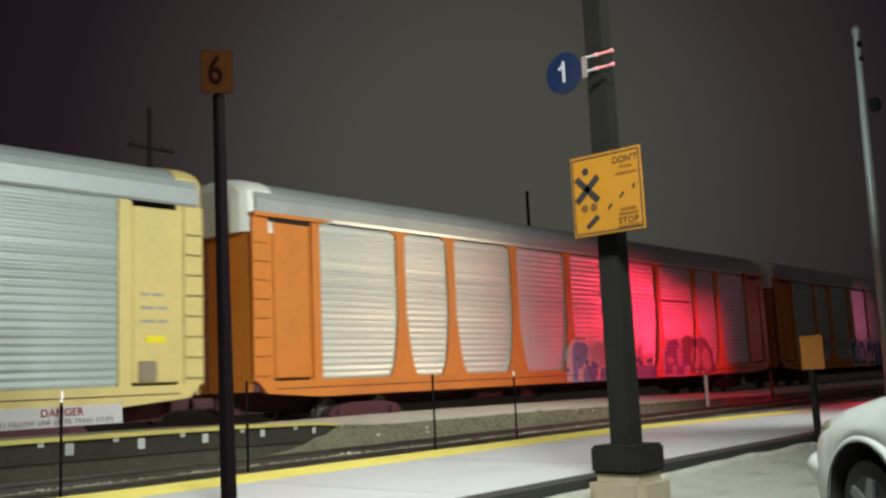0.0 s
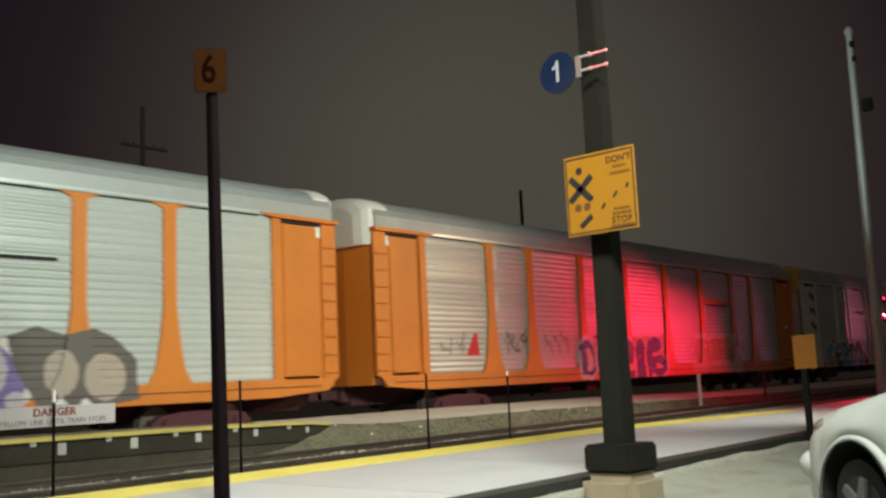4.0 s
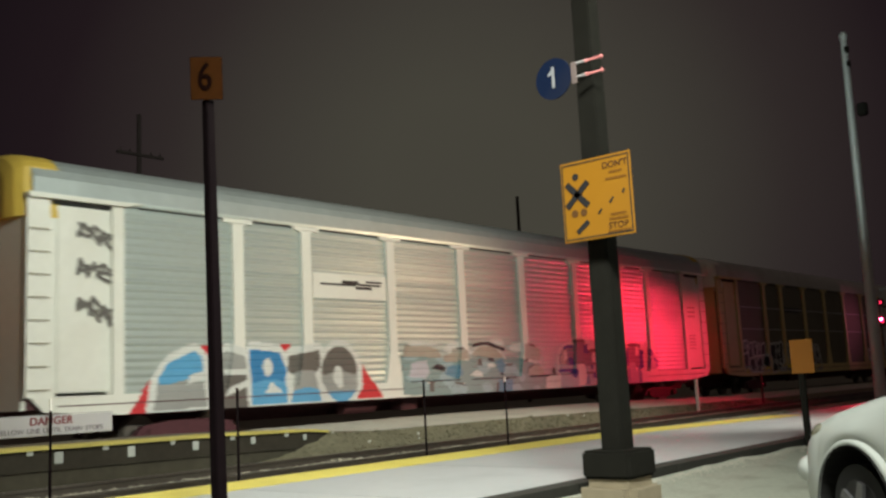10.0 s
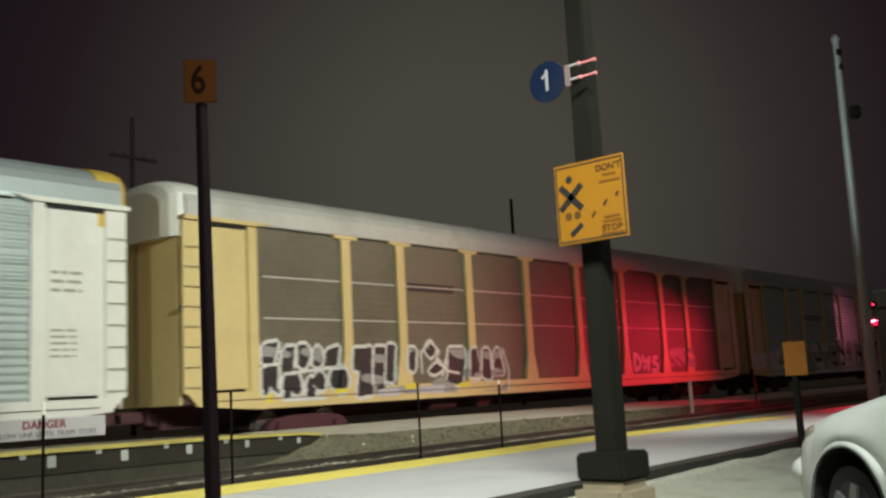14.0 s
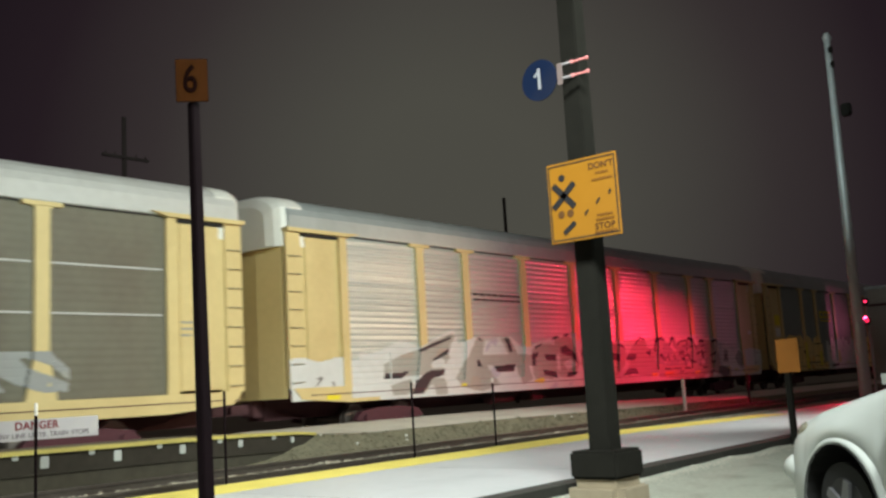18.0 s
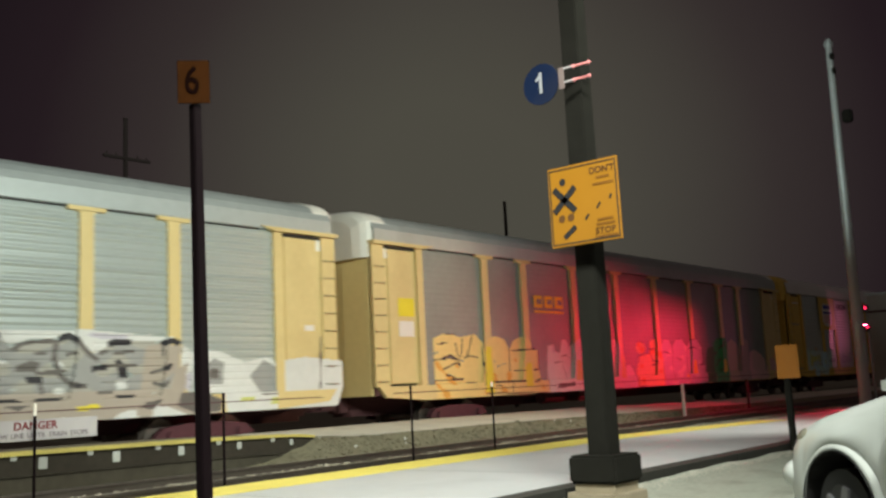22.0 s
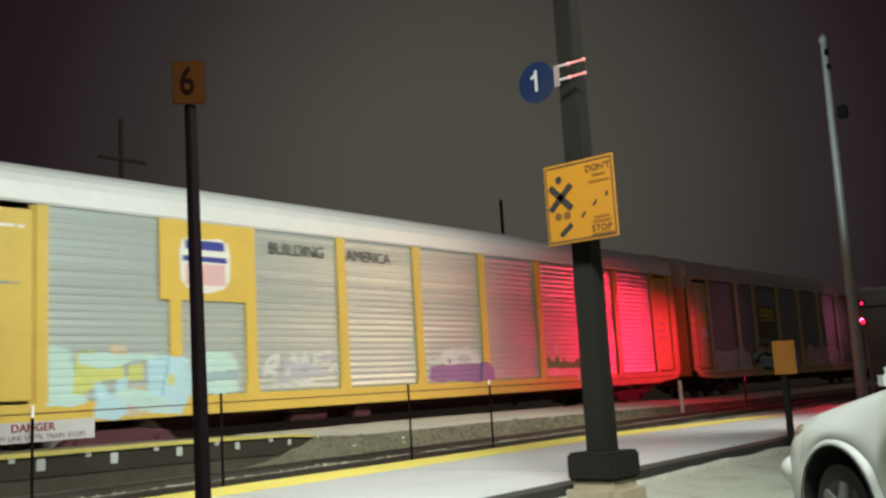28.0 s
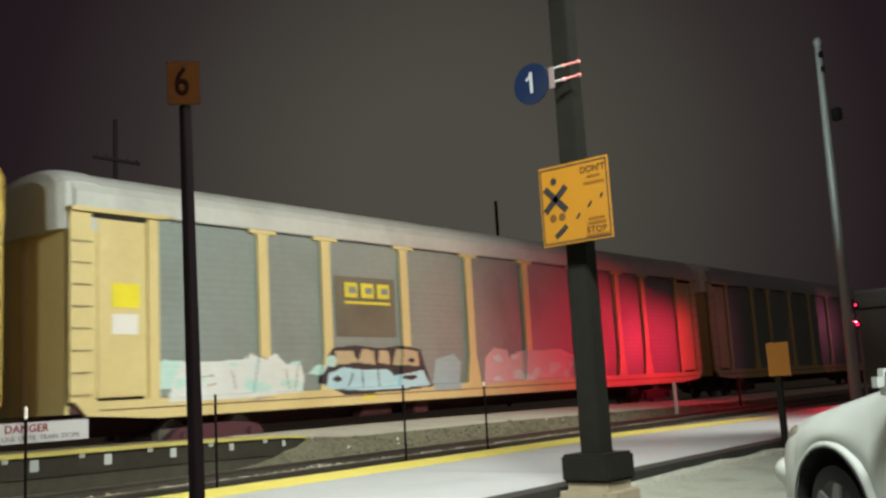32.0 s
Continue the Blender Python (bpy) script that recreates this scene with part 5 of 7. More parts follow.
paint_on(CARS[1], "graffiti", "bold blue graffiti word with a white edge", 8.8, 15.2, Z_SILL, 2.5, [
    ("white", grown(D_BODY, 5)),
    ("ocean", D_BODY),
    ("blue", both(D_BODY, cloud(7, 0.10, 4))),
    ("sky", both(D_BODY, cloud(9, 0.40, 9))),
    ("teal", both(D_BODY, lambda S, Z: Z < 1.02 + 0.06 * np.sin(S * 5))),
    ("white", grown(O_BODY, 5)),
    ("ocean", O_BODY),
    ("blue", both(O_BODY, cloud(7, 0.10, 4))),
    ("sky", both(O_BODY, cloud(9, 0.40, 9))),
    ("teal", both(O_BODY, lambda S, Z: Z < 1.02 + 0.06 * np.sin(S * 5))),
    ("white", grown(C_BODY, 5)),
    ("ocean", C_BODY),
    ("blue", both(C_BODY, cloud(7, 0.10, 4))),
    ("sky", both(C_BODY, cloud(9, 0.40, 9))),
    ("teal", both(C_BODY, lambda S, Z: Z < 1.02 + 0.06 * np.sin(S * 5))),
    ("white", grown(I_BODY, 5)),
    ("ocean", I_BODY),
    ("blue", both(I_BODY, cloud(7, 0.10, 4))),
    ("sky", both(I_BODY, cloud(9, 0.40, 9))),
    ("teal", both(I_BODY, lambda S, Z: Z < 1.02 + 0.06 * np.sin(S * 5))),
    ("white", grown(S_BODY, 5)),
    ("ocean", S_BODY),
    ("blue", both(S_BODY, cloud(7, 0.10, 4))),
    ("sky", both(S_BODY, cloud(9, 0.40, 9))),
    ("teal", both(S_BODY, lambda S, Z: Z < 1.02 + 0.06 * np.sin(S * 5))),
    ("white", either(poly((9.4, 1.78), (9.66, 1.79), (9.91, 1.59), (9.94, 1.34), (9.75, 1.1), (9.44, 1.08), (9.51, 1.26), (9.5, 1.57)), oval(10.79, 1.41, 0.23, 0.36), poly((11.6, 1.06), (11.76, 1.47), (12.09, 1.63), (12.15, 1.57), (12.03, 1.25), (12.44, 1.28), (12.39, 1.06), (11.95, 0.96)), oval(14.23, 1.16, 0.24, 0.09), poly((13.88, 1.62), (14.62, 1.7), (14.72, 1.59), (13.92, 1.47)))),
    ("ocean", oval(10.81, 1.37, 0.06, 0.19))], A1, "flared")
paint_on(CARS[1], "graffiti", "dark smudges above the blue word", 9.5, 12.0, 1.84, 2.6, [
    ("dusk", both(either(oval(10.18, 2.13, 0.32, 0.09), oval(11.34, 2.16, 0.26, 0.1)), cloud(9, 0.0, 3)))], A1, "flared")
TAN = poly((17.28, 1.27), (17.29, 2.1), (17.72, 2.14), (18.1, 2.08), (18.57, 2.11), (19.05, 2.18), (19.37, 2.12), (19.77, 2.17), (20.17, 2.19), (20.64, 2.1), (20.73, 1.8), (20.62, 1.24))
paint_on(CARS[1], "graffiti", "tan bubble graffiti with white puffs", 16.4, 22.2, Z_SILL, 2.7, [
    ("white", both(poly((17.24, 1.97), (17.23, 2.35), (19.05, 2.37), (20.69, 2.34), (20.7, 1.94)), billow(2.28, 0.30, 3, 1.6))),
    ("lilac", either(poly((20.54, 1.24), (20.7, 1.87), (21.11, 1.87), (21.45, 1.94), (21.89, 1.23)), poly((16.84, 1.4), (16.75, 1.67), (16.95, 1.82), (17.13, 1.66), (17.28, 1.39)))),
    ("white", either(oval(21.23, 1.85, 0.16, 0.08), poly((20.86, 1.76), (21.36, 1.79), (21.83, 1.27), (21.27, 1.28)), oval(16.98, 1.7, 0.13, 0.09))),
    ("sand", poly((16.8, 0.95), (16.85, 1.24), (21.35, 1.19), (21.23, 0.79), (19.77, 0.82))),
    ("tan", TAN),
    ("sand", both(TAN, cloud(5, 0.28, 7))),
    ("white", either(oval(17.98, 1.84, 0.15, 0.04), oval(19.51, 1.82, 0.13, 0.04), oval(19.77, 1.24, 0.2, 0.04), oval(18.99, 1.15, 0.13, 0.03), oval(20.77, 0.81, 0.24, 0.05))),
    ("dusk", near([[(18.11, 2.06), (18.21, 1.71), (18.12, 1.33)], [(19.3, 2.09), (19.41, 1.72), (19.37, 1.32)], [(20.07, 2.14), (20.11, 1.74), (20.07, 1.36)], [(20.19, 1.42), (20.58, 1.44)], [(18.77, 2.09), (18.81, 1.56)]], 0.018))], A1, "flared")
TANGLE = poly((9.72, 0.84), (9.72, 1.87), (10.29, 1.92), (11.21, 1.8), (11.64, 1.65), (12.44, 1.7), (12.62, 1.77), (12.92, 1.8), (13.68, 1.76), (14.49, 1.78), (14.98, 1.68), (15.35, 1.61), (15.65, 1.67), (15.87, 1.42), (16.09, 1.16), (16, 0.58), (13.67, 0.62))
paint_on(CARS[2], "graffiti", "pale blue and cream graffiti tangle", 8.6, 16.9, Z_SILL, 2.6, [
    ("white", either(poly((13.4, 2.22), (13.56, 2.29), (13.98, 2.27), (14.08, 2.1), (13.92, 2.03), (13.62, 2.13)), poly((11.36, 2.01), (11.53, 2.13), (11.75, 2.21), (12.03, 2.18), (12.21, 2.05), (11.98, 1.96), (11.64, 1.88), (11.44, 1.93)), poly((14.26, 1.99), (14.38, 2.13), (14.85, 2.19), (15.09, 2.11), (15.09, 1.84), (14.49, 1.92)), poly((9.99, 2.17), (10.28, 2.21), (10.68, 2.16), (11.2, 2.15), (10.89, 2.06), (9.99, 2.09)), poly((12.35, 1.97), (12.58, 1.98), (12.59, 1.83), (12.37, 1.82)))),
    ("ash", either(poly((14.98, 1.68), (15.03, 2.13), (15.66, 2.08), (15.9, 1.93), (15.83, 1.64)), poly((11.64, 1.72), (11.75, 2), (12.32, 1.98), (12.44, 1.7)))),
    ("slate", TANGLE),
    ("pale", both(TANGLE, cloud(9, 0.16, 5))),
    ("lilac", either(poly((10.01, 1.28), (10.1, 1.65), (10.69, 1.7), (10.8, 1.35), (10.6, 1.24)), poly((15.41, 1.21), (15.64, 1.54), (15.88, 1.44), (16.06, 1.17)))),
    ("taupe", either(poly((9.79, 1.81), (9.9, 2.09), (10.84, 2.06), (11.21, 1.95), (11.27, 1.77)), poly((11.32, 1.67), (11.42, 1.83), (12.26, 1.91), (12.32, 1.72), (11.86, 1.65)), poly((12.58, 1.82), (12.74, 2.03), (13.11, 2.12), (13.55, 2.1), (13.92, 1.93), (14.05, 1.77), (13.68, 1.73), (12.92, 1.79)))),
    ("ash", poly((15.1, 1.2), (15.22, 1.45), (15.57, 1.55), (15.9, 1.42), (16.06, 1.17))),
    ("steel", either(poly((11.4, 1.33), (11.53, 1.53), (11.98, 1.58), (12.09, 1.31), (11.87, 1.19)), poly((13.65, 1.64), (13.94, 1.72), (14.1, 1.53), (13.96, 1.24), (13.73, 1.36)), poly((13.65, 1.12), (14.34, 1.11), (14.28, 0.68), (13.57, 0.71)))),
    ("white", either(poly((13.22, 1.56), (13.55, 1.61), (13.59, 1.47), (13.29, 1.45)), poly((15.92, 0.59), (16.05, 1.15), (16.7, 1.16), (16.58, 0.57)), poly((12.39, 1.27), (12.75, 1.41), (13.04, 1.32), (12.99, 1.21)), near([[(12.59, 1.89), (12.78, 2.04), (13.05, 2.11), (13.49, 2.09), (13.84, 1.93), (14.08, 1.74)], [(14.98, 1.61), (15.35, 1.61), (15.83, 1.58)]], 0.03))),
    ("dusk", either(poly((12.83, 1.72), (13.02, 1.73), (13.02, 1.51), (12.81, 1.53)), poly((10.72, 0.86), (10.7, 1.08), (10.8, 1.25), (10.88, 1.13), (10.87, 0.87)), poly((14.95, 1.61), (14.98, 1.7), (15.18, 1.67), (15.08, 1.59)), poly((16.4, 1.25), (16.51, 1.42), (16.62, 1.37), (16.6, 1.2)), poly((13.48, 0.72), (13.57, 1.01), (13.67, 1.08), (13.64, 0.7)), near([[(15.1, 1.29), (15.16, 1.44), (15.49, 1.52)], [(14.11, 1.53), (14.4, 1.54)], [(15.21, 2.14), (15.6, 2.07)], [(11.75, 1.09), (12.11, 1.03)], [(11.95, 2), (12.16, 2)]], 0.03))),
    ("black", either(poly((10.86, 1.49), (11, 1.57), (11.17, 1.6), (11.42, 1.51), (11.41, 1.39), (11.08, 1.45)), poly((13.24, 1.76), (13.52, 1.74), (13.59, 1.63), (13.37, 1.64)), poly((13.82, 1.29), (13.95, 1.33), (13.96, 1.24), (13.83, 1.23)), near([[(12.68, 2.09), (12.98, 2.14), (13.36, 2.14), (13.68, 2.05), (14.03, 1.98)]], 0.05), near([[(10.01, 1.15), (11.21, 1.16)], [(11.27, 1.16), (11.98, 1.16)], [(12.5, 1.16), (14.07, 1.14), (14.56, 1.16)], [(15.19, 1.17), (15.94, 1.17), (16.73, 1.18)]], 0.018)))], A1, "capped")
paint_on(CARS[2], "graffiti", "grey block graffiti with dark blue sides over pale blue", 16.2, 23.9, Z_SILL, 2.7, [
    ("white", either(poly((16.69, 0.74), (16.71, 1.69), (16.83, 1.96), (17.12, 2.12), (17.49, 2.2), (17.55, 2.32), (18.32, 2.39), (18.66, 2.26), (18.79, 2.19), (19.03, 2.16), (19.87, 2.21), (20.01, 2.09), (20.71, 1.99), (20.87, 2.14), (22.16, 2.21), (22.17, 2.03), (22.42, 2.02), (22.41, 1.45), (22.26, 1.22), (22.33, 0.77), (18.17, 0.79)))),
    ("storm", either(poly((16.83, 1.5), (16.87, 1.8), (17.12, 1.99), (17.43, 2.05), (17.7, 2.07), (17.73, 2.23), (18.35, 2.26), (18.37, 2.1), (18.53, 2.12), (18.48, 1.87), (18.83, 1.91), (19.08, 1.95), (19.17, 2.05), (19.57, 2.07), (19.8, 2), (19.83, 1.8), (20.31, 1.84), (20.78, 1.81), (20.91, 2.01), (21.91, 2.06), (21.92, 1.46), (21.75, 1.31), (19.85, 1.42), (18.18, 1.42)))),
    ("ash", either(poly((16.9, 1.5), (16.94, 1.74), (17.13, 1.92), (17.3, 1.99), (17.33, 1.68), (17.18, 1.49)))),
    ("pale", either(poly((16.75, 0.76), (16.83, 1.5), (17.42, 1.48), (18.05, 1.51), (18.31, 1.37), (18.78, 1.44), (19.56, 1.47), (20.61, 1.44), (20.96, 1.39), (21.02, 1.51), (21.52, 1.5), (21.57, 1.21), (21.82, 1.14), (21.77, 0.77), (18.17, 0.77)))),
    ("steel", either(poly((18.17, 0.83), (18.23, 1.1), (18.41, 1.2), (18.46, 0.84)), poly((19.89, 0.84), (19.96, 1.15), (20.17, 1.14), (20.1, 0.84)), poly((20.86, 0.82), (20.87, 1.29), (21.03, 1.31), (21.03, 0.82)), poly((21.62, 0.81), (21.66, 1.34), (21.83, 1.36), (21.83, 0.81)), poly((20.22, 1.41), (20.28, 1.8), (20.5, 1.82), (20.55, 1.4)))),
    ("white", either(poly((17.82, 0.81), (17.8, 1.47), (18.18, 1.51), (18.31, 1.1), (18.17, 0.81)), poly((18.74, 1.56), (18.8, 1.84), (19, 1.88), (18.96, 1.53)), poly((20.03, 1.51), (20.07, 1.77), (20.26, 1.8), (20.24, 1.5)), poly((21.56, 1.73), (21.61, 2.04), (21.81, 2.05), (21.81, 1.75)), poly((17.11, 1.58), (17.13, 1.88), (17.25, 1.94), (17.3, 1.68)), poly((22.14, 1.27), (22.17, 1.95), (22.38, 1.98), (22.37, 1.29)), poly((21.83, 0.8), (21.84, 1.18), (22.3, 1.24), (22.31, 0.83)))),
    ("deep", either(poly((18.29, 1.82), (18.31, 2.1), (18.53, 2.13), (18.51, 1.93), (18.86, 1.93), (18.88, 1.86)), poly((19.59, 1.76), (19.6, 1.97), (19.83, 2), (19.86, 1.85), (19.62, 1.74)), poly((21.81, 1.23), (21.87, 1.9), (22.13, 1.93), (22.11, 1.3)), poly((17.37, 1.48), (17.38, 1.68), (17.55, 1.72), (17.67, 1.63), (17.7, 1.47)), poly((17.42, 1.24), (17.47, 1.33), (17.69, 1.36), (17.82, 1.29), (17.79, 1.14), (17.64, 1.06), (17.49, 1.11)), poly((18.63, 1.31), (18.66, 1.43), (18.77, 1.45), (18.79, 1.31)), poly((18.63, 1.04), (18.71, 1.24), (18.85, 1.23), (18.84, 1.03)), poly((20.73, 1.42), (20.88, 1.99), (21.01, 2.01), (20.99, 1.38)), near([[(16.82, 1.31), (17.3, 1.31), (17.5, 1.3)], [(17.13, 2.01), (17.33, 2.05), (17.65, 2.05)], [(19.62, 1.83), (20.16, 1.86), (20.78, 1.84)], [(19.37, 2.06), (19.57, 2.07)]], 0.04))),
    ("dusk", either(near([[(17.73, 2.22), (18.06, 2.23), (18.35, 2.22)], [(20.95, 2.09), (21.44, 2.1), (21.91, 2.09)], [(18.59, 1.91), (19.02, 1.93)], [(19.86, 1.85), (20.31, 1.89), (20.62, 1.82)]], 0.05), near([[(16.82, 1.18), (17.42, 1.18)], [(18.23, 1.19), (19.07, 1.22)], [(19.41, 1.19), (19.78, 1.2)], [(17.7, 1.55), (18.18, 1.55)]], 0.02), poly((19.87, 1.27), (19.99, 1.31), (20.37, 1.21), (20.02, 1.18)))),
    ("lilac", either(poly((22.4, 1.21), (22.43, 1.58), (22.65, 1.87), (22.93, 1.71), (23.22, 1.54), (23.2, 1.27)))),
    ("violet", either(oval(22.61, 1.82, 0.14, 0.12), near([[(22.78, 1.6), (23.03, 1.5), (22.91, 1.33)], [(22.52, 1.58), (22.44, 1.34)]], 0.05)))], A1, "capped")
DARK_LETTERS = either(poly((2.09, 1.79), (2.13, 2.16), (2.5, 2.22), (2.44, 2.02), (2.34, 1.79)), poly((2.63, 1.63), (2.71, 2.08), (2.98, 2.12), (2.91, 1.61)), poly((3.14, 1.7), (3.14, 2.16), (3.38, 2.16), (3.45, 1.95), (3.32, 1.68)), poly((3.59, 1.71), (3.64, 2.09), (3.76, 2.11), (3.84, 1.85), (3.75, 1.69)), poly((3.92, 1.7), (4.01, 2.03), (4.37, 2.12), (4.29, 1.7)), poly((4.81, 1.59), (4.85, 2.07), (5.49, 2.09), (5.39, 0.99), (5.2, 0.99), (5.06, 1.58)), poly((5.58, 1.57), (5.63, 2.09), (5.96, 2.1), (5.84, 1.14), (5.6, 1.06)), poly((5.99, 1.31), (6.09, 2.16), (6.32, 2.15), (6.21, 1.26)), poly((6.79, 1.55), (6.83, 2.07), (7.11, 2.08), (7.05, 1.53)), oval(7.71, 2.06, 0.17, 0.16), poly((7.62, 1.49), (8.04, 1.73), (8.17, 1.57), (7.88, 1.44)), poly((8.39, 1.19), (8.48, 2.06), (9.08, 2.08), (9.11, 1.69), (8.92, 1.08)), poly((9.32, 1.31), (9.37, 2.03), (9.64, 2.04), (9.64, 1.3)), poly((9.91, 1.29), (9.98, 2.03), (10.23, 2.03), (10.25, 1.23)), poly((10.45, 1.38), (10.51, 2.02), (10.7, 2.05), (10.86, 1.37)))
LOW_LETTERS = either(poly((2.07, 1.06), (2.1, 1.64), (2.49, 1.7), (2.44, 1.1), (2.28, 1.3)), oval(2.98, 1.3, 0.16, 0.22), oval(3.74, 1.34, 0.15, 0.18), oval(4.34, 1.35, 0.23, 0.29), poly((2.62, 1), (2.72, 1.48), (2.83, 1.43), (2.78, 1)), poly((4.92, 0.96), (4.98, 1.38), (5.16, 1.37), (5.2, 0.98)), poly((3.29, 1.01), (3.45, 1.42), (3.57, 1.37), (3.49, 1)))
paint_on(CARS[3], "graffiti", "dark graffiti letters with white edges", 1.7, 11.5, Z_SILL, 2.6, [
    ("white", grown(DARK_LETTERS, 4)),
    ("grey", both(poly((4.7, 0.97), (4.74, 1.59), (11, 1.46), (11.04, 0.86), (6.31, 0.95)), cloud(6, 0.05, 3))),
    ("white", grown(LOW_LETTERS, 4)),
    ("black", grown(DARK_LETTERS, 1)),
    ("black", grown(LOW_LETTERS, 1)),
    ("grey", both(DARK_LETTERS, cloud(8, 0.25, 3))),
    ("white", near([[(7.35, 1.45), (7.32, 1.99), (7.73, 2.26), (8.06, 2.03), (7.91, 1.76), (8.44, 1.47), (8.86, 1.41)], [(8.15, 1.34), (8.32, 1.8)], [(2.1, 1.72), (2.61, 1.77)], [(2.68, 1.52), (3.66, 1.61), (4.61, 1.61)], [(2.66, 0.94), (3.85, 0.95)], [(10.9, 2.07), (11.16, 1.36), (10.95, 0.91)]], 0.035)),
    ("lilac", either(poly((5.6, 0.91), (5.63, 1.09), (6.38, 1.09), (6.36, 0.89)), poly((7, 0.92), (7.02, 1.1), (8.16, 1.1), (8.12, 0.91)))),
    ("lemon", either(poly((2.09, 0.89), (2.09, 1.09), (2.25, 1.08), (2.25, 0.9)), poly((4.14, 1.03), (4.17, 1.13), (4.57, 1.15), (4.55, 1.04)), poly((6.57, 1.06), (6.6, 1.18), (7.08, 1.19), (7.04, 1.06)), poly((8.71, 1.02), (8.75, 1.15), (9.16, 1.16), (9.12, 1.03))))], A2, "capped")
paint_on(CARS[3], "graffiti", "small white graffiti tag and faint pale box", 18.2, 23.7, 1.05, 2.4, [
    ("white", both(either(near([[(18.57, 1.32), (18.55, 1.84), (18.78, 1.81), (18.99, 1.59), (18.86, 1.36), (18.57, 1.3)], [(19.16, 1.77), (19.24, 1.33), (19.42, 1.66), (19.54, 1.31), (19.64, 1.73)], [(20.18, 1.74), (19.95, 1.72), (19.9, 1.57), (20.22, 1.45), (20.17, 1.26), (19.81, 1.25)]], 0.085)), cloud(16, -0.62, 3))),
    ("grey", both(poly((21.12, 1.38), (21.22, 2.01), (21.76, 2.09), (22.95, 2.06), (23.33, 1.74), (23.31, 1.32)), cloud(14, -0.05, 8))),
    ("ash", both(oval(23.09, 1.55, 0.22, 0.24), cloud(16, 0.12, 5)))], A2, "capped")
CLOUDS = either(rect(2.9, 22.9, 0.79, 1.3), poly((2.25, 2), (2.83, 1.93), (3.23, 2.09), (3.78, 2.28), (4.15, 2.2), (4.52, 2.08), (5.48, 2.44), (5.98, 2.57), (6.15, 2.18), (6.87, 2.37), (7.43, 2.26), (8.02, 2.36), (8.64, 2.39), (9.05, 2.12), (9.49, 2.06), (9.94, 2.2), (10.9, 2.37), (12.19, 2.53), (12.09, 1.05), (6.66, 0.87), (2.27, 0.94)), poly((11.65, 2.25), (12.43, 2.3), (13.01, 2.45), (13.8, 2.39), (14.54, 2.26), (15.33, 2.26), (15.84, 2.24), (16.71, 2.41), (17.63, 2.24), (17.87, 2.31), (18.5, 2.47), (19.53, 2.46), (20.94, 2.48), (22.78, 2.35), (23.24, 2.02), (23.12, 0.86), (14.12, 0.8), (11.63, 0.84)))
LAST_WORD = poly((17.65, 0.92), (17.59, 1.89), (17.62, 2.23), (17.81, 2.34), (18.11, 2.38), (18.34, 2.35), (18.44, 2.23), (18.68, 2.17), (18.93, 2.33), (19.15, 2.38), (19.3, 2.23), (19.51, 2.23), (19.76, 2.31), (20.19, 2.31), (20.38, 2.39), (20.66, 2.33), (20.86, 2.1), (21.04, 2.02), (21.27, 2.17), (21.36, 2.27), (21.9, 2.29), (22.39, 2.27), (22.73, 2.34), (22.93, 2.2), (22.89, 1.71), (23.03, 1.25), (23.49, 1.21), (23.92, 1.05), (23.87, 0.8), (23.17, 0.65), (21.88, 0.69), (20.09, 0.75))
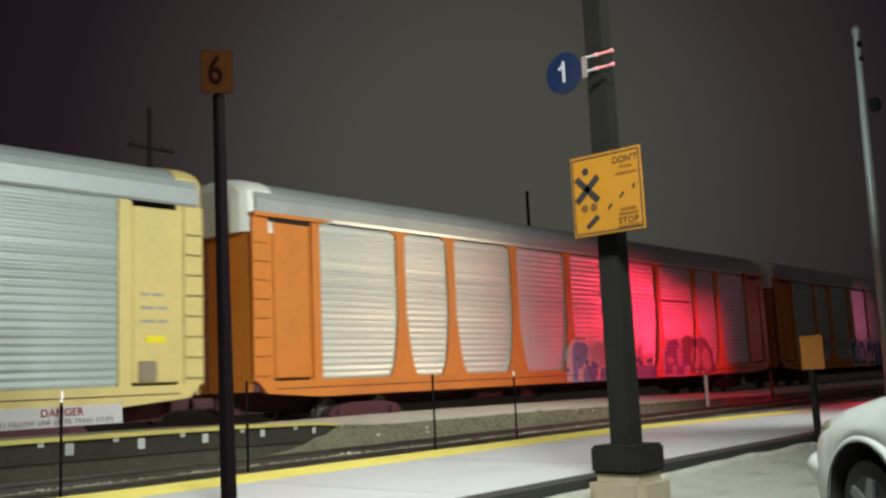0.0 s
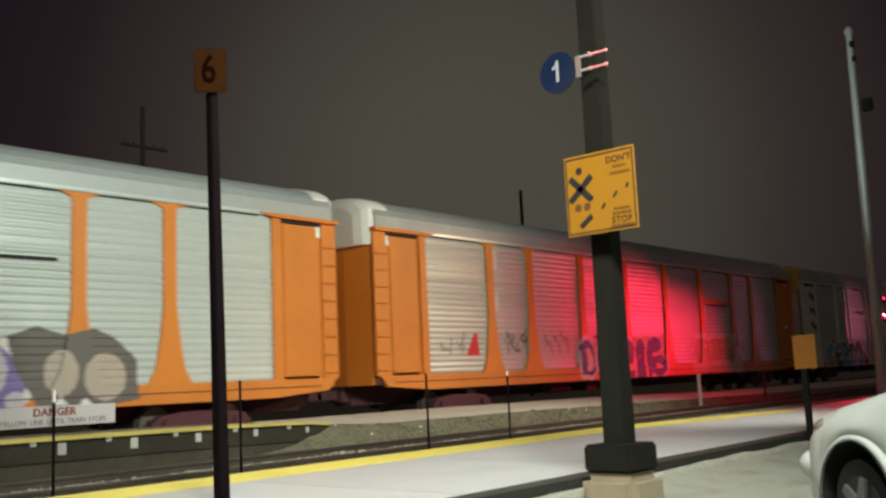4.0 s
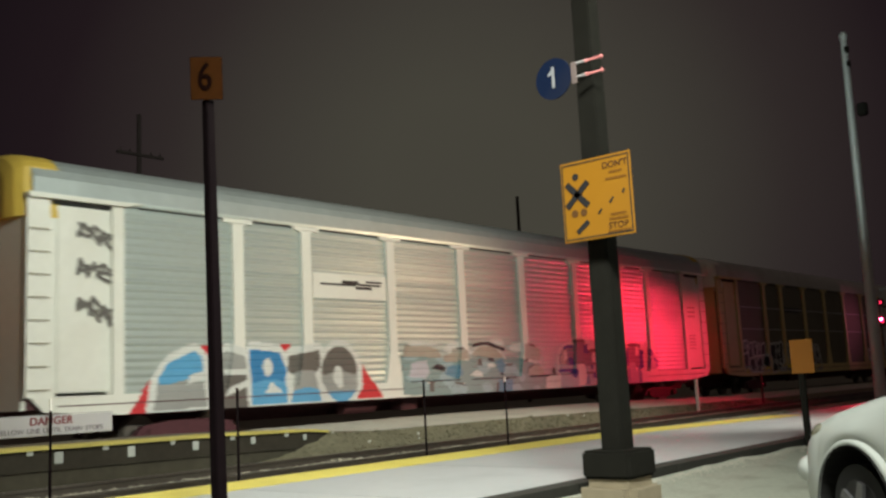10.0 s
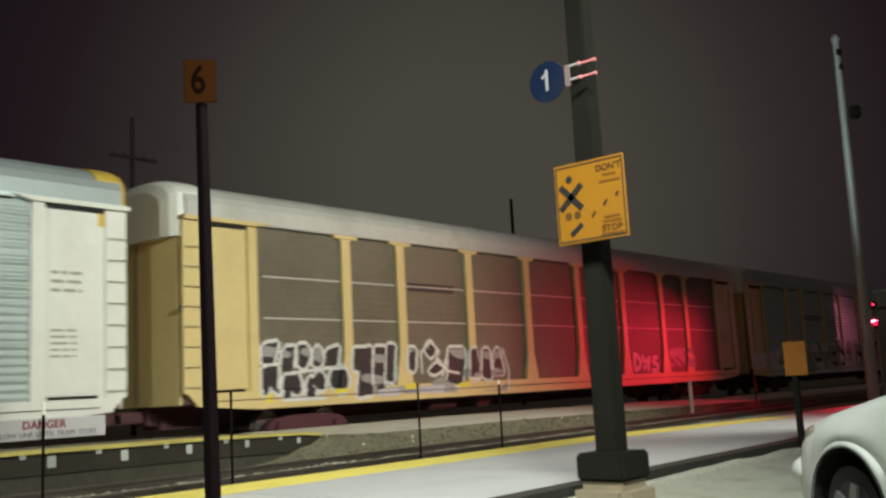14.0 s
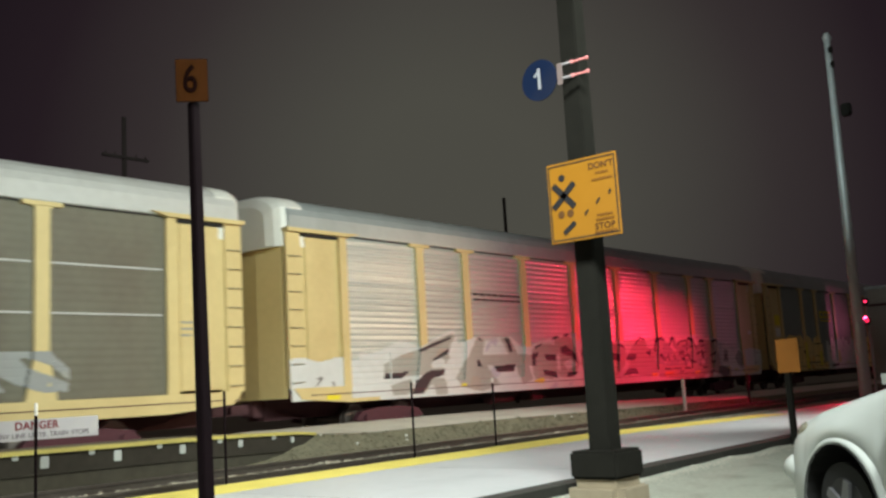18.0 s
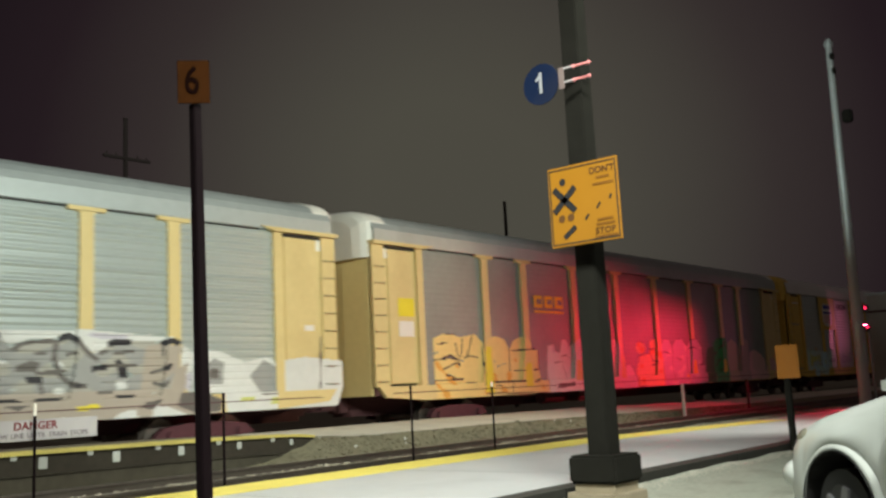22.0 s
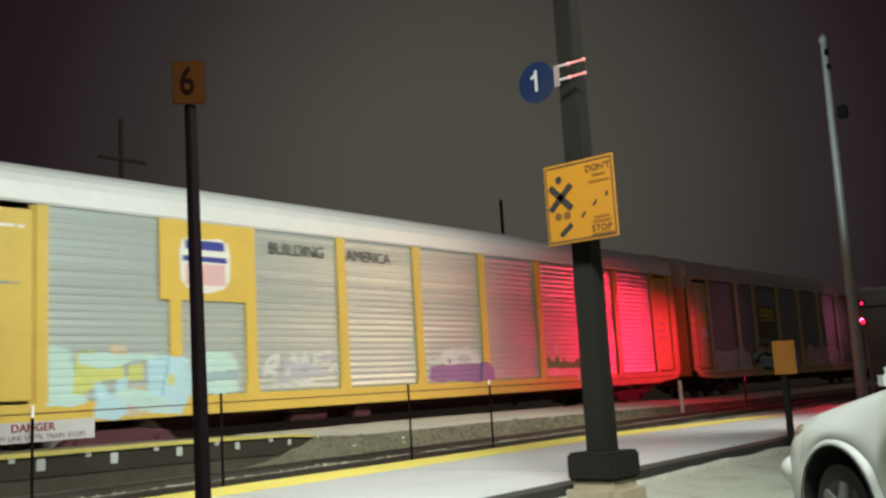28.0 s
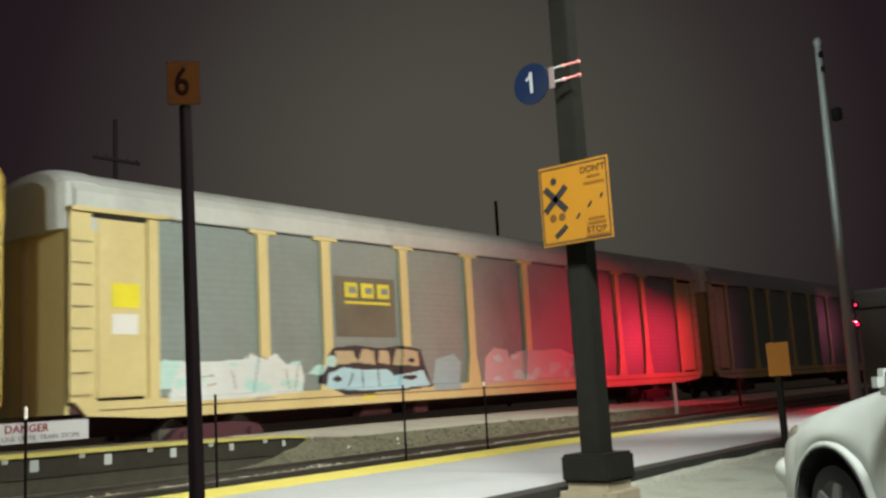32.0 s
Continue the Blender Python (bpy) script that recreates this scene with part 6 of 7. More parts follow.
paint_on(CARS[4], "graffiti", "large angular grey and black graffiti over white clouds", 1.9, 27.8, Z_SILL, 2.9, [
    ("white", CLOUDS),
    ("lilac", both(CLOUDS, cloud(6, 0.38, 31))),
    ("ash", either(poly((3.13, 1.66), (3.78, 1.88), (4.45, 2.03), (5.31, 2.31), (5.9, 2.46), (6.03, 2.39), (5.64, 1.97), (4.83, 1.55), (5.55, 1.5), (5.46, 1.36), (3.13, 1.33)), poly((4.15, 0.97), (4.83, 1.55), (5.64, 1.89), (5.77, 1.82), (5.14, 1.26), (4.52, 0.88)), poly((3.3, 1.13), (4.15, 1.27), (4.07, 0.89), (3.37, 0.86)), poly((4.83, 1.28), (5.46, 1.27), (5.54, 0.82), (5.06, 0.81)), poly((5.96, 1.22), (6.68, 2.03), (7.05, 2.37), (7.34, 2.3), (7.23, 1.87), (9.81, 1.84), (9.85, 1.49), (7.41, 1.55), (7.88, 0.99), (7.02, 0.82), (6.13, 0.99)), poly((8.1, 2.34), (8.53, 2.38), (8.95, 1.84), (8.49, 1.84)), poly((8.82, 1.53), (9.37, 1.52), (9.58, 1.1), (9, 0.94)), poly((9.7, 1.83), (10.17, 2.18), (10.89, 2.14), (11.2, 1.91), (11.16, 1.28), (10.6, 1.21), (10.5, 1.64), (9.9, 1.23), (9.68, 1.32)))),
    ("ash", either(poly((10.91, 1.48), (10.95, 2.28), (11.65, 2.42), (11.99, 2.32), (12.26, 1.5), (11.86, 1.07), (11.05, 1.11)), poly((12.34, 1.53), (12.68, 2.24), (13.1, 2.41), (13.44, 2.17), (13.47, 1.35), (12.58, 1.24)), poly((13.9, 1.08), (14.02, 2.09), (15.02, 2.18), (15.44, 2), (15.22, 1.45), (14.69, 1.06)), poly((15.49, 1.11), (15.72, 1.92), (16.16, 2.24), (16.83, 2.37), (17.05, 1.98), (17.52, 1.98), (17.63, 1.03), (16.98, 0.96)), poly((9.57, 1.3), (9.63, 1.93), (9.95, 2.12), (10.49, 1.92), (10.84, 1.58), (10.7, 1.06), (9.7, 1.08)))),
    ("taupe", both(either(poly((3.13, 1.66), (3.78, 1.88), (4.45, 2.03), (5.31, 2.31), (5.9, 2.46), (6.03, 2.39), (5.64, 1.97), (4.83, 1.55), (5.55, 1.5), (5.46, 1.36), (3.13, 1.33)), poly((4.15, 0.97), (4.83, 1.55), (5.64, 1.89), (5.77, 1.82), (5.14, 1.26), (4.52, 0.88)), poly((5.96, 1.22), (6.68, 2.03), (7.05, 2.37), (7.34, 2.3), (7.23, 1.87), (9.81, 1.84), (9.85, 1.49), (7.41, 1.55), (7.88, 0.99), (7.02, 0.82), (6.13, 0.99))), cloud(5, 0.30, 9))),
    ("white", either(poly((4.87, 1.62), (5.31, 1.79), (5.55, 1.74), (5.51, 1.54), (4.98, 1.54)), poly((4.07, 1.02), (4.24, 1.24), (4.71, 1.21), (4.52, 1)), poly((7.42, 1.95), (7.67, 2.18), (8.01, 2.02), (8.21, 1.9), (7.61, 1.87)), poly((11.02, 1.81), (11.23, 1.84), (11.19, 1.33), (11.01, 1.34)), poly((11.34, 1.56), (11.87, 1.69), (12.1, 1.47), (11.64, 1.32)), poly((14.33, 1.63), (14.71, 1.5), (14.65, 1.16), (14.37, 1.17)))),
    ("black", either(poly((3.13, 1.3), (3.16, 1.44), (4.06, 1.46), (3.79, 1.28)), poly((5.05, 1.77), (5.77, 2.08), (5.72, 1.92), (5.14, 1.74)), poly((4.28, 1.21), (4.75, 1.45), (5.51, 1.49), (5.46, 1.32), (4.9, 1.26), (4.52, 0.86), (4.06, 0.86)), poly((4.43, 2.03), (5.83, 2.39), (5.86, 2.31), (4.52, 1.96)), poly((6.83, 1.53), (7.02, 1.76), (7.16, 1.52)), poly((7.7, 1.54), (8.79, 1.55), (8.7, 1.34), (7.89, 1.36)), poly((7.03, 2.32), (7.2, 2.35), (7.18, 2.24)), poly((8.3, 2.33), (8.53, 2.34), (8.7, 1.94), (8.54, 1.92)), poly((9.59, 1.81), (10.07, 1.92), (9.92, 1.74)))),
    ("black", either(poly((10.35, 1.85), (11.02, 1.81), (10.97, 1.63), (10.42, 1.67)), poly((11.27, 2.08), (11.64, 2.09), (11.87, 1.97), (12.04, 1.91), (12.14, 1.51), (11.87, 1.76), (11.31, 1.84)), poly((12.39, 1.94), (12.84, 1.97), (12.87, 1.72), (12.42, 1.71)), poly((13.13, 1.88), (13.35, 1.87), (13.32, 1.67), (13.15, 1.67)), poly((14.27, 1.87), (14.93, 1.8), (14.84, 1.52), (14.38, 1.66)), poly((15.32, 1.54), (15.56, 1.79), (16.2, 1.81), (16.08, 1.58)), poly((14.98, 1.05), (15.47, 1.31), (16.14, 1.27), (16.05, 1.08)), poly((16.84, 1.83), (17.26, 1.93), (17.2, 1.68)), poly((10.22, 1.37), (10.98, 1.28), (10.91, 1.08), (10.29, 1.2)), poly((11.38, 1.09), (11.64, 1.25), (12.18, 1.27), (11.94, 1.14)), poly((9.57, 1.87), (9.86, 1.88), (9.86, 1.51), (9.57, 1.48)))),
    ("black", near([[(10.91, 2.34), (11.21, 2.38)], [(11.53, 2.43), (11.82, 2.47)], [(14.02, 2.2), (14.56, 2.18)], [(16.16, 2.14), (16.49, 2.37), (16.84, 2.31)], [(14.92, 2.1), (15.28, 2.03)], [(12.97, 2.32), (13.27, 2.38)], [(9.89, 2.05), (10.15, 2.13)]], 0.035)),
    ("white", poly((17.63, 1.7), (17.58, 2.18), (18.21, 2.41), (18.52, 2.25), (18.86, 2.41), (19.06, 2.46), (19.74, 2.46), (19.86, 2.35), (20.21, 2.33), (20.36, 2.46), (20.68, 2.45), (20.89, 2.35), (21.3, 2.3), (21.9, 2.34), (22.21, 2.43), (22.44, 2.29), (22.79, 2.35), (22.96, 2.17), (22.92, 1.59))),
    ("grey", LAST_WORD),
    ("ash", both(LAST_WORD, cloud(8, 0.05, 12))),
    ("taupe", both(LAST_WORD, poly((17.65, 0.88), (17.64, 1.4), (18.54, 1.33), (20.09, 1.32), (21.88, 1.31), (23.19, 1.34), (23.96, 1.07), (23.78, 0.52)))),
    ("white", both(LAST_WORD, cloud(11, 0.50, 5))),
    ("taupe", either(poly((21.99, 1.26), (22.11, 2.17), (22.43, 2.24), (22.9, 2.17), (22.86, 1.76), (22.52, 1.5), (22.33, 1.25)), poly((22.62, 1.24), (22.75, 1.71), (23.11, 1.83), (22.97, 1.23)))),
    ("dusk", either(near([[(20.24, 2.23), (20.21, 1.95), (20.33, 1.64), (20.55, 1.44), (20.78, 1.43)], [(20.65, 2.28), (20.86, 2.03), (21.04, 1.92)]], 0.05), poly((22.8, 0.97), (22.91, 1.23), (23.49, 1.21), (23.92, 1.05), (23.87, 0.83), (23.32, 0.77)), poly((19.49, 1.71), (19.51, 1.82), (19.76, 1.91), (19.93, 1.89), (19.9, 1.7)), poly((18.55, 1.73), (18.63, 1.79), (18.73, 1.52), (18.64, 1.47)), poly((19.02, 1.72), (19.11, 1.74), (19.22, 1.54), (19.11, 1.52)), poly((21.95, 0.96), (22.13, 1.09), (22.47, 1.1), (22.24, 0.93)), poly((19.23, 1.12), (19.81, 1.12), (19.51, 1.02)), poly((18.67, 2.15), (18.8, 2.2), (18.91, 2.1), (18.78, 2.07)), poly((18.06, 1.96), (18.18, 2.02), (18.28, 1.98), (18.16, 1.93)), poly((19.35, 2.1), (19.46, 2.19), (19.6, 2.17), (19.51, 2.08)), poly((21.06, 2.06), (21.22, 2.12), (21.33, 2.06), (21.14, 2)), near([[(17.92, 1.61), (18.55, 1.61)], [(19.88, 1.69), (20.41, 1.7)], [(19.86, 2.03), (20.05, 2.04)], [(20.46, 2.02), (20.62, 2.04)], [(21.26, 1.79), (21.89, 1.79)], [(21.08, 1.29), (21.37, 1.29)], [(22.25, 1.65), (22.63, 1.74)], [(21.43, 2.04), (21.83, 2.07)], [(19.95, 1.48), (20, 1.31)], [(22.52, 2.17), (22.52, 2)]], 0.032), near([[(22.31, 1.44), (22.53, 1.38), (22.61, 1.48)], [(19.51, 2.18), (19.81, 2.25), (20.17, 2.27)]], 0.035))),
    ("black", either(near([[(17.59, 1.89), (17.62, 2.16), (17.79, 2.31), (18.09, 2.36), (18.32, 2.31)], [(18.89, 2.29), (19.04, 2.36), (19.15, 2.35)], [(20.34, 2.31), (20.48, 2.37), (20.62, 2.31)], [(21.33, 2.22), (21.49, 2.26), (21.73, 2.26)], [(22.52, 2.24), (22.67, 2.29), (22.83, 2.25)]], 0.06), poly((17.82, 1.79), (18.08, 1.77), (18.12, 1.65), (17.82, 1.65)), poly((18, 1.58), (18.35, 1.57), (18.19, 1.46)), poly((19.66, 1.61), (19.97, 1.63), (20, 1.5), (19.72, 1.49)), poly((20.91, 1.79), (21.26, 1.83), (21.27, 1.71), (20.93, 1.69)), poly((21.42, 1.87), (21.54, 1.92), (21.63, 1.84), (21.46, 1.83)), poly((21.5, 1.76), (21.7, 1.77), (21.72, 1.57), (21.52, 1.56)), poly((22.48, 1.71), (22.59, 1.82), (22.7, 1.82), (22.63, 1.68)), poly((20.55, 1.46), (20.78, 1.46), (20.65, 1.38)), near([[(18.13, 1.21), (18.75, 1.2)], [(18.93, 1.2), (19.58, 1.19)], [(19.83, 1.19), (20.36, 1.21)], [(21.48, 1.2), (21.86, 1.21)]], 0.024))),
    ("white", either(poly((21.47, 1.49), (21.68, 1.52), (21.69, 1.36), (21.48, 1.33)), poly((21.27, 0.75), (21.58, 0.91), (21.89, 0.94), (21.9, 0.71)), poly((22.18, 0.71), (22.24, 0.86), (22.53, 0.99), (23.02, 0.79), (23.4, 0.65)), poly((20.03, 0.76), (20.36, 0.86), (20.68, 0.76)), poly((23.22, 1.44), (23.28, 1.63), (23.5, 1.63), (23.53, 1.43)))),
    ("tan", poly((18.11, 0.93), (18.17, 1.14), (19.16, 1.16), (19.23, 0.89))),
    ("orange", poly((18.09, 1), (18.13, 1.07), (18.79, 1.08), (18.79, 0.98))),
    ("lemon", poly((20.63, 1.05), (21.08, 1.08), (21.1, 0.98), (20.64, 0.97))),
    ("grey", poly((23.49, 1.38), (23.57, 1.88), (23.67, 2), (23.79, 1.92), (23.93, 1.7), (23.89, 1.37))),
    ("white", poly((23.34, 1.23), (23.37, 2.01), (23.76, 2.11), (24.09, 2.01), (24.54, 1.84), (25.02, 1.92), (25.22, 1.97), (25.38, 1.83), (26.28, 1.94), (27.46, 1.84), (27.46, 1.23), (27.26, 0.75), (24.04, 0.76), (23.96, 1.19))),
    ("grey", either(poly((23.49, 1.39), (23.57, 1.81), (23.75, 1.93), (24, 1.84), (23.98, 1.37)), poly((24.69, 1.53), (25.07, 1.88), (25.53, 1.69), (25.5, 1.16), (24.98, 1.16)))),
    ("dusk", either(near([[(24.98, 1.12), (26.76, 1.16)], [(26.79, 2.37), (26.74, 1.22)]], 0.02), poly((23.62, 1.52), (23.65, 1.72), (23.87, 1.69), (23.87, 1.49)))),
    ("lime", either(poly((24.36, 0.98), (24.41, 1.07), (24.79, 1.08), (24.74, 0.98)), poly((25.21, 0.91), (25.27, 1.04), (25.82, 1.06), (25.73, 0.91)), poly((26.25, 0.95), (26.28, 1.08), (26.73, 1.09), (26.64, 0.96)))),
    ("lemon", either(poly((6.1, 0.98), (6.13, 1.07), (6.36, 1.07), (6.34, 0.98)), poly((9.73, 0.99), (9.76, 1.09), (10.19, 1.11), (10.16, 0.99)), poly((17.07, 0.97), (17.1, 1.07), (17.58, 1.09), (17.55, 0.97)), poly((13.31, 0.96), (13.35, 1.06), (13.56, 1.07), (13.54, 0.97)), poly((9.64, 0.98), (9.65, 1.06), (10.13, 1.06), (10.12, 0.97))))], A1, "capped")
GOLD_A = poly((1.86, 0.77), (1.78, 1.47), (1.72, 2.08), (1.94, 2.39), (2.38, 2.43), (2.71, 2.54), (3.24, 2.51), (3.44, 2.45), (4.14, 2.56), (4.53, 2.27), (4.47, 0.73))
GOLD_B = poly((4.44, 0.87), (4.47, 2.15), (4.66, 2.41), (5.08, 2.51), (5.52, 2.42), (5.75, 2.11), (5.8, 0.85))
GOLD_C = poly((5.77, 0.85), (5.75, 2.11), (5.98, 2.39), (6.38, 2.5), (6.75, 2.4), (6.91, 2.13), (7.21, 2.1), (7.22, 1.52), (7.34, 1.19), (7.58, 0.81))
paint_on(CARS[5], "graffiti", "golden bubble graffiti with black outline", 2.3, 7.9, Z_SILL, 2.8, [
    ("black", grown(GOLD_A, 1)),
    ("gold", GOLD_A),
    ("black", grown(GOLD_B, 1)),
    ("gold", GOLD_B),
    ("black", grown(GOLD_C, 1)),
    ("gold", GOLD_C),
    ("orange", both(either(GOLD_A, GOLD_B, GOLD_C), cloud(9, 0.45, 6))),
    ("black", near([[(1.91, 1.84), (2.46, 2.05)], [(2.1, 1.82), (3, 1.88), (3.53, 1.8)], [(2.72, 1.58), (3.26, 1.75), (3.37, 1.71)], [(3.57, 2.42), (3.47, 1.9)], [(2.13, 1.27), (3.5, 1.29)], [(2.5, 2.26), (2.89, 2.3)]], 0.022)),
    ("lemon", either(poly((4.44, 0.9), (4.5, 1.75), (4.55, 2.2), (4.78, 2.2), (4.84, 0.88)), poly((6.43, 0.98), (6.45, 1.58), (6.54, 1.72), (6.76, 1.71), (6.82, 0.98)))),
    ("black", near([[(3.63, 1.89), (3.89, 1.94), (4.19, 1.89)], [(3.76, 1.96), (4.01, 2.5)], [(4.91, 1.78), (5.01, 1.76)], [(5.14, 1.62), (5.24, 1.64)], [(5.4, 1.7), (5.52, 1.69)], [(5.85, 2.08), (7.08, 2.13)], [(5.94, 1.48), (6.45, 1.49)], [(6.86, 1.49), (7.21, 1.51)], [(4.92, 1.07), (5.18, 1.07)], [(3.65, 1.19), (4.03, 1.19)], [(4.84, 1.17), (6.41, 1.17)], [(6.9, 1.12), (7.32, 1.22)], [(2.72, 1.9), (3.02, 1.96), (3.26, 1.87)], [(2.79, 1.42), (3.15, 1.35)], [(3.25, 2.3), (3.39, 1.65)]], 0.022))], A2, "capped")
HORNED = poly((7.67, 0.79), (7.78, 2.22), (8.14, 2.27), (8.23, 2.04), (8.47, 2.01), (8.62, 2.42), (8.85, 2.43), (9.06, 2.18), (9.41, 2.42), (9.92, 2.47), (10.22, 2.29), (10.4, 2.43), (10.7, 2.43), (10.9, 2.23), (11.13, 2.42), (11.3, 2.06), (11.6, 2.02), (11.79, 2.46), (12.03, 2.46), (12.17, 2.14), (12.15, 1.14), (12.52, 1.52), (12.9, 1.57), (13.2, 1.33), (13.24, 0.77), (10.18, 0.76))
paint_on(CARS[5], "graffiti", "white horned bubble graffiti", 7.3, 13.6, Z_SILL, 2.8, [
    ("lilac", grown(HORNED, 1)),
    ("white", HORNED),
    ("lilac", both(HORNED, cloud(10, 0.40, 6))),
    ("lime", either(poly((9.24, 1.12), (9.33, 1.76), (9.61, 1.76), (9.65, 1.1)), poly((12.13, 1.13), (12.23, 1.88), (12.44, 1.88), (12.5, 1.12)), poly((10.6, 1.05), (10.65, 1.15), (10.96, 1.15), (10.94, 1.07)))),
    ("dusk", either(near([[(8.13, 1.69), (8.41, 1.74), (8.65, 1.69)], [(8.51, 1.9), (8.85, 1.93), (9.04, 1.83)], [(9.69, 1.66), (9.84, 1.63)], [(11.38, 1.65), (11.62, 1.7)], [(8.6, 1.6), (8.78, 1.21)]], 0.016), poly((8.12, 0.91), (8.21, 1.05), (9.17, 1.07), (9.11, 0.92))))], A2, "capped")
AMBER = either(poly((13.37, 0.81), (13.36, 1.38), (13.63, 1.84), (14.07, 1.99), (14.04, 0.79)), poly((14, 0.79), (14.07, 1.94), (14.44, 1.97), (14.49, 2.41), (14.71, 2.48), (15.18, 2.53), (15.33, 2.36), (15.34, 0.73)), oval(13.78, 2.16, 0.35, 0.22))
LILAC_A, LILAC_B, LILAC_C = poly((15.32, 0.76), (15.35, 2.28), (15.62, 2.5), (15.99, 2.49), (16.21, 2.2), (16.19, 0.76)), poly((16.19, 0.76), (16.27, 2.24), (16.6, 2.49), (17.08, 2.51), (17.44, 2.24), (17.41, 0.73)), poly((17.41, 0.73), (17.48, 2.19), (17.81, 2.48), (18.4, 2.51), (18.78, 2.19), (18.78, 1.58), (19, 1.48), (19.01, 0.81))
GREEN_A, MOSS_A = poly((19.83, 0.81), (19.94, 2), (19.88, 2.37), (20.26, 2.54), (21.03, 2.6), (21.29, 2.38), (21.17, 0.81)), poly((19.01, 0.8), (19.2, 1.83), (19.35, 2.19), (19.93, 2.24), (19.88, 0.79))
SAND_A, SAND_B, PINK_A, PINK_B = poly((21.11, 0.85), (21.29, 2.38), (21.75, 2.57), (22.21, 2.38), (22.23, 0.82)), poly((22.14, 0.82), (22.27, 2.33), (22.83, 2.28), (23.24, 2.59), (23.49, 2.49), (23.45, 0.81)), poly((23.39, 0.83), (23.57, 1.97), (24.09, 2.12), (24.76, 1.94), (25.22, 1.64), (25.2, 0.82)), poly((25.2, 0.84), (25.44, 1.64), (26.01, 1.74), (26.44, 1.51), (26.43, 0.86))
paint_on(CARS[5], "graffiti", "row of gold, lilac and green bubble letters", 13.0, 26.8, Z_SILL, 2.9, [
    ("black", grown(AMBER, 1)),
    ("gold", AMBER),
    ("dusk", grown(LILAC_A, 1)),
    ("lilac", LILAC_A),
    ("dusk", grown(LILAC_B, 1)),
    ("lilac", LILAC_B),
    ("dusk", grown(LILAC_C, 1)),
    ("lilac", LILAC_C),
    ("moss", MOSS_A),
    ("moss", grown(GREEN_A, 1)),
    ("green", GREEN_A),
    ("sand", SAND_A),
    ("taupe", SAND_B),
    ("pink", PINK_A),
    ("pink", PINK_B),
    ("white", both(either(LILAC_A, LILAC_B, LILAC_C), cloud(8, 0.32, 2))),
    ("moss", both(GREEN_A, cloud(9, 0.30, 4))),
    ("orange", both(AMBER, cloud(9, 0.38, 9))),
    ("lemon", either(poly((17.74, 1.16), (17.89, 1.72), (18.08, 1.72), (18.16, 1.16)), poly((17.14, 1.05), (17.18, 1.13), (17.43, 1.14), (17.4, 1.06)), poly((20.58, 1.18), (20.7, 1.72), (20.93, 1.71), (20.97, 1.19)))),
    ("black", near([[(15.44, 1.99), (15.66, 2.04), (16.03, 1.96)], [(16.57, 1.82), (16.78, 1.72), (17.02, 1.75)], [(17.57, 2.14), (17.92, 2.21), (18.17, 2.14)], [(13.51, 1.84), (13.89, 1.94), (14.07, 1.9)], [(14.43, 2.13), (14.8, 2.14)], [(14.5, 1.55), (14.87, 1.57)], [(14.51, 1.9), (14.6, 1.71), (14.88, 1.68)], [(18.47, 1.51), (18.9, 1.54)]], 0.02))], A2, "capped")
paint_on(CARS[6], "graffiti", "pale cyan and lime bubble graffiti", 1.5, 6.6, Z_SILL, 2.6, [
    ("mint", either(poly((1.84, 1.19), (1.85, 2.1), (2.06, 2.22), (2.41, 2.11), (2.49, 1.63), (2.44, 1.18)), poly((5.14, 1.26), (5.15, 1.85), (5.43, 2.09), (6.04, 2.07), (6.26, 1.83), (6.24, 1.23), (5.73, 1.16)))),
    ("lime", either(poly((2.44, 1.18), (2.51, 2.06), (2.84, 2.13), (2.99, 1.85), (3.49, 1.82), (3.52, 1.56), (3.14, 1.57)), poly((3.57, 1.53), (3.62, 1.82), (3.92, 1.86), (3.94, 1.53)))),
    ("sand", either(poly((3.14, 1.88), (3.19, 2.2), (3.37, 2.26), (3.58, 2.19), (3.54, 1.88)), poly((3.48, 0.84), (3.58, 1.39), (4, 1.41), (4.07, 0.87)))),
    ("cyan", either(poly((2.85, 0.84), (2.9, 1.58), (3.14, 1.4), (3.27, 1.19), (3.37, 1.57), (3.57, 1.58), (3.53, 0.9), (3.29, 0.78)), poly((4.01, 0.88), (4.01, 1.94), (4.25, 2.02), (5.01, 1.96), (5.05, 1.26), (4.74, 0.82)))),
    ("lime", oval(4.53, 1.51, 0.08, 0.13)),
    ("pale", poly((5.15, 1.55), (5.65, 1.65), (6.25, 1.68), (6.25, 1.48), (5.28, 1.44))),
    ("mint", both(poly((1.85, 1.13), (1.85, 2.1), (5.02, 2), (5, 0.82)), cloud(6, 0.2, 3)))], A1, "plain")
paint_on(CARS[6], "graffiti", "thin white graffiti tag", 6.6, 9.5, 1.09, 2.3, [
    ("white", both(near([[(6.95, 1.54), (7.1, 1.9), (7.38, 1.98), (7.32, 1.77), (7.06, 1.66), (7.52, 1.44)], [(7.63, 1.56), (7.86, 1.97), (8.01, 1.64), (8.2, 2.01), (8.31, 1.59)], [(8.51, 1.63), (8.48, 1.96), (9, 2.04)], [(8.5, 1.79), (8.93, 1.83)], [(8.56, 1.5), (9.16, 1.7)], [(7.2, 1.29), (8.39, 1.34)]], 0.06), cloud(20, -0.35, 4))),
    ("lilac", both(poly((7.2, 1.37), (7.65, 1.89), (9.12, 2), (9.14, 1.48)), cloud(14, 0.0, 9)))], A1, "plain")
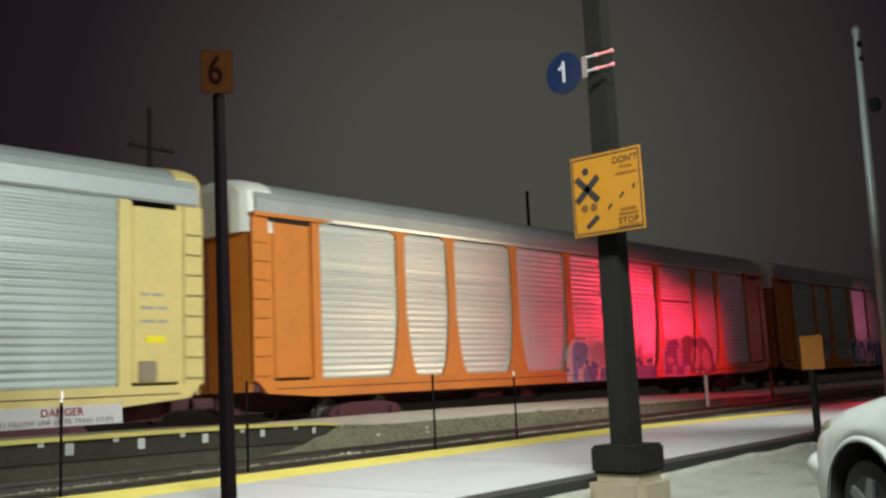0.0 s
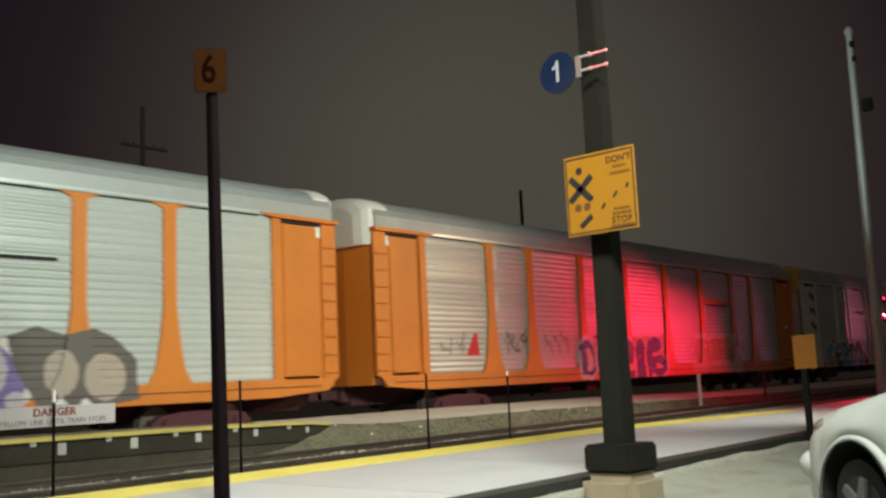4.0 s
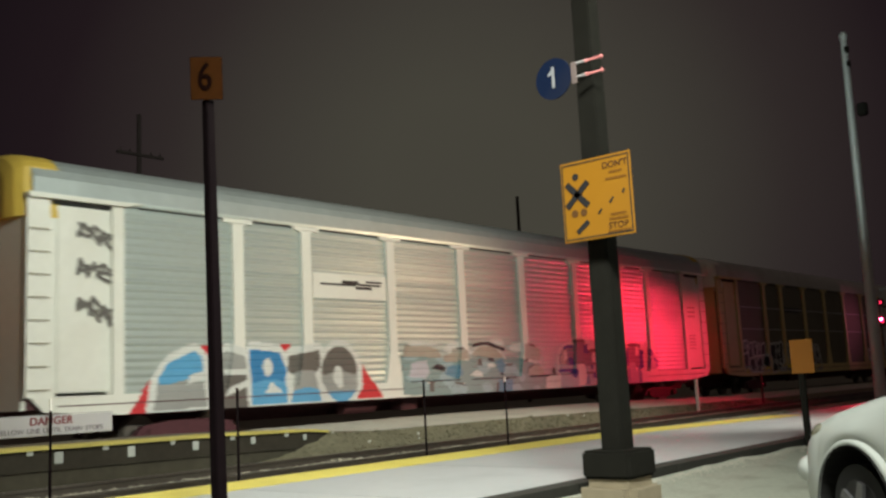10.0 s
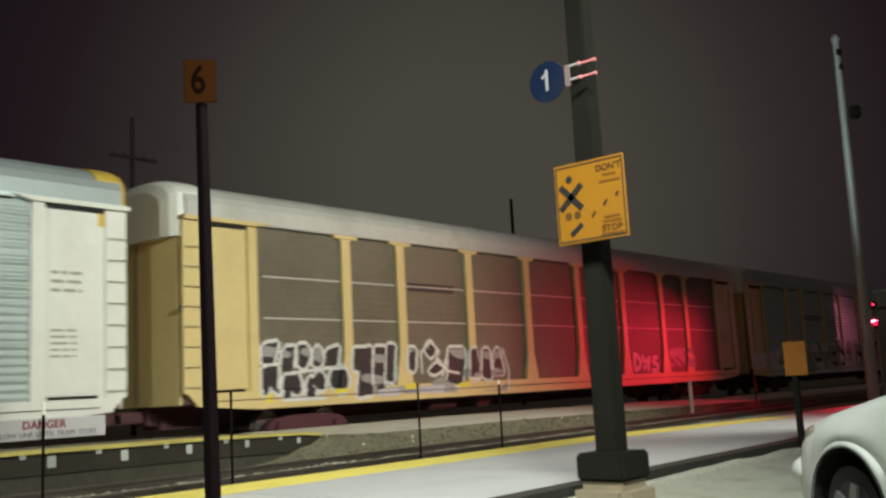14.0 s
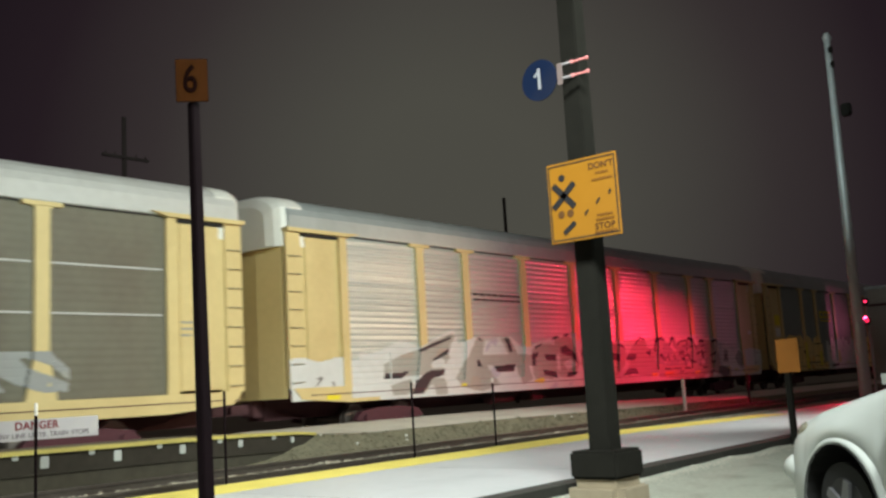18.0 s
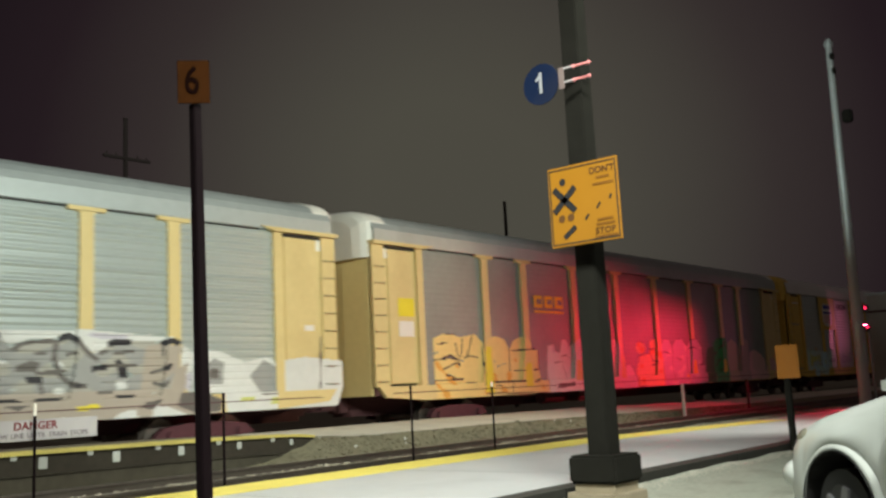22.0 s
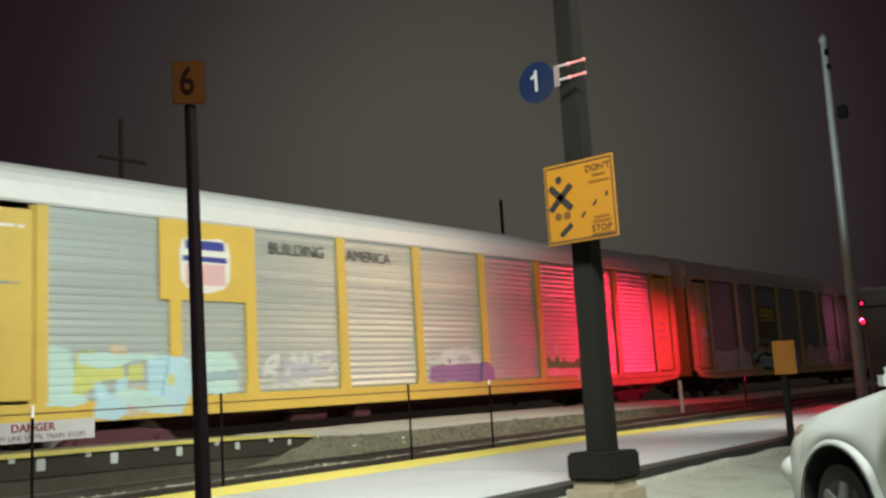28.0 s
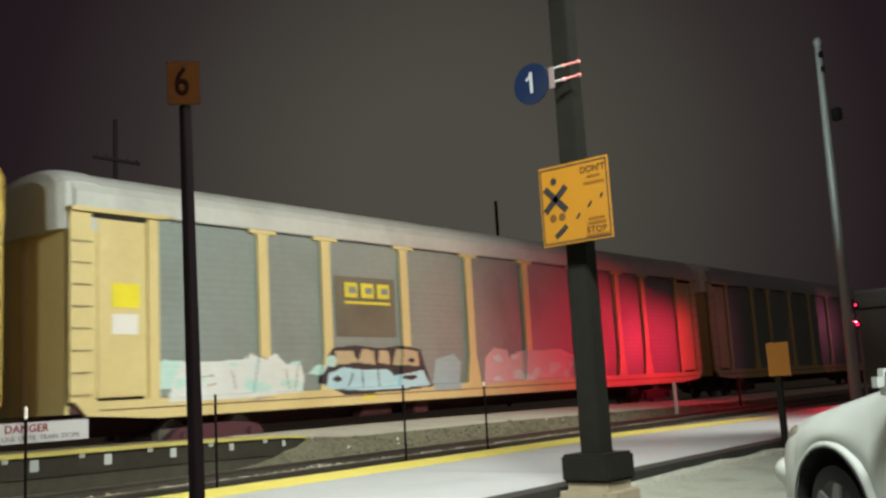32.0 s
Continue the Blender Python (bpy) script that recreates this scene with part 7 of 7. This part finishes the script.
paint_on(CARS[6], "graffiti", "purple and white low dome graffiti", 12.1, 15.8, Z_SILL, 2.5, [
    ("plum", poly((12.57, 1.26), (12.66, 1.61), (13.37, 1.71), (15.09, 1.7), (15.45, 1.5), (15.43, 1.19), (14.51, 1.14), (13.56, 1.23), (13.05, 1.2))),
    ("white", poly((12.42, 1.88), (12.68, 1.79), (13.08, 1.87), (13.18, 2.05), (13.54, 2.14), (13.9, 2.09), (14.22, 2.17), (14.71, 1.94), (14.88, 1.68), (13.37, 1.66), (12.68, 1.68))),
    ("plum", oval(13.45, 1.76, 0.06, 0.07)),
    ("lilac", oval(14.1, 1.82, 0.32, 0.1))], A1, "plain")
paint_on(CARS[6], "graffiti", "bright green graffiti tag with a white drip", 17.9, 21.0, Z_SILL, 2.6, [
    ("green", either(near([[(18.24, 1.51), (18.33, 1.76), (18.59, 1.52), (18.83, 1.75), (18.95, 1.49)], [(19.19, 1.72), (19.25, 1.5), (19.63, 1.52)], [(19.7, 1.49), (20.03, 1.67), (20.57, 1.52)]], 0.075), poly((18.21, 1.47), (18.22, 1.67), (20.66, 1.61), (20.6, 1.42)))),
    ("white", either(poly((18.69, 1.9), (18.69, 2.2), (18.9, 2.3), (18.99, 1.89)), poly((19.81, 1), (19.9, 1.34), (20.47, 1.33), (20.47, 1))))], A1, "plain")
paint_on(CARS[7], "graffiti", "pale mint and white graffiti", 1.5, 6.2, Z_SILL, 2.4, [
    ("mint", poly((1.89, 1.34), (1.88, 1.85), (2.07, 1.94), (2.54, 1.91), (2.4, 1.36))),
    ("white", poly((2.12, 1.07), (2.32, 1.51), (2.5, 1.9), (3.31, 1.89), (4.1, 1.93), (4.23, 2.05), (4.69, 1.95), (5.03, 2.05), (5.34, 1.78), (5.72, 1.93), (5.87, 1.49), (5.79, 1.16), (4.25, 1.09))),
    ("mint", both(poly((2.22, 1.09), (2.5, 1.87), (5.76, 1.87), (5.78, 1.16)), cloud(8, 0.30, 3))),
    ("taupe", near([[(2.9, 1.81), (2.94, 1.57), (3.3, 1.59)], [(3.16, 1.38), (3.35, 1.42)], [(3.78, 1.68), (3.87, 1.31)], [(4.18, 1.93), (4.29, 2.07), (4.69, 1.92)], [(5.31, 1.67), (5.4, 1.25)], [(5.7, 1.78), (5.56, 1.21)], [(4.25, 1.04), (4.86, 1.07)]], 0.02))], A2, "capped")
paint_on(CARS[7], "graffiti", "pale blue, pink and black graffiti", 5.6, 12.1, Z_SILL, 2.5, [
    ("black", poly((6.28, 1.35), (6.5, 1.9), (6.75, 2.16), (7.56, 2.24), (8.46, 2.15), (9.15, 2.22), (10.02, 2.13), (10.18, 1.71), (10.43, 1.13), (9.2, 1.05), (7.11, 1.02))),
    ("tan", either(poly((6.91, 1.76), (6.87, 2.09), (7.49, 2.11), (7.65, 1.8)), poly((7.65, 1.8), (7.8, 2.14), (8.22, 2.1), (8.27, 1.74)), poly((8.37, 1.79), (8.43, 2.11), (8.79, 2.08), (8.81, 1.73)), poly((8.9, 1.73), (9.07, 2.15), (9.92, 2.07), (9.96, 1.67)))),
    ("mint", either(poly((5.99, 1.57), (6.26, 1.78), (6.55, 1.73), (6.37, 1.52)), oval(6.7, 1.85, 0.21, 0.14))),
    ("cyan", poly((6.47, 1.2), (6.57, 1.56), (7.15, 1.7), (7.9, 1.61), (8.69, 1.63), (8.95, 1.45), (10.1, 1.57), (10.36, 1.16), (9.06, 1.11), (7.61, 1.12))),
    ("black", either(oval(6.89, 1.42, 0.19, 0.07), oval(9.5, 1.39, 0.32, 0.06), oval(9.61, 1.83, 0.16, 0.07), near([[(7.77, 1.57), (7.81, 1.22)], [(8.35, 1.59), (8.39, 1.22)], [(7.45, 1.54), (7.31, 1.23)]], 0.02))),
    ("lemon", poly((7.66, 0.89), (7.73, 1), (8.18, 1), (8.13, 0.89))),
    ("pale", poly((10.42, 1.03), (10.64, 1.85), (11.44, 1.99), (11.74, 1.74), (11.59, 1.02)))], A2, "capped")
paint_on(CARS[7], "graffiti", "pale pink bubble graffiti", 12.4, 19.0, Z_SILL, 2.5, [
    ("pink", poly((12.76, 1.12), (12.87, 1.88), (13.31, 2.16), (13.97, 2.09), (14.08, 1.81), (14.49, 2.05), (16.91, 2.1), (17.75, 1.88), (18.65, 1.76), (18.56, 1.15))),
    ("white", both(poly((12.85, 1.18), (13.02, 1.93), (18.22, 2), (18.33, 1.16)), cloud(7, 0.2, 4)))], A2, "capped")

# ---- parked car ----


def parked_car():
    t = thing("parked_car", "white parked car facing the platform", "car")
    n_side = 12
    L_ = 4.5
    xs_ = [i * 0.03 for i in range(int(L_ / 0.03) + 1)]
    wheels_x = (0.91, 3.52)

    def half_width(x):
        return 0.90 * min(1, (1 - max(0, (0.45 - x) / 0.45) ** 2.4 * 0.20)) * (1 - max(0, (x - 4.1) / 0.4) ** 2 * 0.12)

    def top(x):
        return lerp(x, [(0, 0.66), (0.04, 0.74), (0.1, 0.80), (0.2, 0.865), (0.35, 0.94), (0.6, 1.02), (1.0, 1.10), (1.35, 1.17), (1.55, 1.22), (4.1, 1.17), (4.4, 1.06), (4.5, 0.85)])

    def belt(x):
        return top(x) - lerp(x, [(0, 0.12), (0.3, 0.16), (1.4, 0.16), (4.5, 0.12)])

    def bottom(x):
        z = lerp(x, [(0, 0.34), (0.1, 0.24), (4.4, 0.26), (4.5, 0.36)])
        for wx in wheels_x:
            d = abs(x - wx)
            if d < 0.44:
                z = max(z, 0.31 + math.sqrt(0.44 ** 2 - d * d))
        return z

    for side in (1, -1):
        vs, fs = [], []
        for x in xs_:
            w, zt, zb, bo = half_width(x), top(x), belt(x), bottom(x)
            flare = 0.0
            for wx in wheels_x:
                d = abs(x - wx)
                flare = max(flare, 0.035 * max(0, 1 - d / 0.62))
            ring = []
            for j in range(n_side):
                u = j / (n_side - 1)
                if u < 0.55:
                    k = u / 0.55
                    z = bo + (zb - bo) * k
                    y = w * (0.955 + 0.045 * math.sin(math.pi * min(1, k * 0.9 + 0.1))) + flare * (1 - abs(k - 0.25))
                else:
                    k = (u - 0.55) / 0.45
                    y = w * (1 - k ** 1.5) * 0.985
                    z = zb + (zt - zb) * math.sin(k * math.pi / 2) ** 0.7
                ring.append((x, side * y, z))
            vs += ring
        for i in range(len(xs_) - 1):
            for j in range(n_side - 1):
                a = i * n_side + j
                f = (a, a + 1, a + n_side + 1, a + n_side)
                fs.append(f if side > 0 else f[::-1])
        fs.append(tuple(range(n_side)) if side < 0 else tuple(range(n_side))[::-1])
        me = bpy.data.meshes.new("body_side")
        me.from_pydata(vs, [], fs)
        for p in me.polygons:
            p.use_smooth = True
        body = part("body_side", me, M_CARPAINT, t, "glossy white bodywork")
        for wx in wheels_x:
            ring = bmesh.new()
            rows = []
            for i in range(19):
                a0 = math.pi * i / 18
                rows.append([ring.verts.new((wx + r * math.cos(a0), side * y, 0.31 + r * math.sin(a0))) for r, y in ((0.432, 0.945), (0.432, 0.60))])
            for r0, r1 in zip(rows, rows[1:]):
                ring.faces.new((r0[0], r0[1], r1[1], r1[0]))
            part("wheel_arch", ring, M_BLACKTRIM, body, "dark wheel arch")
            lip = bmesh.new()
            rows = []
            for i in range(25):
                a0 = math.pi * (i / 24 * 1.16 - 0.08)
                rows.append([lip.verts.new((wx + r * math.cos(a0), side * y, 0.31 + r * math.sin(a0))) for r, y in ((0.485, 0.900), (0.465, 0.925), (0.445, 0.938), (0.430, 0.930))])
            for r0, r1 in zip(rows, rows[1:]):
                for k in range(3):
                    lip.faces.new((r0[k], r0[k + 1], r1[k + 1], r1[k]))
            part("arch_lip", lip, M_CARPAINT, body, "flared white arch lip", smooth=True)
            part("arch_liner", tube(bmesh.new(), (wx, side * 0.45, 0.31), (wx, side * 0.60, 0.31), 0.43, seg=20), M_BLACKTRIM, body)
            wheel = part("wheel", tube(bmesh.new(), (0, -0.10, 0), (0, 0.10, 0), 0.31, seg=36), M_TYRE, t, "black tyre", m=pose(wx, side * 0.79, 0.31))
            rim = bmesh.new()
            tube(rim, (0, side * 0.10, 0), (0, side * 0.106, 0), 0.215, 0.21, 30)
            part("rim_dish", rim, M_BLACKTRIM, wheel)
            for k in range(5):
                a = 2 * math.pi * k / 5 + 0.3
                sp = bmesh.new()
                prism(sp, [(-0.045, 0.02), (0.045, 0.02), (0.03, 0.205), (-0.03, 0.205)], "y", -0.012, 0.012)
                part("spoke", sp, M_ALLOY, wheel, m=Matrix.Translation((0, side * 0.118, 0)) @ Matrix.Rotation(a, 4, "Y"))
            hub = bmesh.new()
            tube(hub, (0, side * 0.107, 0), (0, side * 0.14, 0), 0.05, 0.04, 14)
            part("hub", hub, M_ALLOY, wheel)
        lamp = bmesh.new()
        bmesh.ops.create_uvsphere(lamp, u_segments=20, v_segments=12, radius=1.0, matrix=pose(0.27, side * 0.735, 0.76, 0, -14, side * 28) @ Matrix.Diagonal((0.23, 0.085, 0.085, 1)))
        part("headlamp", lamp, M_HEADLAMP, t, "clear headlamp", smooth=True)
        lump = bmesh.new()
        bmesh.ops.create_uvsphere(lump, u_segments=16, v_segments=10, radius=1.0, matrix=Matrix.Translation((0.20, side * 0.75, 0.52)) @ Matrix.Diagonal((0.22, 0.13, 0.12, 1)))
        part("bumper_corner", lump, M_CARPAINT, t, "rounded white bumper corner", smooth=True)
        mir = bmesh.new()
        box(mir, 1.68, 1.82, side * 0.97 - 0.11, side * 0.97 + 0.11, 1.075, 1.225, bevel=0.045)
        mirror = part("door_mirror", mir, M_CARPAINT, t, "white door mirror")
        part("mirror_arm", bm_box(1.70, 1.80, side * 0.86 - 0.05, side * 0.86 + 0.03, 1.07, 1.12, bevel=0.01), M_BLACKTRIM, mirror)
        part("mirror_glass", bm_box(1.821, 1.826, side * 0.97 - 0.085, side * 0.97 + 0.085, 1.095, 1.205), M_GLASS, mirror)
    # cabin
    cab = bmesh.new()
    prof = [(1.45, 1.14), (2.15, 1.56), (2.6, 1.63), (3.4, 1.60), (4.15, 1.12)]
    lo, hi = [], []
    for x, z in prof:
        wv = 0.80 - 0.20 * (z - 1.14) / 0.5
        lo.append(cab.verts.new((x, -wv, z)))
        hi.append(cab.verts.new((x, wv, z)))
    for i in range(len(prof) - 1):
        cab.faces.new((lo[i], lo[i + 1], hi[i + 1], hi[i]))
    cab.faces.new(lo[::-1])
    cab.faces.new(hi)
    part("cabin_glass", cab, M_GLASS, t, "dark cabin windows")
    part("roof_panel", bm_box(2.2, 3.45, -0.60, 0.60, 1.625, 1.65, bevel=0.01), M_CARPAINT, t)
    for s in (-1, 1):
        part("pillar", tube(bmesh.new(), (1.45, s * 0.80, 1.14), (2.18, s * 0.615, 1.60), 0.035, 0.03, 8), M_CARPAINT, t)
    part("grille", bm_box(-0.012, 0.05, -0.55, 0.55, 0.48, 0.60, bevel=0.01), M_BLACKTRIM, t)
    part("underbody", bm_box(0.2, 4.3, -0.60, 0.60, 0.20, 0.60), M_BLACKTRIM, t)
    part("bumper_lip", bm_box(0.0, 0.25, -0.70, 0.70, 0.20, 0.30, bevel=0.03), M_BLACKTRIM, t)
    return t


CAR_AT = pose(7.65, 2.20, 0.004, 0, 0, 229)
parked_car().matrix_basis = CAR_AT

# lamp posts beside and behind the viewer, whose light falls on platform and train
for x, y, h in ((8.8, -14.95, 10.9),):
    t = thing("lamp_post", "tall dark green station lamp post", "lamp post", "station lamp posts", at=(x, y, 0.0))
    part("shaft", tube(bmesh.new(), (0, 0, 0), (0, 0, h + 0.3), 0.09, 0.06, 12), M_GREENPOST, t)
    part("arm", tube(bmesh.new(), (0, 0, h + 0.25), (0, 0.9, h + 0.35), 0.035, seg=8), M_GREENPOST, t)
    part("lamp_head", bm_box(-0.18, 0.18, 0.55, 1.25, h + 0.36, h + 0.48, bevel=0.03), M_GREENPOST, t)


# ---- what moves ----
SPAN = 28.6


# the train runs a little unevenly: seconds, metres ahead of or behind its mean run
UNEVEN = [(0, 0), (1, -0.09), (2, -0.06), (5, -0.02), (6, 0.12), (7, 0.07), (8, -0.14), (9, 0.08), (10, 0.03), (11, 0.12), (12, 0.03), (13, -0.06), (14, 0.08), (17, 0.0), (18, -0.05),
          (19, 0.04), (20, -0.08), (21, -0.17), (22, -0.12), (23, -0.18), (24, -0.14), (25, -0.19), (28, -0.12), (29, -0.05), (30, -0.1), (31, -0.08), (32, 0.07)]


def train_x(t):
    return 12.642 - 6.1273 * t - 0.0075067 * t * t + lerp(t, UNEVEN)


def motions():
    stops = [i * 1.0 for i in range(33)]
    for k, car in CARS.items():
        walk(car, [(t, pose(train_x(t) + SPAN * k, Y_TRAIN, RAIL_FAR)) for t in stops])
    roll = [i / 15 for i in range(481)]
    for wheel, x in WHEELS:
        walk(wheel, [(t, Matrix.Translation((x, TRAIN_W / 2, 0.36)) @ Matrix.Rotation((train_x(t) - 12.642) / 0.36, 4, "Y")) for t in roll])


motions()
